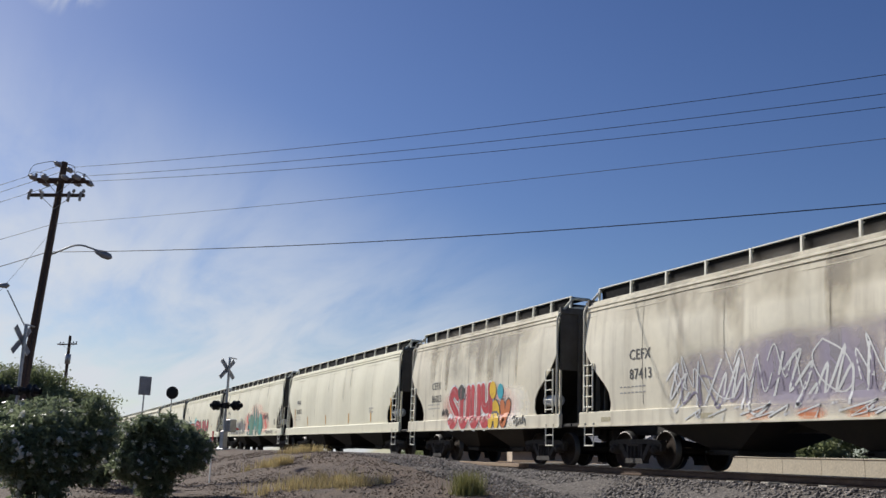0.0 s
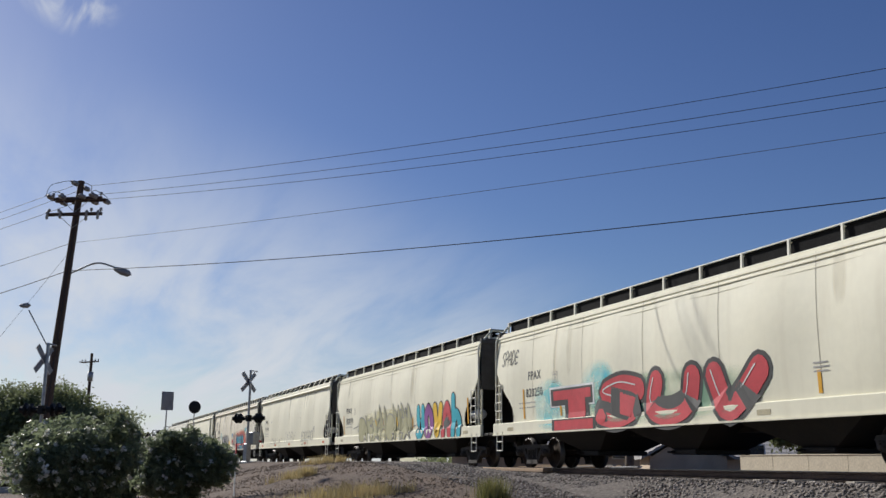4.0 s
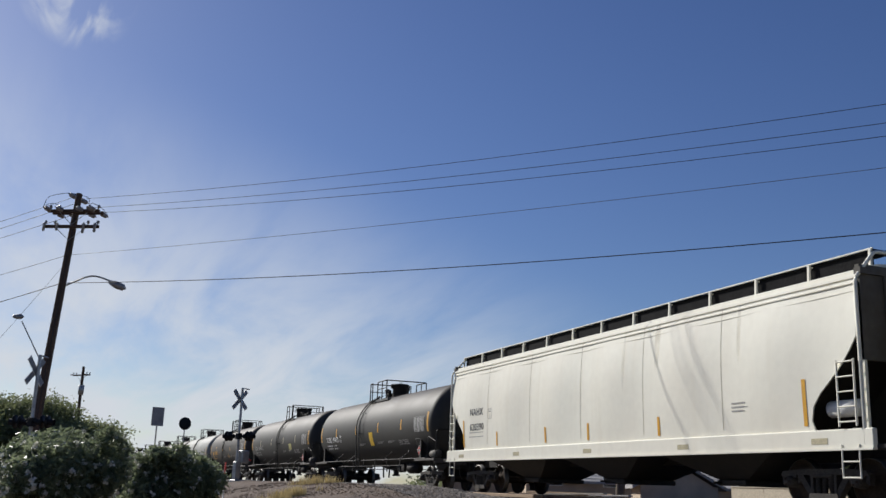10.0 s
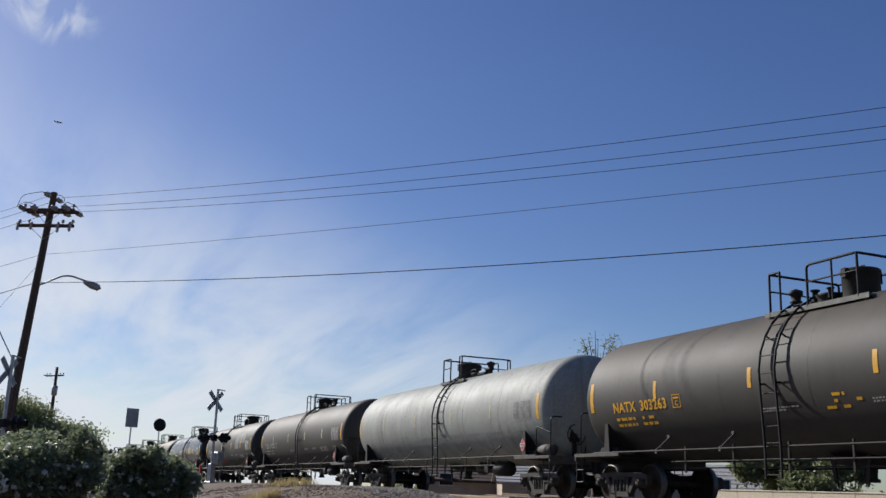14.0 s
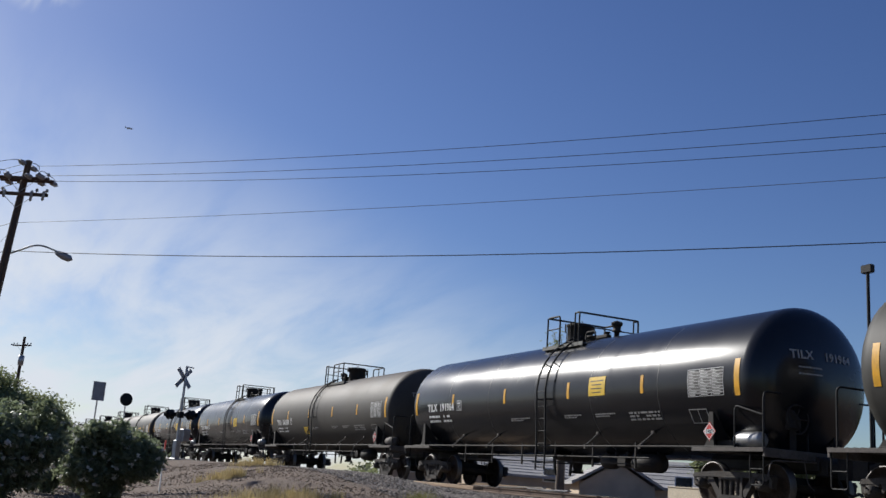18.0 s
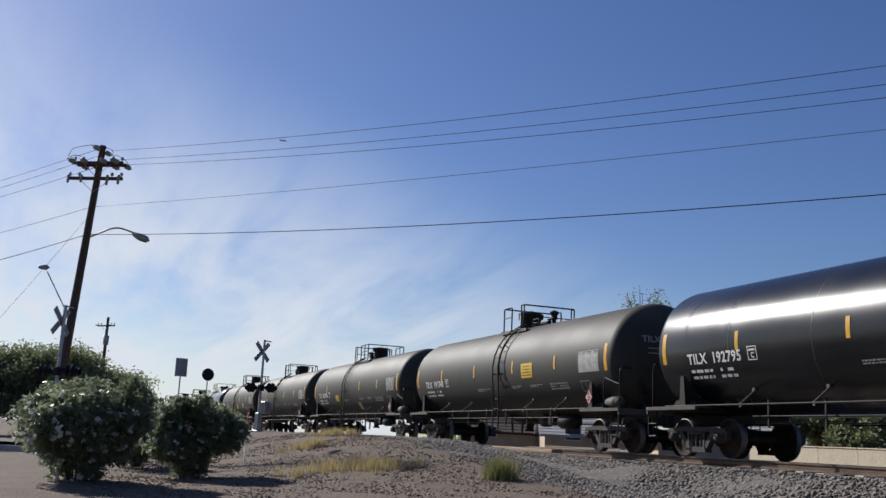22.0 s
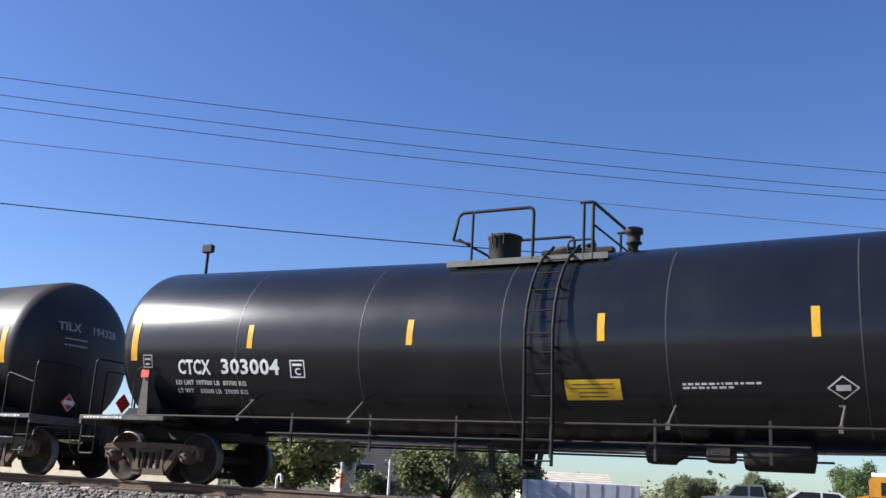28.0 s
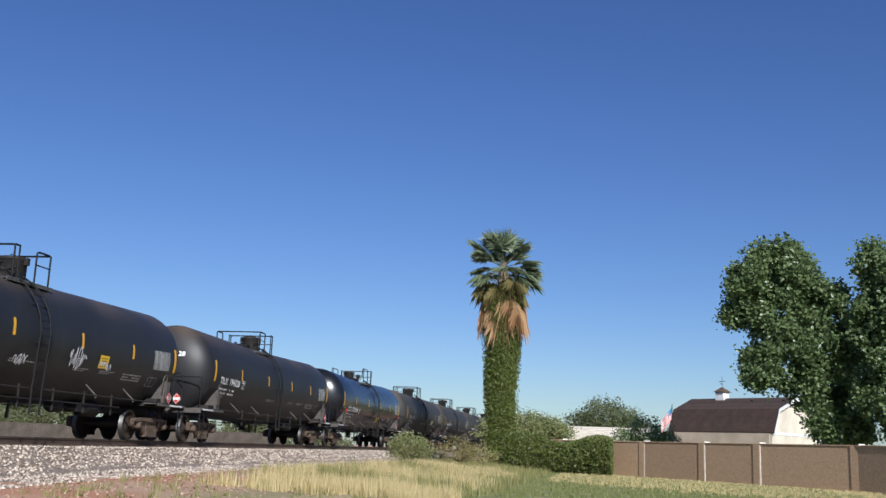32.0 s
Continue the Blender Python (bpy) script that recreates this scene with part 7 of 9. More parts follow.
def island_mat(name, cols, rough=0.9):
    """Stones whose shade changes from one to the next."""
    m = leaf_mat(name, cols[0], cols[1], rough, 0.0)
    return m


MAT["stone_w"] = island_mat("ballast_grey", ((0.058, 0.050, 0.044), (0.34, 0.30, 0.262)))
MAT["stone_e"] = island_mat("ballast_pale", ((0.12, 0.086, 0.063), (0.70, 0.59, 0.475)))
MAT["stone_r"] = island_mat("red_pebble", ((0.16, 0.085, 0.05), (0.50, 0.36, 0.26)))
MAT["stone_d"] = island_mat("dirt_pebble", ((0.09, 0.064, 0.045), (0.30, 0.225, 0.165)))


# ---- plants ----
def leaves(centres, size, rng, aspect=3.0, up=0.3, droop=0.0):
    """Small folded leaves at the given points: two faces each, turned at random."""
    n = len(centres)
    d = rng.normal(size=(n, 3)); d[:, 2] = d[:, 2] * 0.7 + up - droop
    d /= np.linalg.norm(d, axis=1)[:, None]
    q = rng.normal(size=(n, 3))
    s = np.cross(d, q); s /= np.linalg.norm(s, axis=1)[:, None] + 1e-9
    nn = np.cross(d, s)
    L = (size * rng.uniform(0.6, 1.3, n))[:, None]
    w = L / aspect / 2
    c = np.asarray(centres)
    v = np.stack([c - d * L / 2, c + s * w + nn * w * 0.4, c + d * L / 2, c - s * w + nn * w * 0.4], 1).reshape(-1, 3)
    b = 4 * np.arange(n)[:, None]
    f = np.concatenate([b + np.array([[0, 1, 2]]), b + np.array([[0, 2, 3]])], 1).reshape(-1, 3)
    return v, f


def blob_points(rng, n, lobes, shell=0.55):
    """Points in a crown made of several uneven lobes: (x, y, z, rx, ry, rz)."""
    lobes = np.array(lobes, float)
    w = (lobes[:, 3] * lobes[:, 4] * lobes[:, 5]) ** 0.67
    k = rng.choice(len(lobes), n, p=w / w.sum())
    d = rng.normal(size=(n, 3)); d /= np.linalg.norm(d, axis=1)[:, None]
    r = shell + (1 - shell) * rng.random(n) ** 0.6
    lump = 1 + 0.16 * np.sin(d[:, 0] * 7 + k) * np.sin(d[:, 1] * 6 + 2 * k) + 0.14 * np.sin(d[:, 2] * 8 + 3 * k)
    return lobes[k, :3] + d * lobes[k, 3:] * (r * lump)[:, None]


def clumps(rng, pts, per, spread):
    """Gathers leaves in sprays round each point."""
    return (pts[:, None] + rng.normal(size=(len(pts), per, 3)) * spread).reshape(-1, 3)


def limbs(parent, base, top, ends, r0, material="bark", seed=0):
    """Trunk and limbs: a tapered trunk, then bent tapered limbs to each end."""
    rnd = random.Random(seed)
    b, t = Vector(base), Vector(top)
    pts = [b.lerp(t, k / 5) + Vector((rnd.uniform(-1, 1), rnd.uniform(-1, 1), 0)) * r0 * 0.3 * (k > 0) for k in range(6)]
    part("trunk", Geo().tube(pts, r0, 10, True, [r0 * (1.25 - 0.55 * k / 5) for k in range(6)]), material, parent)
    for e in ends:
        e = Vector(e)
        s = pts[rnd.randint(3, 5)]
        mid = s.lerp(e, 0.5) + Vector((rnd.uniform(-0.2, 0.2), rnd.uniform(-0.2, 0.2), rnd.uniform(0, 0.3))) * (e - s).length * 0.4
        q = [s * (1 - u) ** 2 + mid * 2 * u * (1 - u) + e * u * u for u in (0, 0.25, 0.5, 0.75, 1)]
        part("limb", Geo().tube(q, 0.1, 6, True, [r0 * 0.5 * (1 - 0.8 * u) for u in (0, 0.25, 0.5, 0.75, 1)]), material, parent)


def tree(name, label, at, lobes, n_clump, per, leaf, spread, material, r0, seed, aspect=2.0, category="tree", shell=0.5, sub=0, foot=(0, 0)):
    rng = np.random.default_rng(seed)
    big = lobes
    if sub:      # break each large lobe into smaller bunches with gaps between them
        lobes = []
        for q in big:
            for _ in range(sub):
                d = rng.normal(size=3); d /= np.linalg.norm(d)
                s = rng.uniform(0.22, 0.46)
                lobes.append((*(np.array(q[:3]) + d * np.array(q[3:]) * 0.76), q[3] * s, q[4] * s, q[5] * s))
    ob = thing(name, label, category, at=pose(*at))
    lob = np.array(lobes)
    zl = max(0.15 * lob[:, 2].max(), lob[:, 2].min() - lob[:, 5].max() * 0.9)
    cx, cy = lob[:, 0].mean(), lob[:, 1].mean()
    limbs(ob, (*foot, -0.2), (cx * 0.4 + foot[0] * 0.7, cy * 0.4 + foot[1] * 0.7, max(zl, 0.3) if foot == (0, 0) else 6.5), [tuple(l[:3]) for l in big], r0, seed=seed)
    pts = clumps(rng, blob_points(rng, n_clump, lobes, shell), per, spread)
    pts = pts[pts[:, 2] > 0.08]
    v, f = leaves(pts, leaf, rng, aspect)
    raw_mesh("crown", v, f, MAT[material], parent=ob)
    return ob


def oleander(at, w, h, seed, label, flowers=90):
    rng = np.random.default_rng(seed)
    ob = thing("oleander_bush", label, "bush", "oleander bushes", at=pose(*at))
    rnd = random.Random(seed)
    for k in range(9):
        a = rnd.uniform(0, 6.28)
        e = Vector((math.cos(a) * w * 0.32 * rnd.random(), math.sin(a) * w * 0.32 * rnd.random(), h * rnd.uniform(0.5, 0.8)))
        part("stem", Geo().tube([Vector((math.cos(a) * 0.1, math.sin(a) * 0.1, -0.1)), e * 0.5 + Vector((0, 0, 0.1)), e], 0.02, 5, True, [0.028, 0.02, 0.01]), "bark", ob)
    lob = [(0, 0, h * 0.62, w * 0.42, w * 0.42, h * 0.34)] + [(rnd.uniform(-0.3, 0.3) * w, rnd.uniform(-0.3, 0.3) * w, h * rnd.uniform(0.38, 0.74), w * 0.24, w * 0.24, h * 0.22) for _ in range(8)] + [(0, 0, h * 0.25, w * 0.22, w * 0.22, h * 0.26)] + [(rnd.uniform(-0.42, 0.42) * w, rnd.uniform(-0.42, 0.42) * w, h * rnd.uniform(0.62, 0.92), w * 0.12, w * 0.12, h * 0.14) for _ in range(12)]
    pts = clumps(rng, blob_points(rng, 5200, lob, 0.45), 8, 0.045)
    v, f = leaves(pts, 0.15, rng, 3.4, 0.4)
    raw_mesh("foliage", v, f, MAT["ole"], parent=ob)
    fp = clumps(rng, blob_points(rng, flowers * 4, lob, 0.94), 6, 0.03)
    v, f = leaves(fp, 0.10, rng, 1.2, 0.2)
    raw_mesh("blossoms", v, f, MAT["flower"], parent=ob, label="white blossoms")
    return ob


def tuft(rng, pts, h, width=0.012, blades=14, lean=0.35):
    """Grass blades standing from points on the ground."""
    n = len(pts) * blades
    p = np.repeat(pts, blades, 0) + np.c_[rng.normal(size=(n, 2)) * h * 0.22, np.zeros(n)]
    a = rng.uniform(0, 6.28, n)
    L = h * rng.uniform(0.5, 1.2, n)
    tip = p + np.c_[np.cos(a) * L * lean * rng.random(n), np.sin(a) * L * lean * rng.random(n), L]
    b = a + 1.57
    s = np.c_[np.cos(b), np.sin(b), np.zeros(n)] * width
    v = np.stack([p - s, p + s, tip], 1).reshape(-1, 3)
    return v, np.arange(3 * n).reshape(-1, 3)


def on_ground(xy):
    return np.array([(x, y, ground_z(x, y) - 0.02) for x, y in xy])


def palm(at, h, seed):
    """A fan palm: trunk under a coat of vine, green fans above, a skirt of dead fronds below."""
    rng, rnd = np.random.default_rng(seed), random.Random(seed)
    ob = thing("fan_palm", "tall fan palm with a vine covered trunk and a dry skirt", "palm tree", at=pose(*at))
    ht = h - 2.6
    part("trunk", Geo().tube([(0, 0, -0.3), (0.08, 0, ht * 0.5), (0, 0.05, ht), (0, 0.05, ht + 0.8)], 0.4, 12, True, [0.5, 0.38, 0.34, 0.2]), "bark", ob)
    # vine
    n = 24000
    z = rng.random(n) ** 0.9 * (ht - 0.9)
    a = rng.uniform(0, 6.28, n)
    r = (0.64 + 0.60 * (z / ht) + 0.07 * np.sin(a * 3 + z * 0.6) + 0.05 * np.sin(z * 1.3 + a)) * (1 - 0.25 * rng.random(n) ** 2) + rng.normal(size=n) * 0.06
    pts = np.c_[r * np.cos(a), r * np.sin(a), z]
    v, f = leaves(clumps(rng, pts, 4, 0.06), 0.11, rng, 2.0, -0.9)
    raw_mesh("vine", v, f, MAT["vine"], parent=ob, label="dense green vine")
    n = 2200
    z = ht * (0.25 + 0.75 * rng.random(n)); a = rng.uniform(0, 6.28, n)
    r = 0.70 + 0.60 * z / ht + rng.random(n) * 0.22
    v, f = leaves(np.c_[r * np.cos(a), r * np.sin(a), z - 0.2], 0.2, rng, 3.0, -1.2)
    raw_mesh("vine", v, f, MAT["vine"], parent=ob)

    def fan(direction, length, size, fold, droop):
        """One frond: a stalk and a pleated fan whose tips hang."""
        d = Vector(direction).normalized()
        base = Vector((0, 0.05, ht + 0.45)) + d * 0.15
        hub = base + d * length + Vector((0, 0, -droop * length * 0.35))
        g = Geo().tube([base, base.lerp(hub, 0.5) + Vector((0, 0, 0.06)), hub], 0.02, 4, True, [0.03, 0.022, 0.014])
        out = (hub - base).normalized()
        side = out.cross(Vector((0, 0, 1)))
        side = side.normalized() if side.length > 0.05 else Vector((1, 0, 0))
        nrm = side.cross(out)
        k = 23
        for i in range(k):
            t = (i - (k - 1) / 2) / ((k - 1) / 2)
            an = t * 2.0
            w = out * math.cos(an) + side * math.sin(an)
            ln = size * (0.72 + 0.28 * math.cos(an)) * rnd.uniform(0.88, 1.1)
            m1 = hub + w * ln * 0.5 + nrm * fold * 0.06
            tip = hub + w * ln + Vector((0, 0, -ln * (0.05 + droop * 0.7) * rnd.uniform(0.5, 1.5)))
            pw = (side * math.cos(an) - out * math.sin(an)) * 0.034
            g.add([hub, m1 + pw, tip, m1 - pw + nrm * 0.02], [(0, 1, 2), (0, 2, 3)])
        return g
    for k in range(46):
        el = radians(rnd.uniform(-28, 60) if k % 3 else rnd.uniform(35, 85))
        az = k * 2.39996
        g = fan((math.cos(az) * math.cos(el), math.sin(az) * math.cos(el), math.sin(el)), rnd.uniform(1.0, 1.6), rnd.uniform(1.1, 1.45), 1, 0.04 if el > 0.4 else 0.18)
        part("frond", g, "frond", ob)
    for k in range(12):
        az, el = k * 2.39996 + 1, radians(rnd.uniform(-55, -25))
        part("frond", fan((math.cos(az) * math.cos(el), math.sin(az) * math.cos(el), math.sin(el)), rnd.uniform(1.1, 1.6), rnd.uniform(1.0, 1.3), 1, 0.6), "frond_tan", ob)
    for k in range(30):
        az, el = k * 2.39996 + 0.4, radians(rnd.uniform(-84, -52))
        part("dead_frond", fan((math.cos(az) * math.cos(el), math.sin(az) * math.cos(el), math.sin(el)), rnd.uniform(1.2, 2.4), rnd.uniform(0.9, 1.3), 1, 1.0), "frond_dead", ob, "dry brown hanging frond")
    return ob


# ---- poles, wires and signs ----
def polar(az, d):
    """Plan place from an angle anticlockwise of +y and a distance from the eye."""
    return -d * math.sin(radians(az)), d * math.cos(radians(az))


def g_insulator():
    return Geo().lathe([(0, 0.02), (0.06, 0.02), (0.07, 0.06), (0.10, 0.065), (0.11, 0.035), (0.14, 0.06), (0.17, 0.05), (0.19, 0.0)], "z", (0, 0, 0), 8)


def utility_pole(name, x, y, z0, h, heading, arms, lean=0.0, gear=False, lamp=False, tank=False, label="tall dark wooden utility pole with crossarms and insulators"):
    ob = thing(name, label, "utility pole", "utility poles", at=pose(x, y, z0, -lean, 0, 0))
    part("shaft", Geo().tube([(0, 0, -0.5), (0, 0, h * 0.5), (0, 0, h)], 0.15, 12, True, [0.19, 0.155, 0.12]), "wood_pole", ob)
    turn = pose(0, 0, 0, 0, 0, heading)
    for k, (dz, half) in enumerate(arms):
        arm = part("crossarm", Geo().box(-half, half, -0.19, -0.08, -0.06, 0.06, 0.01), "wood_pole", ob, "", pose(0, 0, h - dz) @ turn)
        part("brace", Geo().tube([(-half * 0.55, -0.13, -0.05), (0, -0.13, -0.55)], 0.012, 4).tube([(half * 0.55, -0.13, -0.05), (0, -0.13, -0.55)], 0.012, 4), "galv", arm)
        for q in ((-0.95, -0.6, 0.6, 0.95) if half > 0.9 else (-0.9, 0.9)):
            part("insulator", once("insulator", g_insulator, "porcelain"), "porcelain", arm, "", pose(q * half, -0.13, 0.06))
        if k == 0:
            for s in (-1, 1):
                part("strain_insulator", Geo().lathe([(0, 0.03), (0.05, 0.07), (0.1, 0.03), (0.15, 0.07), (0.2, 0.03), (0.25, 0.07), (0.32, 0.02)], "y", (s * half * 0.8, -0.6, 0.0), 8), "porcelain", arm)
    if gear:
        bell = lambda s: [(0, 0.02), (s * 0.05, 0.03), (s * 0.08, 0.10), (s * 0.16, 0.10), (s * 0.19, 0.03), (s * 0.24, 0.10), (s * 0.32, 0.09), (s * 0.36, 0.03), (s * 0.48, 0.015)]
        head = part("dead_end_arm", Geo().box(-1.15, 1.15, 0.08, 0.19, -0.06, 0.06, 0.01), "wood_pole", ob, "", pose(0, 0, h - arms[0][0]) @ turn)
        for q in (-1.0, -0.45, 0.45, 1.0):
            for s in (-1, 1):
                part("strain_insulator", Geo().lathe(bell(s), "y", (q, 0.2 * s, 0.0), 10), "porcelain", head)
            if abs(q) > 0.9:
                part("jumper", Geo().tube(bend([(q, -0.66, 0), (q * 0.95, -0.4, 0.25), (q * 0.85, 0.0, 0.3), (q * 0.95, 0.4, 0.22), (q, 0.66, 0)], 0.25), 0.012, 5), "wire", head)
        for s in (-1, 1):
            part("strain_insulator", Geo().lathe(bell(s), "y", (0.0, 0.16 * s, 0.55), 10), "porcelain", head)
        part("jumper", Geo().tube(bend([(-1.0, -0.66, 0.0), (-0.95, -0.6, 0.45), (-0.3, -0.2, 0.75), (0.2, 0.4, 0.72), (0.0, 0.66, 0.55)], 0.3), 0.012, 5), "wire", head)
        for q, w in ((0.55, 0.3), (0.98, 0.26), (-0.95, 0.22), (-0.45, 0.2)):
            part("cutout", Geo().lathe([(-w, 0.03), (-w + 0.04, 0.055), (-0.02, 0.05), (0.06, 0.07), (0.12, 0.02)], "z", (q * 1.2, -0.26, -arms[1][0] + arms[0][0]), 8), "porcelain", head)
        part("ground_wire", Geo().tube([(0.17, 0.0, 0.2), (0.16, 0, h * 0.5), (0.14, 0.0, h - 0.9)], 0.012, 4), "wire", ob)
    if tank:
        part("transformer", Geo().lathe([(h - 2.6, 0.0), (h - 2.6, 0.24), (h - 1.75, 0.26), (h - 1.7, 0.0)], "z", (0.42, 0, 0), 14), "galv", ob, "grey can transformer")
    if lamp:
        part("lamp_arm", Geo().tube(bend([(0, 0, h - 3.75), (0.35, 1.0, h - 3.15), (0.55, 1.75, h - 3.35)], 0.7, 6), 0.035, 6), "galv", ob)
        part("lamp_head", Geo().lathe([(0, 0.03), (0.08, 0.09), (0.35, 0.15), (0.6, 0.13), (0.72, 0.0)], "y", (0, 0, 0), 12), "alu", ob, "cobra-head street lamp", pose(0.5, 1.62, h - 3.36, -16, 0, -10))
        part("bare_lamp_arm", Geo().tube([(0, -0.1, 5.0), (0, -1.15, 6.6)], 0.025, 6), "galv", ob)
        part("bare_lamp_head", Geo().lathe([(0, 0.02), (0.06, 0.07), (0.3, 0.11), (0.42, 0.0)], "y", (0, 0, 0), 10), "alu", ob, "", pose(0, -1.5, 6.72, 8, 0, 0))
    return ob


def span_wire(name, a, b, sag, r, material, group="overhead wires", label="dark overhead wire sagging between poles"):
    a, b = Vector(a), Vector(b)
    pts = [a.lerp(b, k / 40) - Vector((0, 0, sag * 4 * (k / 40) * (1 - k / 40))) for k in range(41)]
    o = Vector(a)
    ob = solid(name, Geo().tube([p - o for p in pts], r, 5), material, label, "overhead wire", group, at=pose(*a))
    return ob


def crossing_mast(x, y, z0, h, turn, label, gate=False, cross_z=None, swing=0):
    ob = thing("crossing_signal", label, "crossing signal", "railway crossing signals", at=pose(x, y, z0, 0, 0, turn))
    part("mast", Geo().tube([(0, 0, -0.4), (0, 0, h)], 0.06, 10), "galv", ob)
    part("base", Geo().box(-0.22, 0.22, -0.22, 0.22, -0.2, 0.12, 0.03).box(-0.15, 0.15, -0.12, 0.12, 0.12, 0.95, 0.03), "galv", ob)
    cz = cross_z or h - 0.55
    for a in (45, -45):
        blade = part("crossbuck_blade", Geo().box(-0.61, 0.61, -0.012, 0.012, -0.11, 0.11), "white", ob, "white crossbuck blade", pose(0, -0.10 - 0.03 * (a > 0), cz, 0, a, 0))
        part("blade_back", Geo().box(-0.6, 0.6, 0.014, 0.017, -0.10, 0.10), "alu", blade)
    part("top_bracket", Geo().tube([(-0.45, 0, h - 0.02), (0.05, 0, h)], 0.03, 6), "galv", ob)
    arm = part("signal_arm", Geo().tube([(-0.85, 0, cz - 1.75), (0.85, 0, cz - 1.75)], 0.035, 6), "black_tube", ob, "", pose(0, 0, 0, 0, 0, swing))
    for s in (-1, 1):
        for q in (-1, 1):
            lamp = part("flasher", Geo().lathe([(-0.02, 0.23), (0.0, 0.24), (0.012, 0.0)], "y", (0, q * 0.10, 0), 20).lathe([(0.0, 0.10), (q * 0.2, 0.11)], "y", (0, q * 0.11, 0), 14), "black_tube", arm, "black flasher disc with hood", pose(s * 0.62, 0, cz - 1.75, 0, 0, -swing * 0.9))
    part("signal_box", Geo().box(-0.14, 0.14, -0.1, 0.1, cz - 1.9, cz - 1.6, 0.02), "black_tube", ob)
    if gate:
        part("gate_motor", Geo().box(-0.55, -0.1, -0.25, 0.25, 0.9, 1.5, 0.04), "galv", ob, "grey gate mechanism")
        part("gate_arm", Geo().tube([(-0.3, 0, 1.2), (-0.9, 0, 1.05)], 0.05, 6), "red", ob)
    return ob


build_ground()
build_line()

PA = (*polar(90.15, 39.6), 0.3)
PB = (*polar(-12.35, 36.5), 0.9)
utility_pole("utility_pole", PA[0], PA[1] - 0.42, 0.3, 11.85, 52, [(0.75, 1.15), (1.38, 1.25)], lean=3.3, gear=True, lamp=True)
utility_pole("utility_pole", *PB[:2], 0.9, 11.2, 52, [(0.75, 1.15), (1.5, 1.15)])
utility_pole("utility_pole", *polar(88.45, 96), 0.9, 10.2, 40, [(0.8, 1.1)], tank=True, label="distant wooden utility pole with a can transformer")
span_wire("overhead_wire", (PA[0], PA[1] + 0.55, 11.97), (PB[0], PB[1], 11.33), 1.02, 0.009, "wire")
span_wire("overhead_wire", (PA[0] + 0.5, PA[1] + 0.8, 11.51), (PB[0] + 0.4, PB[1], 10.69), 1.01, 0.009, "wire")
span_wire("overhead_wire", (PA[0] + 0.6, PA[1] + 0.9, 11.29), (PB[0] - 0.4, PB[1], 10.64), 1.11, 0.009, "wire")
span_wire("overhead_wire", (PA[0], PA[1] + 0.1, 9.64), (PB[0], PB[1], 9.43), 0.53, 0.008, "wire_pale", label="thin pale neutral wire between poles")
span_wire("overhead_wire", (PA[0], PA[1] + 0.1, 8.55), (PB[0], PB[1], 8.55), 1.09, 0.014, "wire", label="thick black cable slung between poles")
NEXT = (-82.0, -27.0)
for dz, z2, s, r in ((11.98, 12.1, 0.9, 0.010), (11.69, 11.5, 0.9, 0.010), (11.24, 11.6, 1.0, 0.010), (9.64, 9.33, 0.9, 0.010), (8.57, 8.2, 1.2, 0.016)):
    span_wire("overhead_wire", (PA[0], PA[1] + 0.1, dz), (*NEXT, z2), s, r, "wire")
utility_pole("utility_pole", *NEXT, 0.5, 12.0, 60, [(0.75, 1.15)])
span_wire("guy_wire", (PA[0], PA[1], 9.2), (-44.5, -6.5, 0.4), 0.15, 0.006, "wire_pale", "guy wires", "thin pale guy wire down from the pole")

crossing_mast(*polar(79.8, 49.0), 1.35, 4.45, -57, "galvanised crossing signal mast with crossbuck and black flashers", True, swing=97)
crossing_mast(*polar(90.72, 37.0), 0.35, 5.1, -35, "crossing signal mast with a grey crossbuck beside the road", cross_z=4.55, swing=80)


def road_sign(az, d, z0, top, form, label):
    x, y = polar(az, d)
    ob = thing("road_sign", label, "road sign", at=pose(x, y, z0, 0, 0, az - 90 + 90 + 20))
    part("post", Geo().box(-0.025, 0.025, -0.025, 0.025, -0.3, top - z0), "galv", ob)
    if form == "disc":
        part("panel", Geo().lathe([(-0.03, 0.0), (-0.03, 0.36), (-0.024, 0.37), (-0.02, 0.0)], "y", (0, 0, top - z0 - 0.2), 28), "black_tube", ob, "round sign seen from its dark back")
    else:
        part("panel", Geo().box(-0.27, 0.27, -0.04, -0.03, top - z0 - 0.8, top - z0, 0.0), "alu", ob, "grey metal back of the sign panel")
    return ob


road_sign(84.3, 45.0, 1.0, 4.42, "panel", "grey back of a rectangular road sign on its post")
road_sign(82.8, 60.0, 1.1, 4.75, "disc", "dark back of a round advance sign on its post")
mk = thing("track_marker", "white marker post with a red top beside the line", "marker post", at=pose(*polar(80.4, 28.5), 0.72))
part("post", Geo().box(-0.05, 0.05, -0.012, 0.012, -0.2, 0.78), "white", mk)
part("red_top", Geo().box(-0.052, 0.052, -0.014, 0.014, 0.78, 1.2), "red", mk, "red reflective top")

oleander((*polar(83.3, 24.6), 0.26), 2.25, 1.78, 3, "low oleander bush with white blossoms in the gravel", 70)
oleander((*polar(89.2, 21.8), 0.14), 2.75, 2.15, 4, "tall oleander bush with many white blossoms", 110)
oleander((*polar(86.2, 29.0), 0.40), 2.0, 1.6, 5, "dark oleander bush between two larger ones", 20)
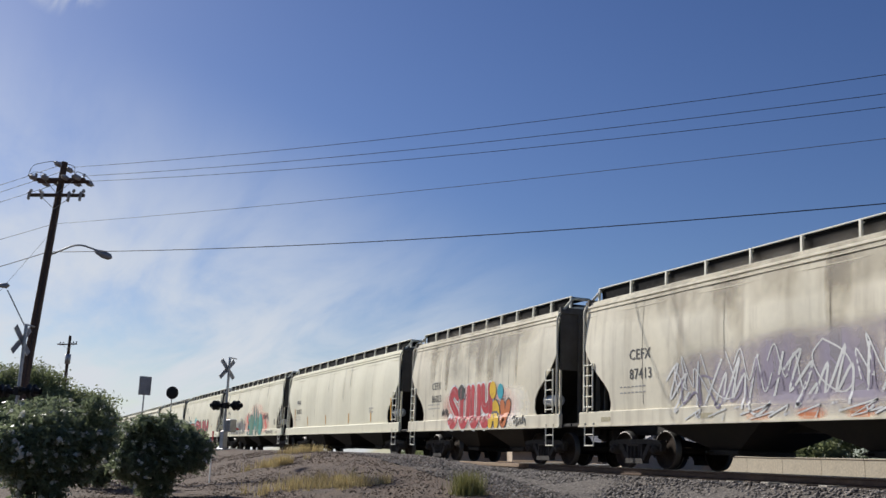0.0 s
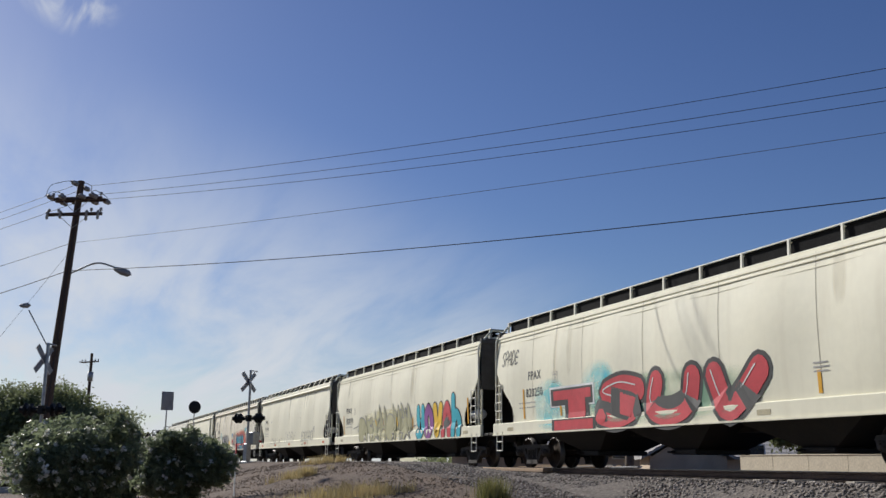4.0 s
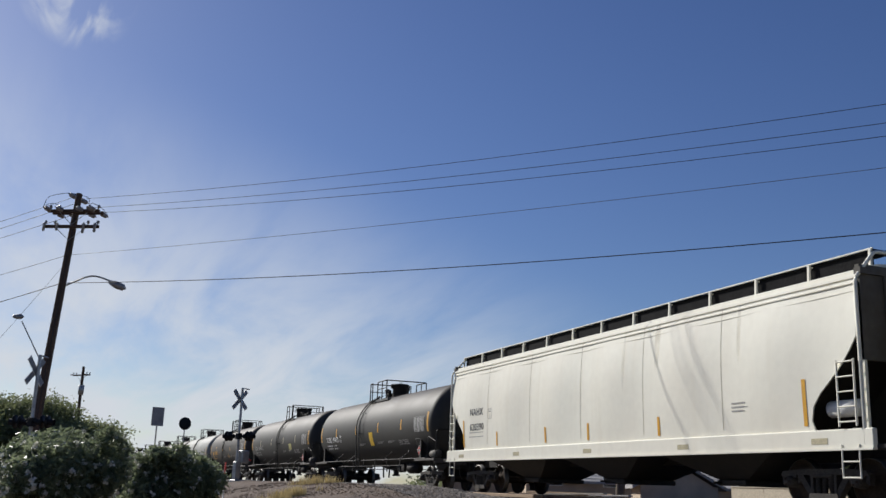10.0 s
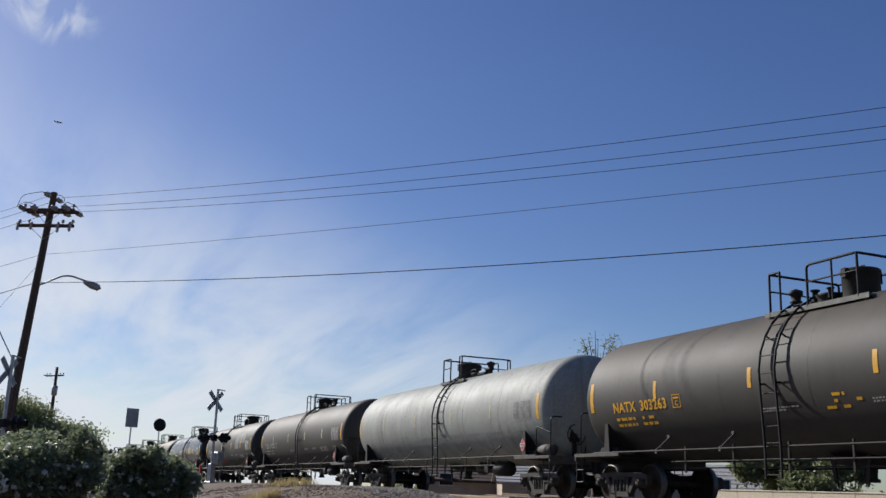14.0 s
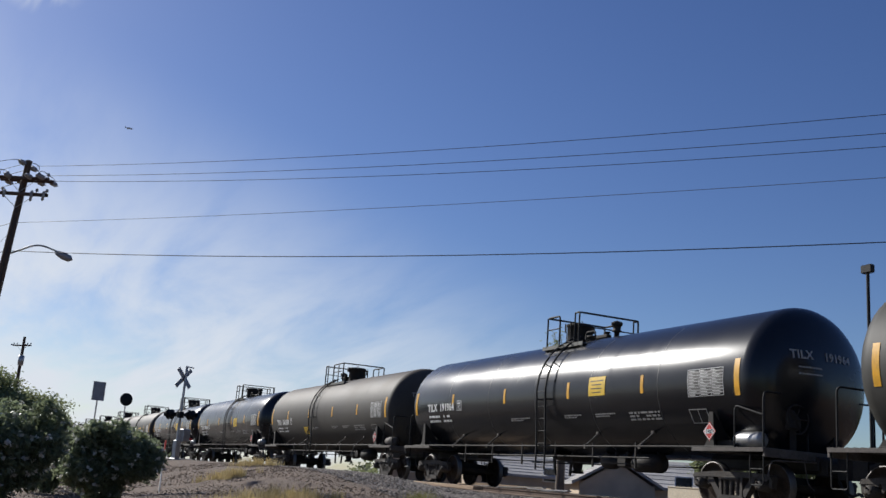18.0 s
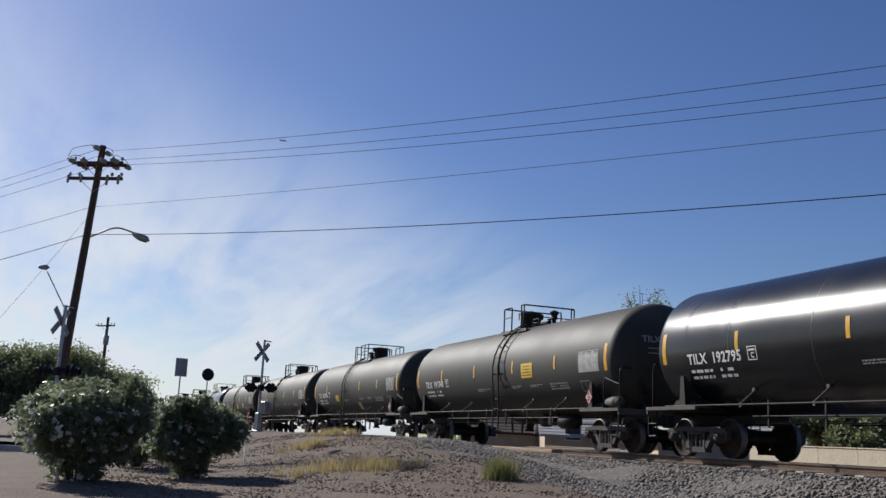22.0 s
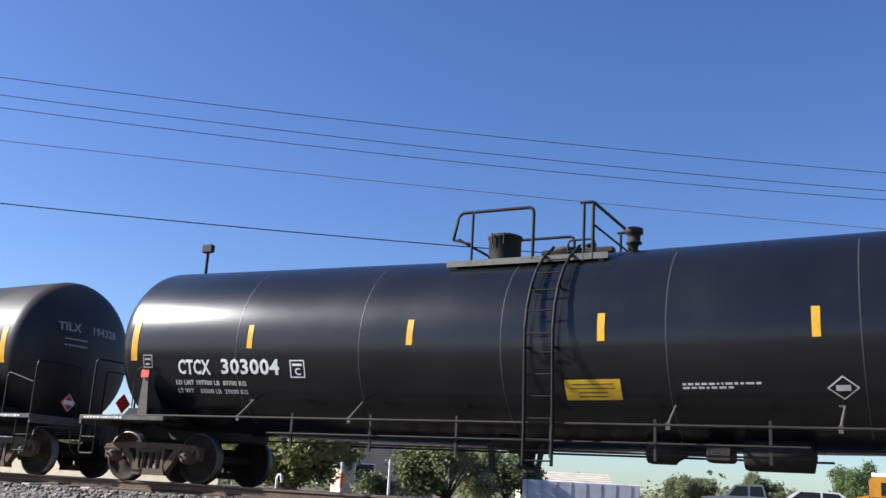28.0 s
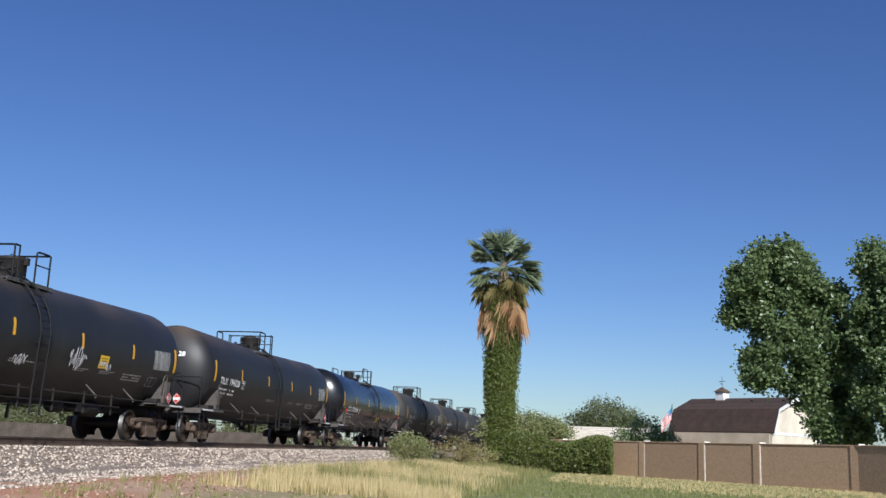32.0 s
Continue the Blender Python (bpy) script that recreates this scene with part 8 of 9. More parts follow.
tree("mesquite_tree", "wide rounded mesquite tree behind the road", (*polar(90.9, 74), 0.6),
     [(0, 0, 3.2, 4.0, 5.2, 2.4), (0, 3.6, 2.6, 3.0, 3.2, 2.0), (0, -3.8, 2.9, 3.0, 3.4, 2.2), (0, 0.5, 4.2, 3, 3.0, 1.6), (0, -2.5, 4.0, 2.5, 2.5, 1.6)], 7500, 9, 0.26, 0.24, "mesq", 0.3, 21, 2.2, shell=0.45)

palm((*polar(-84.5, 62), 0.45), 14.6, 6)


# ---- behind the line ----
def block_run(name, pts, h, thick, piece, material, label, base=None, cap=None, pil=None):
    """A block wall along a line: each panel is a piece, with pilasters between."""
    ob = tagged(new(name), label, "wall", kind="structure")
    for (x0, y0), (x1, y1) in zip(pts, pts[1:]):
        n = max(1, round(math.hypot(x1 - x0, y1 - y0) / piece))
        ang = math.degrees(math.atan2(y1 - y0, x1 - x0))
        ln = math.hypot(x1 - x0, y1 - y0) / n
        for k in range(n):
            x, y = x0 + (x1 - x0) * (k + 0.5) / n, y0 + (y1 - y0) * (k + 0.5) / n
            z = (ground_z(x, y) if base is None else base) - 0.1
            part("panel", Geo().box(-ln / 2 + 0.004, ln / 2 - 0.004, -thick / 2, thick / 2, 0, h + 0.1, 0.01), material, ob, "", pose(x, y, z, 0, 0, ang))
            if cap:
                part("cap", Geo().box(-ln / 2 + 0.004, ln / 2 - 0.004, -thick / 2 - 0.03, thick / 2 + 0.03, h + 0.1, h + 0.15, 0.01), cap, ob, "", pose(x, y, z, 0, 0, ang))
            if pil:
                q = pose(x0 + (x1 - x0) * k / n, y0 + (y1 - y0) * k / n, z, 0, 0, ang)
                part("pilaster", Geo().box(-0.20, 0.20, -thick / 2 - 0.03, thick / 2 + 0.03, 0, h + 0.12, 0.015), material, ob, "", q)
                part("post", Geo().box(-0.25, -0.205, -thick / 2 - 0.15, thick / 2 + 0.02, 0, h + 0.2, 0.008), pil, ob, "pale steel post", q)
    return ob


def house(name, az, d, w, dep, eave, ridge, roof, wall, label, turn=0.0, windows=2, base=0.8):
    """A low gabled house: four walls, two roof slopes with rows of shingles, windows, a door."""
    x, y = polar(az, d)
    ob = thing(name, label, "house", at=pose(x, y, base, 0, 0, az + turn))
    part("wall", Geo().box(-w / 2, w / 2, -dep / 2, -dep / 2 + 0.2, -0.3, eave), wall, ob)
    part("wall", Geo().box(-w / 2, w / 2, dep / 2 - 0.2, dep / 2, -0.3, eave), wall, ob)
    for s in (-1, 1):
        part("gable_wall", Geo().prism([(-dep / 2 + 0.2, -0.3), (dep / 2 - 0.2, -0.3), (dep / 2 - 0.2, eave), (0, ridge - 0.15), (-dep / 2 + 0.2, eave)], s * (w / 2 - 0.2), s * w / 2, "x"), wall, ob)
        sl = part("roof_slope", Geo().prism([(-dep / 2 - 0.45, eave - 0.2), (0.0, ridge), (0.0, ridge + 0.12), (-dep / 2 - 0.45, eave - 0.06)], -w / 2 - 0.4, w / 2 + 0.4, "x"), roof, ob, "", pose(0, 0, 0, 0, 0, 0 if s < 0 else 180))
        n = 7
        for k in range(n):
            u0, u1 = k / n, (k + 1) / n
            y0, z0 = (-dep / 2 - 0.45) * (1 - u0), eave - 0.06 + (ridge + 0.18 - eave) * u0
            y1, z1 = (-dep / 2 - 0.45) * (1 - u1), eave - 0.06 + (ridge + 0.18 - eave) * u1
            part("shingle_course", Geo().prism([(y0, z0 + 0.005), (y1, z1 + 0.004), (y1, z1 + 0.012), (y0, z0 + 0.05)], -w / 2 - 0.42, w / 2 + 0.42, "x"), roof, sl)
    for k in range(windows):
        u = -w / 2 + w * (k + 0.5) / windows
        win = part("window", Geo().box(u - 0.6, u + 0.6, -dep / 2 - 0.05, -dep / 2 + 0.02, 1.0, 2.0), "white", ob)
        part("pane", Geo().box(u - 0.53, u + 0.53, -dep / 2 - 0.065, -dep / 2 - 0.055, 1.07, 1.93), "glass", win)
    return ob


def wheels_for(ob, xs, half, r):
    for x in xs:
        for s in (-1, 1):
            wh = part("wheel", Geo().lathe([(-0.1, r * 0.55), (-0.1, r * 0.95), (-0.07, r), (0.07, r), (0.1, r * 0.95), (0.1, r * 0.55)], "y", (x, s * half, r), 18), "rubber", ob)
            part("rim", Geo().lathe([(s * 0.09, 0.0), (s * 0.11, r * 0.2), (s * 0.08, r * 0.55)], "y", (x, s * half, r), 14), "galv", wh)


def motor_car(name, az, d, paint, label, form="suv", turn=0.0, base=0.88):
    x, y = polar(az, d)
    ob = thing(name, label, "car", "parked vehicles", at=pose(x, y, base, 0, 0, az + turn))
    if form == "pickup":
        prof = [(-2.8, 0.45), (2.8, 0.45), (2.85, 0.95), (2.75, 1.12), (1.55, 1.2), (0.95, 1.85), (-0.55, 1.9), (-0.75, 1.2), (-2.8, 1.2)]
        glass = [(1.32, 1.22), (0.9, 1.75), (0.25, 1.78), (0.25, 1.24)]
        glass2 = [(0.15, 1.24), (0.15, 1.78), (-0.5, 1.8), (-0.62, 1.24)]
        ax = (-1.75, 1.85)
    else:
        prof = [(-2.2, 0.4), (2.2, 0.4), (2.25, 0.8), (2.1, 1.0), (1.2, 1.08), (0.55, 1.6), (-1.4, 1.66), (-2.1, 1.15), (-2.25, 0.8)]
        glass = [(0.98, 1.1), (0.5, 1.52), (-0.25, 1.55), (-0.25, 1.1)]
        glass2 = [(-0.35, 1.1), (-0.35, 1.55), (-1.3, 1.56), (-1.85, 1.14)]
        ax = (-1.35, 1.4)
    part("body", Geo().prism(prof, -0.9, 0.9), paint, ob)
    for gl in (glass, glass2):
        for s in (-1, 1):
            part("side_window", Geo().prism(gl, s * 0.905, s * 0.9), "glass", ob)
    part("bumper", Geo().box(2.1, 2.32, -0.85, 0.85, 0.42, 0.65, 0.04) if form != "pickup" else Geo().box(2.75, 2.95, -0.9, 0.9, 0.45, 0.7, 0.04), "galv", ob)
    for s in (-1, 1):
        part("tail_lamp", Geo().box(prof[0][0] - 0.03, prof[0][0] + 0.03, s * 0.75 - 0.1, s * 0.75 + 0.1, 0.8, 1.0), "red", ob)
    wheels_for(ob, ax, 0.82, 0.36)
    return ob


def school_bus(az, d, base=0.88):
    x, y = polar(az, d)
    ob = thing("school_bus", "yellow school bus with a white roof parked beyond the line", "bus", "parked vehicles", at=pose(x, y, base, 0, 0, az + 4))
    part("body", Geo().prism([(-5.6, 0.5), (5.6, 0.5), (5.6, 2.75), (5.5, 2.85), (-5.3, 2.85), (-5.55, 2.6)], -1.2, 1.2), "bus", ob)
    part("bonnet", Geo().prism([(-6.7, 0.5), (-5.6, 0.5), (-5.6, 1.75), (-6.6, 1.5)], -1.1, 1.1), "bus", ob)
    part("roof", Geo().prism([(-1.2, 2.85), (1.2, 2.85), (1.0, 3.05), (0, 3.12), (-1.0, 3.05)], -5.4, 5.5, "x"), "white", ob, "white roof")
    part("windscreen", Geo().box(-5.64, -5.58, -1.05, 1.05, 1.7, 2.6), "glass", ob)
    for k in range(12):
        u = -4.9 + k * 0.86
        part("window", Geo().box(u, u + 0.72, -1.225, -1.2, 1.75, 2.5), "glass", ob)
    for z in (1.1, 1.55):
        part("rub_rail", Geo().box(-5.6, 5.6, -1.23, -1.2, z, z + 0.08), "black_tube", ob)
    wheels_for(ob, (-5.2, 3.6), 1.05, 0.48)
    return ob


def fill_behind():
    block_run("cream_wall", [(-36.8, 28.6), (-23.5, 28.3)], 1.0, 0.18, 2.4, "cream_wall", "low cream block wall behind the line", base=0.85, cap="cream_wall")
    house("house", 55.4, 64, 8, 4.4, 1.15, 2.5, "shingle_grey", "stucco", "low tan house with a gable towards the line", 96, 0)
    house("house", 52.6, 74, 8.5, 9, 1.2, 2.95, "shingle_grey", "stucco", "low house with a wide grey shingle roof", -8)
    house("house", 60.6, 76, 8, 8, 1.4, 2.7, "shingle_grey", "stucco", "low house with a weathered shingle roof", 6)
    house("house", 65.0, 84, 9, 8, 1.5, 3.0, "shingle", "stucco", "low house with a brown shingle roof", 0)
    house("house", 30.8, 62, 5.5, 6, 4.2, 5.4, "shingle_grey", "stucco", "tall beige stucco house beyond the track", 8)
    house("house", 20.6, 84, 7, 6, 1.6, 2.6, "stucco_pale", "stucco_pale", "pale house behind the parked trailer", 6)
    house("house", -39.5, 78, 4.5, 5, 1.6, 2.3, "stucco", "stucco", "small beige building beyond the trees", 0)
    house("house", -15.5, 96, 13, 8, 1.9, 2.9, "shingle_grey", "stucco_pale", "long low pale house across the street", 0, 4)
    house("shed", -51.3, 60, 2.6, 2.4, 1.0, 1.5, "stucco_pale", "stucco_pale", "small cream wooden shed behind the line", 0, 0)
    block_run("brown_wall", [polar(-57, 62), polar(-72, 74)], 1.15, 0.18, 3.0, "old_wall", "weathered brown block wall beyond the line", base=0.85)
    tr = [  # name, az, d, height, spread, material
        ("mesquite_tree", 47.2, 47, 3.0, 2.2, "mesq"), ("mesquite_tree", 35.6, 40, 2.9, 2.6, "mesq_pale"), ("mesquite_tree", 26.8, 44, 3.2, 2.8, "mesq"),
        ("mesquite_tree", 23.6, 60, 3.0, 1.8, "mesq"), ("pine_tree", 5.4, 92, 5.2, 2.0, "cotton"), ("pine_tree", 1.2, 92, 5.8, 2.2, "cotton"), ("mesquite_tree", 9.5, 95, 3.4, 2.2, "mesq"), ("mesquite_tree", 13.5, 88, 3.2, 2.0, "mesq"),
        ("mesquite_tree", -8.5, 95, 3.2, 2.4, "mesq_pale"), ("mesquite_tree", -20.5, 90, 3.4, 3.0, "mesq"), ("mesquite_tree", -24.5, 74, 4.4, 3.6, "mesq_pale"), ("mesquite_tree", -28.5, 70, 4.8, 3.8, "mesq_pale"), ("mesquite_tree", -32.3, 72, 5.0, 4.2, "mesq_pale"), ("mesquite_tree", -36.0, 76, 5.2, 4.2, "mesq"), ("mesquite_tree", -39.4, 72, 5.0, 4.0, "mesq_pale"), ("mesquite_tree", -43.5, 70, 4.6, 3.8, "mesq"),
        ("mesquite_tree", -49.5, 70, 4.0, 3.4, "mesq_pale"), ("mesquite_tree", -54.5, 75, 3.8, 3.2, "mesq"), ("mesquite_tree", -59.5, 80, 3.8, 3.4, "mesq"), ("mesquite_tree", -64.0, 90, 4.0, 3.4, "mesq"), ("mesquite_tree", -70.0, 110, 4.6, 4.0, "mesq"), ("mesquite_tree", -74.5, 150, 10.5, 3.0, "mesq")]
    for i, (nm, az, d, h, w, mt) in enumerate(tr):
        rnd = random.Random(i + 50)
        lob = [(rnd.uniform(-0.7, 0.7) * w, rnd.uniform(-0.7, 0.7) * w, h * rnd.uniform(0.28, 0.8), w * 0.6, w * 0.6, h * 0.28) for _ in range(8)]
        tree(nm, "spreading green tree beyond the line" if nm[0] == "m" else "dark rounded evergreen behind the street", (*polar(az, d), 0.8), lob, 2000, 9, 0.24, 0.2, mt, 0.16, 60 + i, 2.2, shell=0.45, sub=4)
    # a low belt of trees and yards that closes the distance
    rng = np.random.default_rng(71)
    pts = []
    for k in range(5200):
        az = rng.uniform(-76, 70)
        d = 150 + 30 * math.sin(az * 0.9) + rng.normal() * 6
        top = 2.0 + 0.8 * math.sin(az * 1.7) + 0.7 * math.sin(az * 4.1 + 1) + 0.5 * math.sin(az * 9.3)
        pts.append((*polar(az, d), 0.8 + rng.random() * max(top, 0.8)))
    v, f = leaves(clumps(rng, np.array(pts), 5, 0.5), 0.75, rng, 1.6)
    raw_mesh("far_trees", v, f, MAT["mesq"], "belt of low trees along distant yards", "trees")
    school_bus(-0.4, 67)
    motor_car("pickup_truck", 10.2, 60, "car_grey", "grey pickup truck parked across the street", "pickup", 180)
    motor_car("parked_car", -4.4, 61, "car_white", "white sport utility car beside the bus", "suv", 180)
    motor_car("parked_car", 6.4, 56, "car_white", "white parked car across the street", "suv", 0)
    motor_car("parked_car", -14.4, 76, "car_dark", "dark blue car parked across the street", "suv", 0)
    motor_car("parked_car", -16.8, 76, "car_grey", "grey car parked across the street", "suv", 0)
    motor_car("parked_car", -19.4, 78, "car_white", "white parked car across the street", "suv", 180)
    motor_car("parked_car", -31.0, 84, "car_dark", "dark parked car under the trees", "suv", 0)
    motor_car("parked_car", -35.0, 84, "car_dark", "dark parked car under trees", "suv", 0)
    motor_car("parked_car", -55.6, 86, "car_white", "white parked car behind the line", "suv", 0)
    tl = thing("box_trailer", "white box trailer parked behind the line", "trailer", "parked vehicles", at=pose(*polar(19.4, 44), 0.9, 0, 0, 19))
    part("box", Geo().box(-2.5, 2.4, -1.0, 1.0, 0.15, 1.25, 0.03), "car_white", tl)
    for k in range(8):
        part("side_rib", Geo().box(-2.3 + k * 0.62, -2.27 + k * 0.62, -1.012, -1.0, 0.2, 1.2), "galv", tl)
    wheels_for(tl, (-0.5, 0.5), 0.9, 0.3)
    for az, d, h, c in ((33.0, 24.0, 1.15, "amber"), (30.3, 25.0, 1.3, "white")):
        p = thing("marker_post", "slim white marker post beside the track", "marker post", "marker posts", at=pose(*polar(az, d), 0.85))
        part("post", Geo().tube([(0, 0, -0.2), (0, 0, h)], 0.035, 8), "white", p)
        if c == "amber":
            part("band", Geo().tube([(0, 0, h - 0.6), (0, 0, h - 0.25)], 0.037, 8), "g_orange", p, "orange band")
    vp = solid("vent_pipe", Geo().tube(bend([(0, 0, -0.2), (0, 0, 0.75), (0.12, 0, 0.8), (0.16, 0, 0.6)], 0.08), 0.03, 6), "white", "bent white vent pipe", "pipe", at=pose(*polar(36.6, 25), 0.85))
    lb = thing("timber_stack", "loose stack of weathered tan boards and sheets beyond the line", "timber stack", at=pose(-39.5, 21.5, 0.95, 0, 0, 6))
    rnd = random.Random(15)
    for k in range(16):
        L, y, z = rnd.uniform(1.6, 3.6), rnd.uniform(-1.2, 1.2), 0.05 + 0.075 * (k // 3)
        part("board", Geo().box(-L, L, -0.11, 0.11, -0.03, 0.03, 0.006), ("plank", "kerb", "alu")[(0, 0, 1, 0, 2)[k % 5]], lb, "", pose(rnd.uniform(-1.5, 1.5), y, z, 0, rnd.uniform(-2.0, 2.0), rnd.uniform(-7, 7)))
    for x in (-2.2, 2.2):
        part("bearer", Geo().box(-0.08, 0.08, -1.4, 1.4, -0.12, 0.02), "tie", lb, "", pose(x, 0, 0))
    fl = thing("floodlight", "floodlight on a tall thin pole", "floodlight", at=pose(*polar(41.75, 44), 0.85))
    part("pole", Geo().tube([(0, 0, -0.3), (0, 0, 10.4)], 0.07, 8), "black_tube", fl)
    part("lamp_head", Geo().box(-0.28, 0.28, -0.12, 0.12, 10.35, 10.72, 0.04), "black_tube", fl)
    # bungalow of the signals
    bx = thing("signal_bungalow", "white steel signal equipment cabinet beside the line", "equipment cabinet", at=pose(*polar(-46.4, 50), 0.85, 0, 0, -30))
    part("shell", Geo().box(-1.05, 1.05, -0.8, 0.8, 0.1, 2.55, 0.03), "white", bx)
    part("roof", Geo().box(-1.12, 1.12, -0.87, 0.87, 2.55, 2.66, 0.03), "white", bx)
    part("door", Geo().box(-0.45, 0.45, -0.82, -0.8, 0.2, 2.2), "white", bx)
    part("door_handle", Geo().box(0.28, 0.34, -0.86, -0.82, 1.1, 1.35), "black_tube", bx)
    part("footing", Geo().box(-1.1, 1.1, -0.85, 0.85, -0.3, 0.1), "kerb", bx)
    dr = thing("red_bin", "red plastic bin behind the track", "bin", at=pose(*polar(-49.5, 50), 0.85))
    part("bin", Geo().lathe([(0, 0.0), (0, 0.42), (0.85, 0.55), (0.9, 0.58), (0.95, 0.3), (0.97, 0.0)], "z", (0, 0, 0), 14), "red", dr)
    # small fan palm over the street
    sp = thing("small_palm", "small fan palm across the street", "palm tree", at=pose(*polar(-13.5, 78), 0.85))
    part("trunk", Geo().tube([(0, 0, -0.2), (0.05, 0, 2.0)], 0.2, 8, True, [0.24, 0.18]), "bark", sp)
    rng = np.random.default_rng(5)
    d = rng.normal(size=(420, 3)); d /= np.linalg.norm(d, axis=1)[:, None]
    v, f = leaves(np.array([0.05, 0, 2.6]) + d * np.array([1.1, 1.1, 0.9]) * rng.random((420, 1)) ** 0.5, 0.9, rng, 7, 0.4)
    raw_mesh("crown", v, f, MAT["frond"], parent=sp)
    # bare tree over the roofs
    bt = thing("bare_tree", "tall tree with bare twigs and a green tuft", "tree", at=pose(*polar(58.2, 60), 0.8))
    part("trunk", Geo().tube([(0, 0, -0.3), (0.1, 0, 4.5), (0, 0.1, 7.6)], 0.2, 8, True, [0.3, 0.2, 0.1]), "bark", bt)
    rnd = random.Random(4)
    for k in range(12):
        a = radians(rnd.uniform(-50, 60))
        L = rnd.uniform(2.0, 3.6)
        s = Vector((0, 0.1, rnd.uniform(6.4, 7.6)))
        u = Vector((0.25 * rnd.uniform(-1, 1) - 0.5 * math.sin(a), 0.86 * math.sin(a), 1)).normalized()
        part("twig", Geo().tube([s, s + u * L * 0.6, s + u * L + Vector((0, 0, 0.2))], 0.03, 5, True, [0.045, 0.03, 0.012]), "twig", bt)
    v, f = leaves(clumps(rng, np.array([(0.4, -0.9 + 0, 9.3), (0.5, 0.9, 9.6), (0.3, 1.3, 9.2), (0.5, 1.1, 8.8), (0.2, 0.6, 8.6)]) + 0, 70, 0.28), 0.3, rng, 4, 0.4)
    raw_mesh("leaves", v, f, MAT["mesq"], parent=bt)


# ---- along the road to the crossing ----
def road_side():
    g = Geo()
    pts = [(-120, -14), (-64, -9), (-52, -4), (-49, 1.5), (-52, 7), (-54, 12.5)]
    w = 4.0
    vs = []
    for i, (x, y) in enumerate(pts):
        a, b = pts[max(i - 1, 0)], pts[min(i + 1, len(pts) - 1)]
        d = Vector((b[0] - a[0], b[1] - a[1], 0)).normalized()
        for s in (-w, w):
            px, py = x - d.y * s, y + d.x * s
            vs.append((px, py, ground_z(px, py) + 0.05))
    g.add(vs, [(2 * i, 2 * i + 1, 2 * i + 3, 2 * i + 2) for i in range(len(pts) - 1)])
    solid("road", g, "asphalt", "worn asphalt road leading over the crossing", "road", kind="structure")
    kb = tagged(new("kerb"), "pale concrete kerb along the road", "kerb", kind="structure")
    for k in range(14):
        x, y = -38.5 - 0.25 * k, -1.2 - 1.5 * k
        part("kerb_stone", Geo().box(-0.8, 0.8, -0.1, 0.1, -0.2, 0.22, 0.02), "kerb", kb, "", pose(x, y, ground_z(x, y), 0, 0, 80))
    fr = thing("road_fence", "low steel rail fence beyond the road", "fence", at=pose(-48, -3.2, 0.6, 0, 0, 90))
    for k in range(5):
        part("post", Geo().box(-0.05, 0.05, -0.05, 0.05, -0.4, 2.0), "iron", fr, "", pose(-6.0 + k * 1.6, 0, 0))
    for z in (1.9, 1.1, 0.4):
        part("rail", Geo().box(-6.1, 0.5, -0.03, 0.03, z - 0.04, z + 0.04), "galv" if z == 1.9 else "iron", fr)


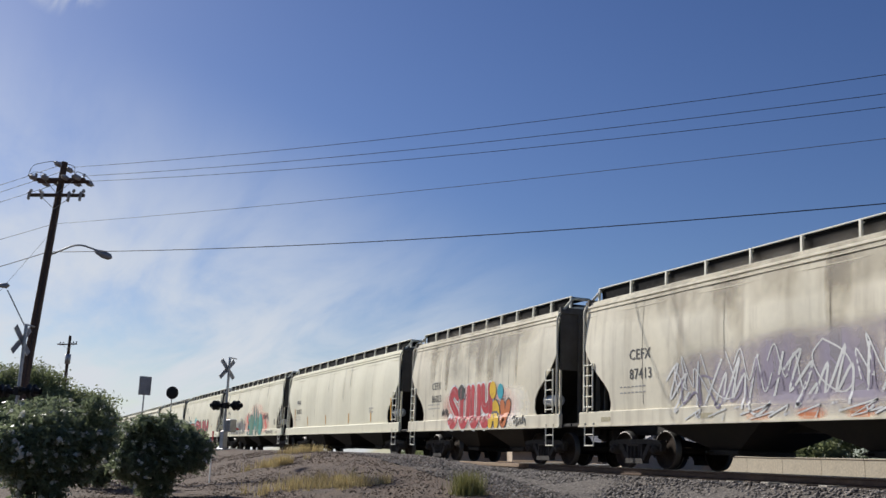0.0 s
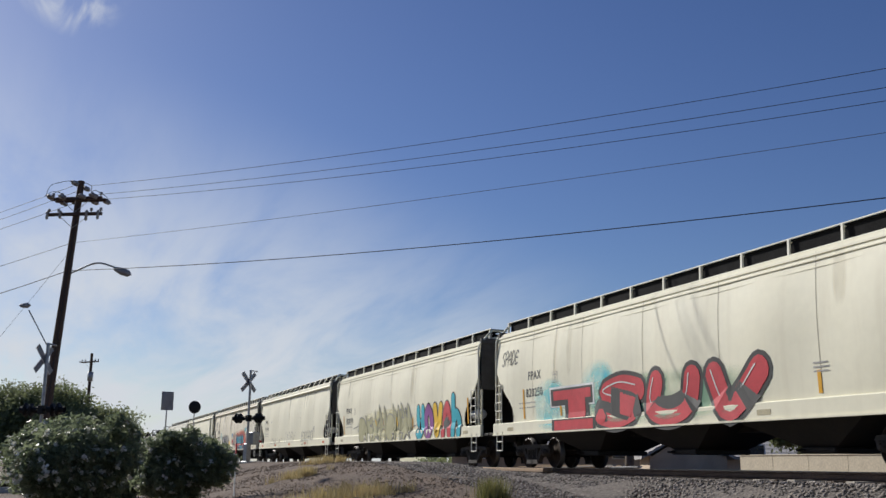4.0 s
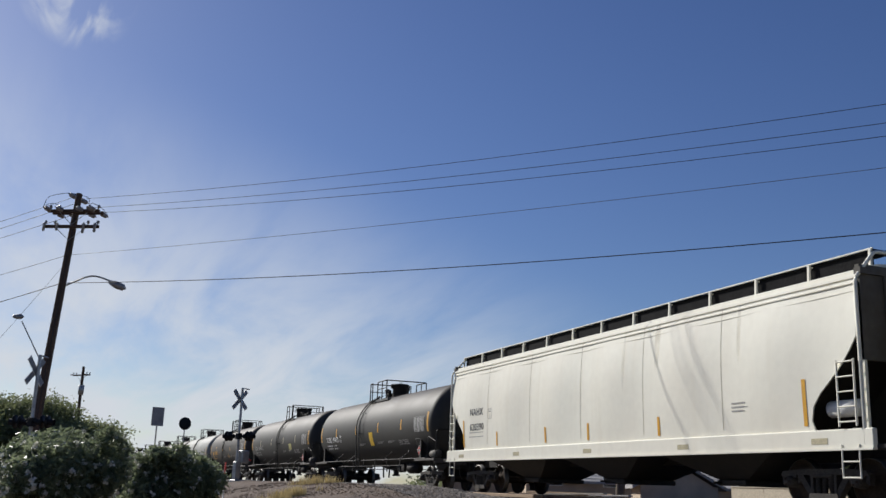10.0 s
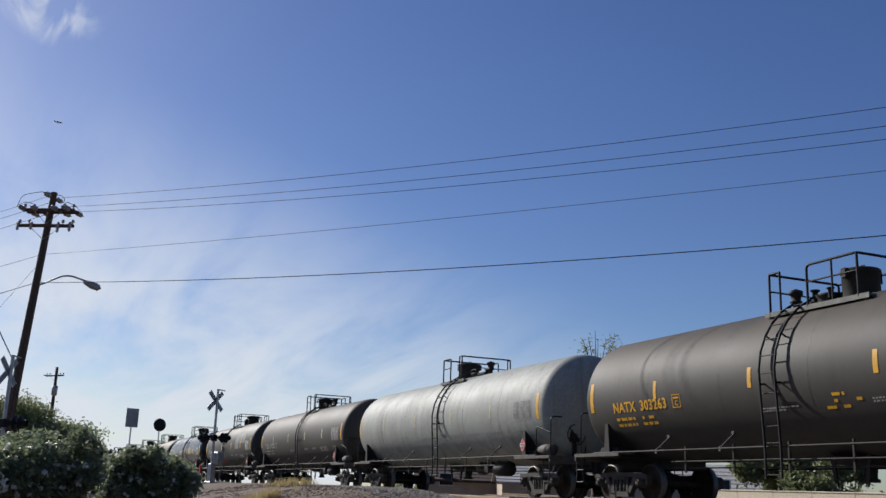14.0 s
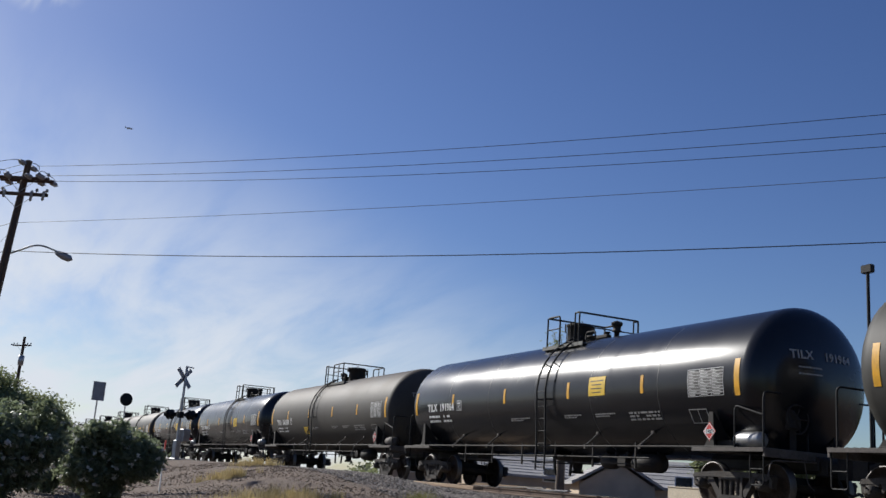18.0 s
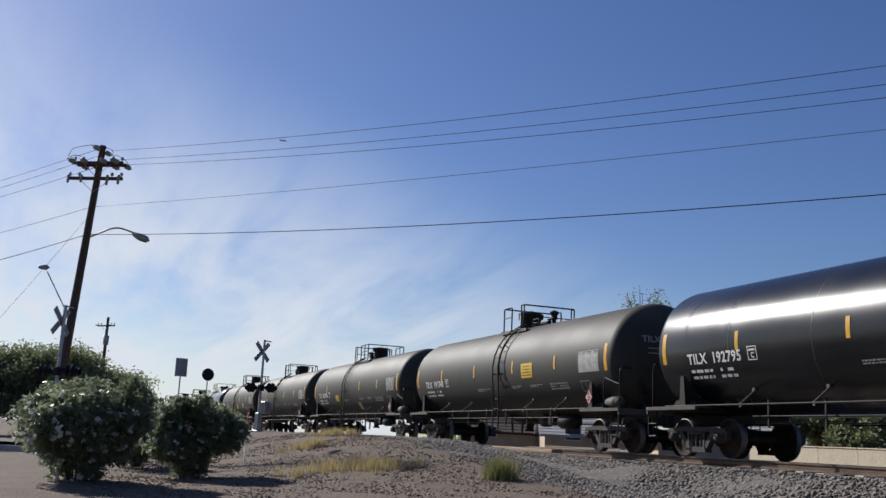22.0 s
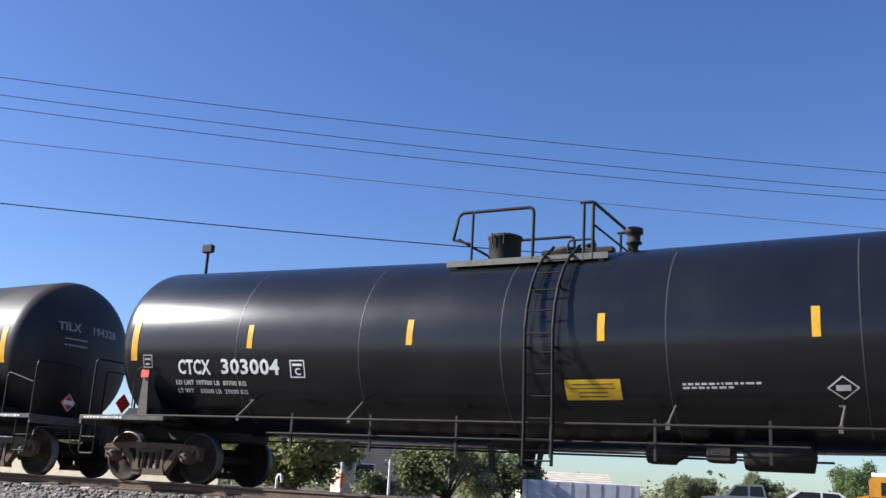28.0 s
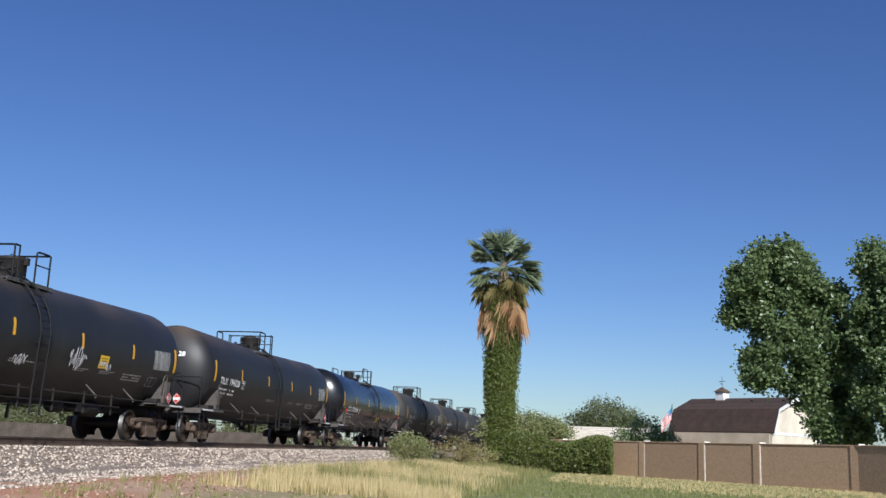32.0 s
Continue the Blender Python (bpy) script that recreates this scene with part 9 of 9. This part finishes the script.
# ---- the yard towards +x ----
def yard():
    P = lambda az, d: polar(az, d)
    block_run("yard_wall", [P(-112, 38.0), P(-103.65, 43.8), P(-98.7, 47.4), P(-95.8, 50), P(-92.55, 53.4), P(-88.0, 58.6), P(-86.0, 60.8)], 1.82, 0.2, 5.4, "block", "brown block wall with pilasters along the yard", pil="block_cap", cap="block")
    # gambrel barn
    az, d = -101.7, 84.7
    x, y = P(az, d)
    ob = thing("gambrel_barn", "small barn with a brown gambrel roof and pale gable", "barn", at=pose(x, y, 0.4, 0, 0, 48))
    L, W, E = 9.2, 6.4, 3.0
    sec = [(0, E), (0.75, 4.75), (W / 2, 5.75), (W - 0.75, 4.75), (W, E)]
    part("gable_wall", Geo().prism([(0.05, -0.3), (W - 0.05, -0.3), (W - 0.05, E)] + [(a, b - 0.08) for a, b in reversed(sec[1:-1])] + [(0.05, E)], -0.1, 0.1, "x"), "stucco_pale", ob, "pale gable wall")
    part("gable_wall", Geo().prism([(0.05, -0.3), (W - 0.05, -0.3), (W - 0.05, E)] + [(a, b - 0.08) for a, b in reversed(sec[1:-1])] + [(0.05, E)], L - 0.1, L + 0.1, "x"), "stucco_pale", ob)
    part("gable_band", Geo().box(-0.13, -0.10, 0.1, W - 0.1, 2.9, 3.1), "white", ob)
    part("side_wall", Geo().box(0.1, L - 0.1, 0.0, 0.15, -0.3, E), "stucco", ob)
    part("side_wall", Geo().box(0.1, L - 0.1, W - 0.15, W, -0.3, E), "stucco", ob)
    for (a, b), (c, e) in zip(sec, sec[1:]):
        sl = part("roof_slope", Geo().prism([(a, b), (c, e), (c, e + 0.1), (a, b + 0.1)], -0.35, L + 0.35, "x"), "shingle", ob)
        n = 6
        for k in range(n):
            u, u2 = k / n, (k + 1) / n
            part("shingle_course", Geo().prism([(a + (c - a) * u, b + (e - b) * u + 0.105), (a + (c - a) * u2, b + (e - b) * u2 + 0.105), (a + (c - a) * u2, b + (e - b) * u2 + 0.115), (a + (c - a) * u, b + (e - b) * u + 0.145)], -0.36, L + 0.36, "x"), "shingle", sl)
    for (a, b), (c, e) in zip(sec, sec[1:]):
        part("barge_board", Geo().prism([(a, b - 0.12), (c, e - 0.12), (c, e + 0.12), (a, b + 0.12)], -0.42, -0.36, "x"), "white", ob)
    cu = part("cupola", Geo().box(L * 0.70 - 0.4, L * 0.70 + 0.4, W / 2 - 0.4, W / 2 + 0.4, 5.5, 6.4, 0.03), "white", ob, "white cupola")
    part("cupola_roof", Geo().add([(L * 0.70 - 0.55, W / 2 - 0.55, 6.4), (L * 0.70 + 0.55, W / 2 - 0.55, 6.4), (L * 0.70 + 0.55, W / 2 + 0.55, 6.4), (L * 0.70 - 0.55, W / 2 + 0.55, 6.4), (L * 0.70, W / 2, 6.85)], [(0, 1, 4), (1, 2, 4), (2, 3, 4), (3, 0, 4), (3, 2, 1, 0)]), "rust", cu, "rust red cupola roof")
    part("weather_vane", Geo().tube([(L * 0.70, W / 2, 6.8), (L * 0.70, W / 2, 7.7)], 0.02, 5).tube([(L * 0.70 - 0.3, W / 2, 7.3), (L * 0.70 + 0.3, W / 2, 7.3)], 0.02, 5).tube([(L * 0.70, W / 2 - 0.3, 7.1), (L * 0.70, W / 2 + 0.3, 7.1)], 0.02, 5), "black_tube", cu)
    # flag
    fx = thing("flag", "striped red and white flag with a blue canton on a pole", "flag", at=pose(*P(-94.15, 60), 0.4, 0, 0, -94))
    part("pole", Geo().tube([(0, 0, -0.3), (0, 0, 4.05)], 0.025, 6), "black_tube", fx)

    def sheet(u0, u1, v0, v1, lift=0.0):
        g = Geo()
        vs = []
        for i in range(7):
            u = u0 + (u1 - u0) * i / 6
            for v in (v0, v1):
                vs.append((-u * 0.62, 0.10 * math.sin(u * 9) * u + lift, 3.9 - v * 0.70 - 0.85 * u))
        g.add(vs, [(2 * i, 2 * i + 1, 2 * i + 3, 2 * i + 2) for i in range(6)], True)
        return g
    for k in range(13):
        part("stripe", sheet(0.02, 1, k / 13, (k + 1) / 13), "red" if k % 2 == 0 else "white", fx)
    part("canton", sheet(0.02, 0.36, 0, 6 / 13, -0.012), "g_blue", fx, "blue canton")
    # long low roof and trees beyond
    house("long_house", -89.0, 100, 13, 7, 2.2, 3.3, "stucco_pale", "stucco_pale", "long low house with a pale roof", 0, 0, 0.6)
    tree("round_tree", "grey-green tree over the roofs", (*P(-90.4, 115), 0.5), [(0, 0, 4.6, 3.2, 3.4, 2.2), (0, 2.2, 3.4, 2.4, 2.4, 2.0), (0, -2.4, 3.6, 2.6, 2.6, 2.2)], 2600, 8, 0.26, 0.25, "mesq", 0.25, 90)
    tree("citrus_tree", "small dense dark green tree beside the wall", (*P(-92.7, 70), 0.4), [(0, 0, 2.2, 1.3, 1.6, 1.3), (0, 1.2, 1.9, 1, 1.1, 1.0), (0, -1.2, 1.9, 1, 1.1, 1.0)], 700, 9, 0.18, 0.12, "cotton", 0.12, 91, 1.8)
    tree("palo_verde", "wide yellow-green tree behind the hedge", (*P(-86.1, 90), 0.5), [(0, 0, 2.6, 2.5, 3.0, 1.6), (0, 2.4, 2.4, 2, 2.2, 1.4), (0, -2.0, 2.4, 2, 2.0, 1.4)], 2800, 8, 0.22, 0.2, "mesq_pale", 0.2, 92)
    # cottonwoods
    tree("cottonwood_tree", "tall cottonwood with a lumpy glossy crown", (*P(-101.87, 60), 0.15),
         [(0.4, 2.1, 11.8, 2.0, 2.0, 1.8), (0.6, 3.2, 11.3, 1.6, 1.6, 1.6), (0.6, 3.6, 9.7, 1.4, 1.4, 1.1), (0.2, 0.9, 12.4, 1.1, 1.1, 1.1), (-0.1, -0.2, 10.0, 1.8, 1.8, 1.5), (0.4, 2.3, 6.4, 1.9, 1.9, 1.6), (-0.1, -0.3, 7.6, 2.2, 2.2, 2.0), (-0.1, -0.6, 4.7, 2.1, 2.1, 2.1), (-0.3, -1.3, 3.1, 1.6, 1.6, 1.1), (0.2, 1.2, 8.2, 1.6, 1.6, 1.4), (0.4, 1.9, 9.7, 1.7, 1.7, 1.5)], 6000, 10, 0.25, 0.24, "cotton", 0.26, 93, 1.35, shell=0.3, sub=11, foot=(0, -0.6))
    tree("cottonwood_tree", "tall cottonwood at the edge of the yard", (*P(-105.33, 58), 0.4),
         [(0.1, 0.3, 11.6, 1.0, 1.0, 1.4), (0, 0, 9.1, 1.7, 1.7, 1.9), (-0.1, -0.2, 6.5, 2.0, 2.0, 2.0), (-0.1, -0.5, 4.2, 1.9, 1.9, 1.9), (-0.4, -1.4, 9.2, 2.0, 2.0, 2.6), (-0.5, -3.0, 7.0, 2.2, 2.2, 2.6)], 4400, 10, 0.25, 0.24, "cotton", 0.3, 94, 1.35, shell=0.3, sub=11, foot=(0, -1.0))
    # hedge of vine over the wall, next to the palm
    rng = np.random.default_rng(17)
    hd = thing("vine_hedge", "mound of dark green vine over the wall beside the palm", "hedge", at=pose(0, 0, 0))
    pts = []
    for k in range(22000):
        u = rng.random()
        az = -84.8 - 6.1 * u
        d = 59.5 - 5.3 * u + rng.normal() * 0.35
        top = 2.35 + 0.25 * math.sin(u * 9) - 0.2 * u
        z = 0.3 + rng.random() * (top - 0.3)
        d -= 0.7 * math.sin(min(z / top, 1) * 2.6)
        x, y = P(az, d)
        pts.append((x, y, z))
    v, f = leaves(np.array(pts), 0.15, rng, 2.8, -1.4)
    raw_mesh("foliage", v, f, MAT["vine"], parent=hd)
    # bushes by the foot of the line
    tree("green_bush", "feathery green bush at the foot of the line", (*P(-79.3, 50), 0.55), [(0, 0, 0.9, 0.8, 1.0, 0.65), (0.2, -0.6, 0.7, 0.6, 0.6, 0.5), (0, 0.5, 0.75, 0.6, 0.6, 0.5)], 420, 9, 0.16, 0.12, "mesq_pale", 0.05, 95, 4.0, "bush")
    tree("dry_bush", "dry brown bush beside the palm", (*P(-82.0, 53), 0.5), [(0, 0, 0.8, 0.9, 1.2, 0.6), (0, -0.7, 0.7, 0.6, 0.6, 0.5)], 300, 8, 0.2, 0.14, "frond_tan", 0.05, 96, 7.0, "bush")
    tree("dry_bush", "low green and brown bush by the palm's foot", (*P(-83.4, 57), 0.45), [(0, 0, 0.6, 0.8, 1.0, 0.5)], 200, 8, 0.2, 0.14, "weed", 0.05, 97, 6.0, "bush")


# ---- grass, weeds and stones ----
def small_growth():
    rng = np.random.default_rng(11)

    def area(n, ax, ay):
        return np.c_[rng.uniform(*ax, n), rng.uniform(*ay, n)]
    q = area(3600, (19, 48), (3.2, 8.6))
    q = q[(q[:, 1] < 8.9 - 1.6 * rng.random(len(q)) ** 2)]
    keep = np.array([noise.noise(Vector((x * 0.25, y * 0.5, 7))) > 0.0 for x, y in q])
    v, f = tuft(rng, on_ground(q[keep]), 0.36, 0.010, 13)
    raw_mesh("dry_grass", v, f, MAT["straw"], "stand of tall dry straw grass beside the line", "dry grass")
    q = area(1500, (24, 60), (2.5, 9.0))
    v, f = tuft(rng, on_ground(q), 0.34, 0.012, 12)
    raw_mesh("green_weeds", v, f, MAT["weed"], "grey-green weeds among the dry grass", "weeds")
    q = area(14000, (16, 56), (-9.0, 5.0))
    v, f = tuft(rng, on_ground(q), 0.10, 0.012, 9)
    raw_mesh("lawn_grass", v, f, MAT["grass"], "short patchy green lawn grass", "grass")
    q = area(6000, (32, 56), (-14, 2))
    q = q[q[:, 0] > 44 + 1.25 * q[:, 1] - 5 - 3 * rng.random(len(q))]
    v, f = tuft(rng, on_ground(q), 0.13, 0.012, 9)
    raw_mesh("dry_lawn", v, f, MAT["straw"], "dry straw coloured grass at the wall's foot", "dry grass")
    # clumps on the gravel
    for az, d, h, mt, w, lab in ((65.95, 22.0, 0.5, "weed", 0.28, "pale green weed clump on the gravel"), (74.6, 24.5, 0.34, "straw", 1.0, "patch of dry straw grass on the dirt"), (72.5, 24.0, 0.3, "straw", 0.7, "small patch of dry straw grass"), (77.0, 31.0, 0.3, "straw", 0.5, "dry tuft on the dirt slope"), (75.2, 36.0, 0.3, "straw", 0.6, "dry tuft on the berm")):
        x, y = polar(az, d)
        p = np.array([x, y]) + rng.normal(size=(40, 2)) * w * np.array([0.5, 0.6])
        v, f = tuft(rng, on_ground(p), h, 0.01, 18, 0.6)
        raw_mesh("grass_clump", v, f, MAT[mt], lab, "grass clump")

    def band(x0, x1, d0, d1):
        def pick(r, n):
            return np.c_[r.uniform(x0, x1, n), TRACK - r.uniform(d0, d1, n)]
        return pick
    scatter_stones("ballast", "stone_w", 34000, 1, band(-40, 8, 0.9, 5.4), 0.056, "grey crushed stone ballast on the line's shoulder")
    scatter_stones("ballast", "stone_e", 26000, 2, band(3, 62, 1.0, 5.2), 0.055, "pale crushed stone ballast on the shoulder")
    scatter_stones("ballast", "stone_e", 4000, 5, band(-40, 62, -4.5, -0.9), 0.04, "crushed stone ballast behind the rails")
    scatter_stones("pebbles", "stone_d", 1800, 7, lambda r, n: np.c_[r.uniform(-42, -12, n), r.uniform(1.5, 11.5, n)], 0.05, "fist sized stones lying on the dirt berm")
    scatter_stones("pebbles", "stone_r", 5000, 8, lambda r, n: np.c_[r.uniform(14, 46, n), r.uniform(4.0, 9.8, n)], 0.045, "reddish pebbles on bare soil below the line")
    q = area(420, (14, 40), (4.0, 9.4))
    v, f = tuft(rng, on_ground(q), 0.2, 0.010, 12, 0.6)
    raw_mesh("green_weeds", v, f, MAT["weed"], "scattered low weeds on the red soil", "weeds")
    scatter_stones("pebbles", "stone_d", 15000, 3, lambda r, n: np.c_[r.uniform(-40, -12, n), r.uniform(0.5, 11.5, n)], 0.035, "loose pebbles on the dirt")


fill_behind()
road_side()
yard()
small_growth()

AIRLINER = thing("airliner", "distant airliner crossing the sky", "aeroplane")
part("fuselage", Geo().lathe([(-9, 0.2), (-6, 1.2), (-2, 1.7), (6, 1.7), (8.5, 1.0), (9.5, 0.1)], "x", (0, 0, 0), 12), "alu", AIRLINER)
part("wing", Geo().prism([(1.5, 0), (3.5, 0), (-1.0, -9.5), (-2.2, -9.5)], -0.4, -0.1, "z"), "alu", AIRLINER)
part("wing", Geo().prism([(1.5, 0), (3.5, 0), (-1.0, 9.5), (-2.2, 9.5)], -0.4, -0.1, "z"), "alu", AIRLINER)
part("tail_fin", Geo().prism([(-8.5, 0.5), (-6, 0.8), (-8.2, 4.0), (-9.4, 4.0)], -0.15, 0.15), "alu", AIRLINER)
part("tailplane", Geo().prism([(-8.6, 0), (-7.2, 0), (-8.8, -3.4), (-9.4, -3.4), (-8.8, 0), (-9.4, 3.4), (-8.8, 3.4)], 0.6, 0.8, "z"), "alu", AIRLINER)


# ---- what moves ----
def motions():
    """The train runs past at an even pace; the eye's own path is keyed at the top."""
    for car, mid in TRAIN:
        walk(car, [(0.0, pose(mid - SPEED * 25.0, TRACK, RAIL)), (32.0, pose(mid + SPEED * 7.0, TRACK, RAIL))])
    step = math.degrees(SPEED / FPS / 0.457)          # turn of a wheel from one picture to the next
    for w, a in WHEELSETS[SPUN[0]:SPUN[1]]:           # the cars that pass closest while the eye turns after them
        walk(w, [(k / FPS, pose(a, 0, 0.457, 0, step * k, 0)) for k in range(32 * FPS + 1)])

    walk(AIRLINER, [(0.0, pose(-2362, -759, 973, 0, 0, 90)), (32.0, pose(-2362, 969, 600, 0, 0, 90))])


motions()
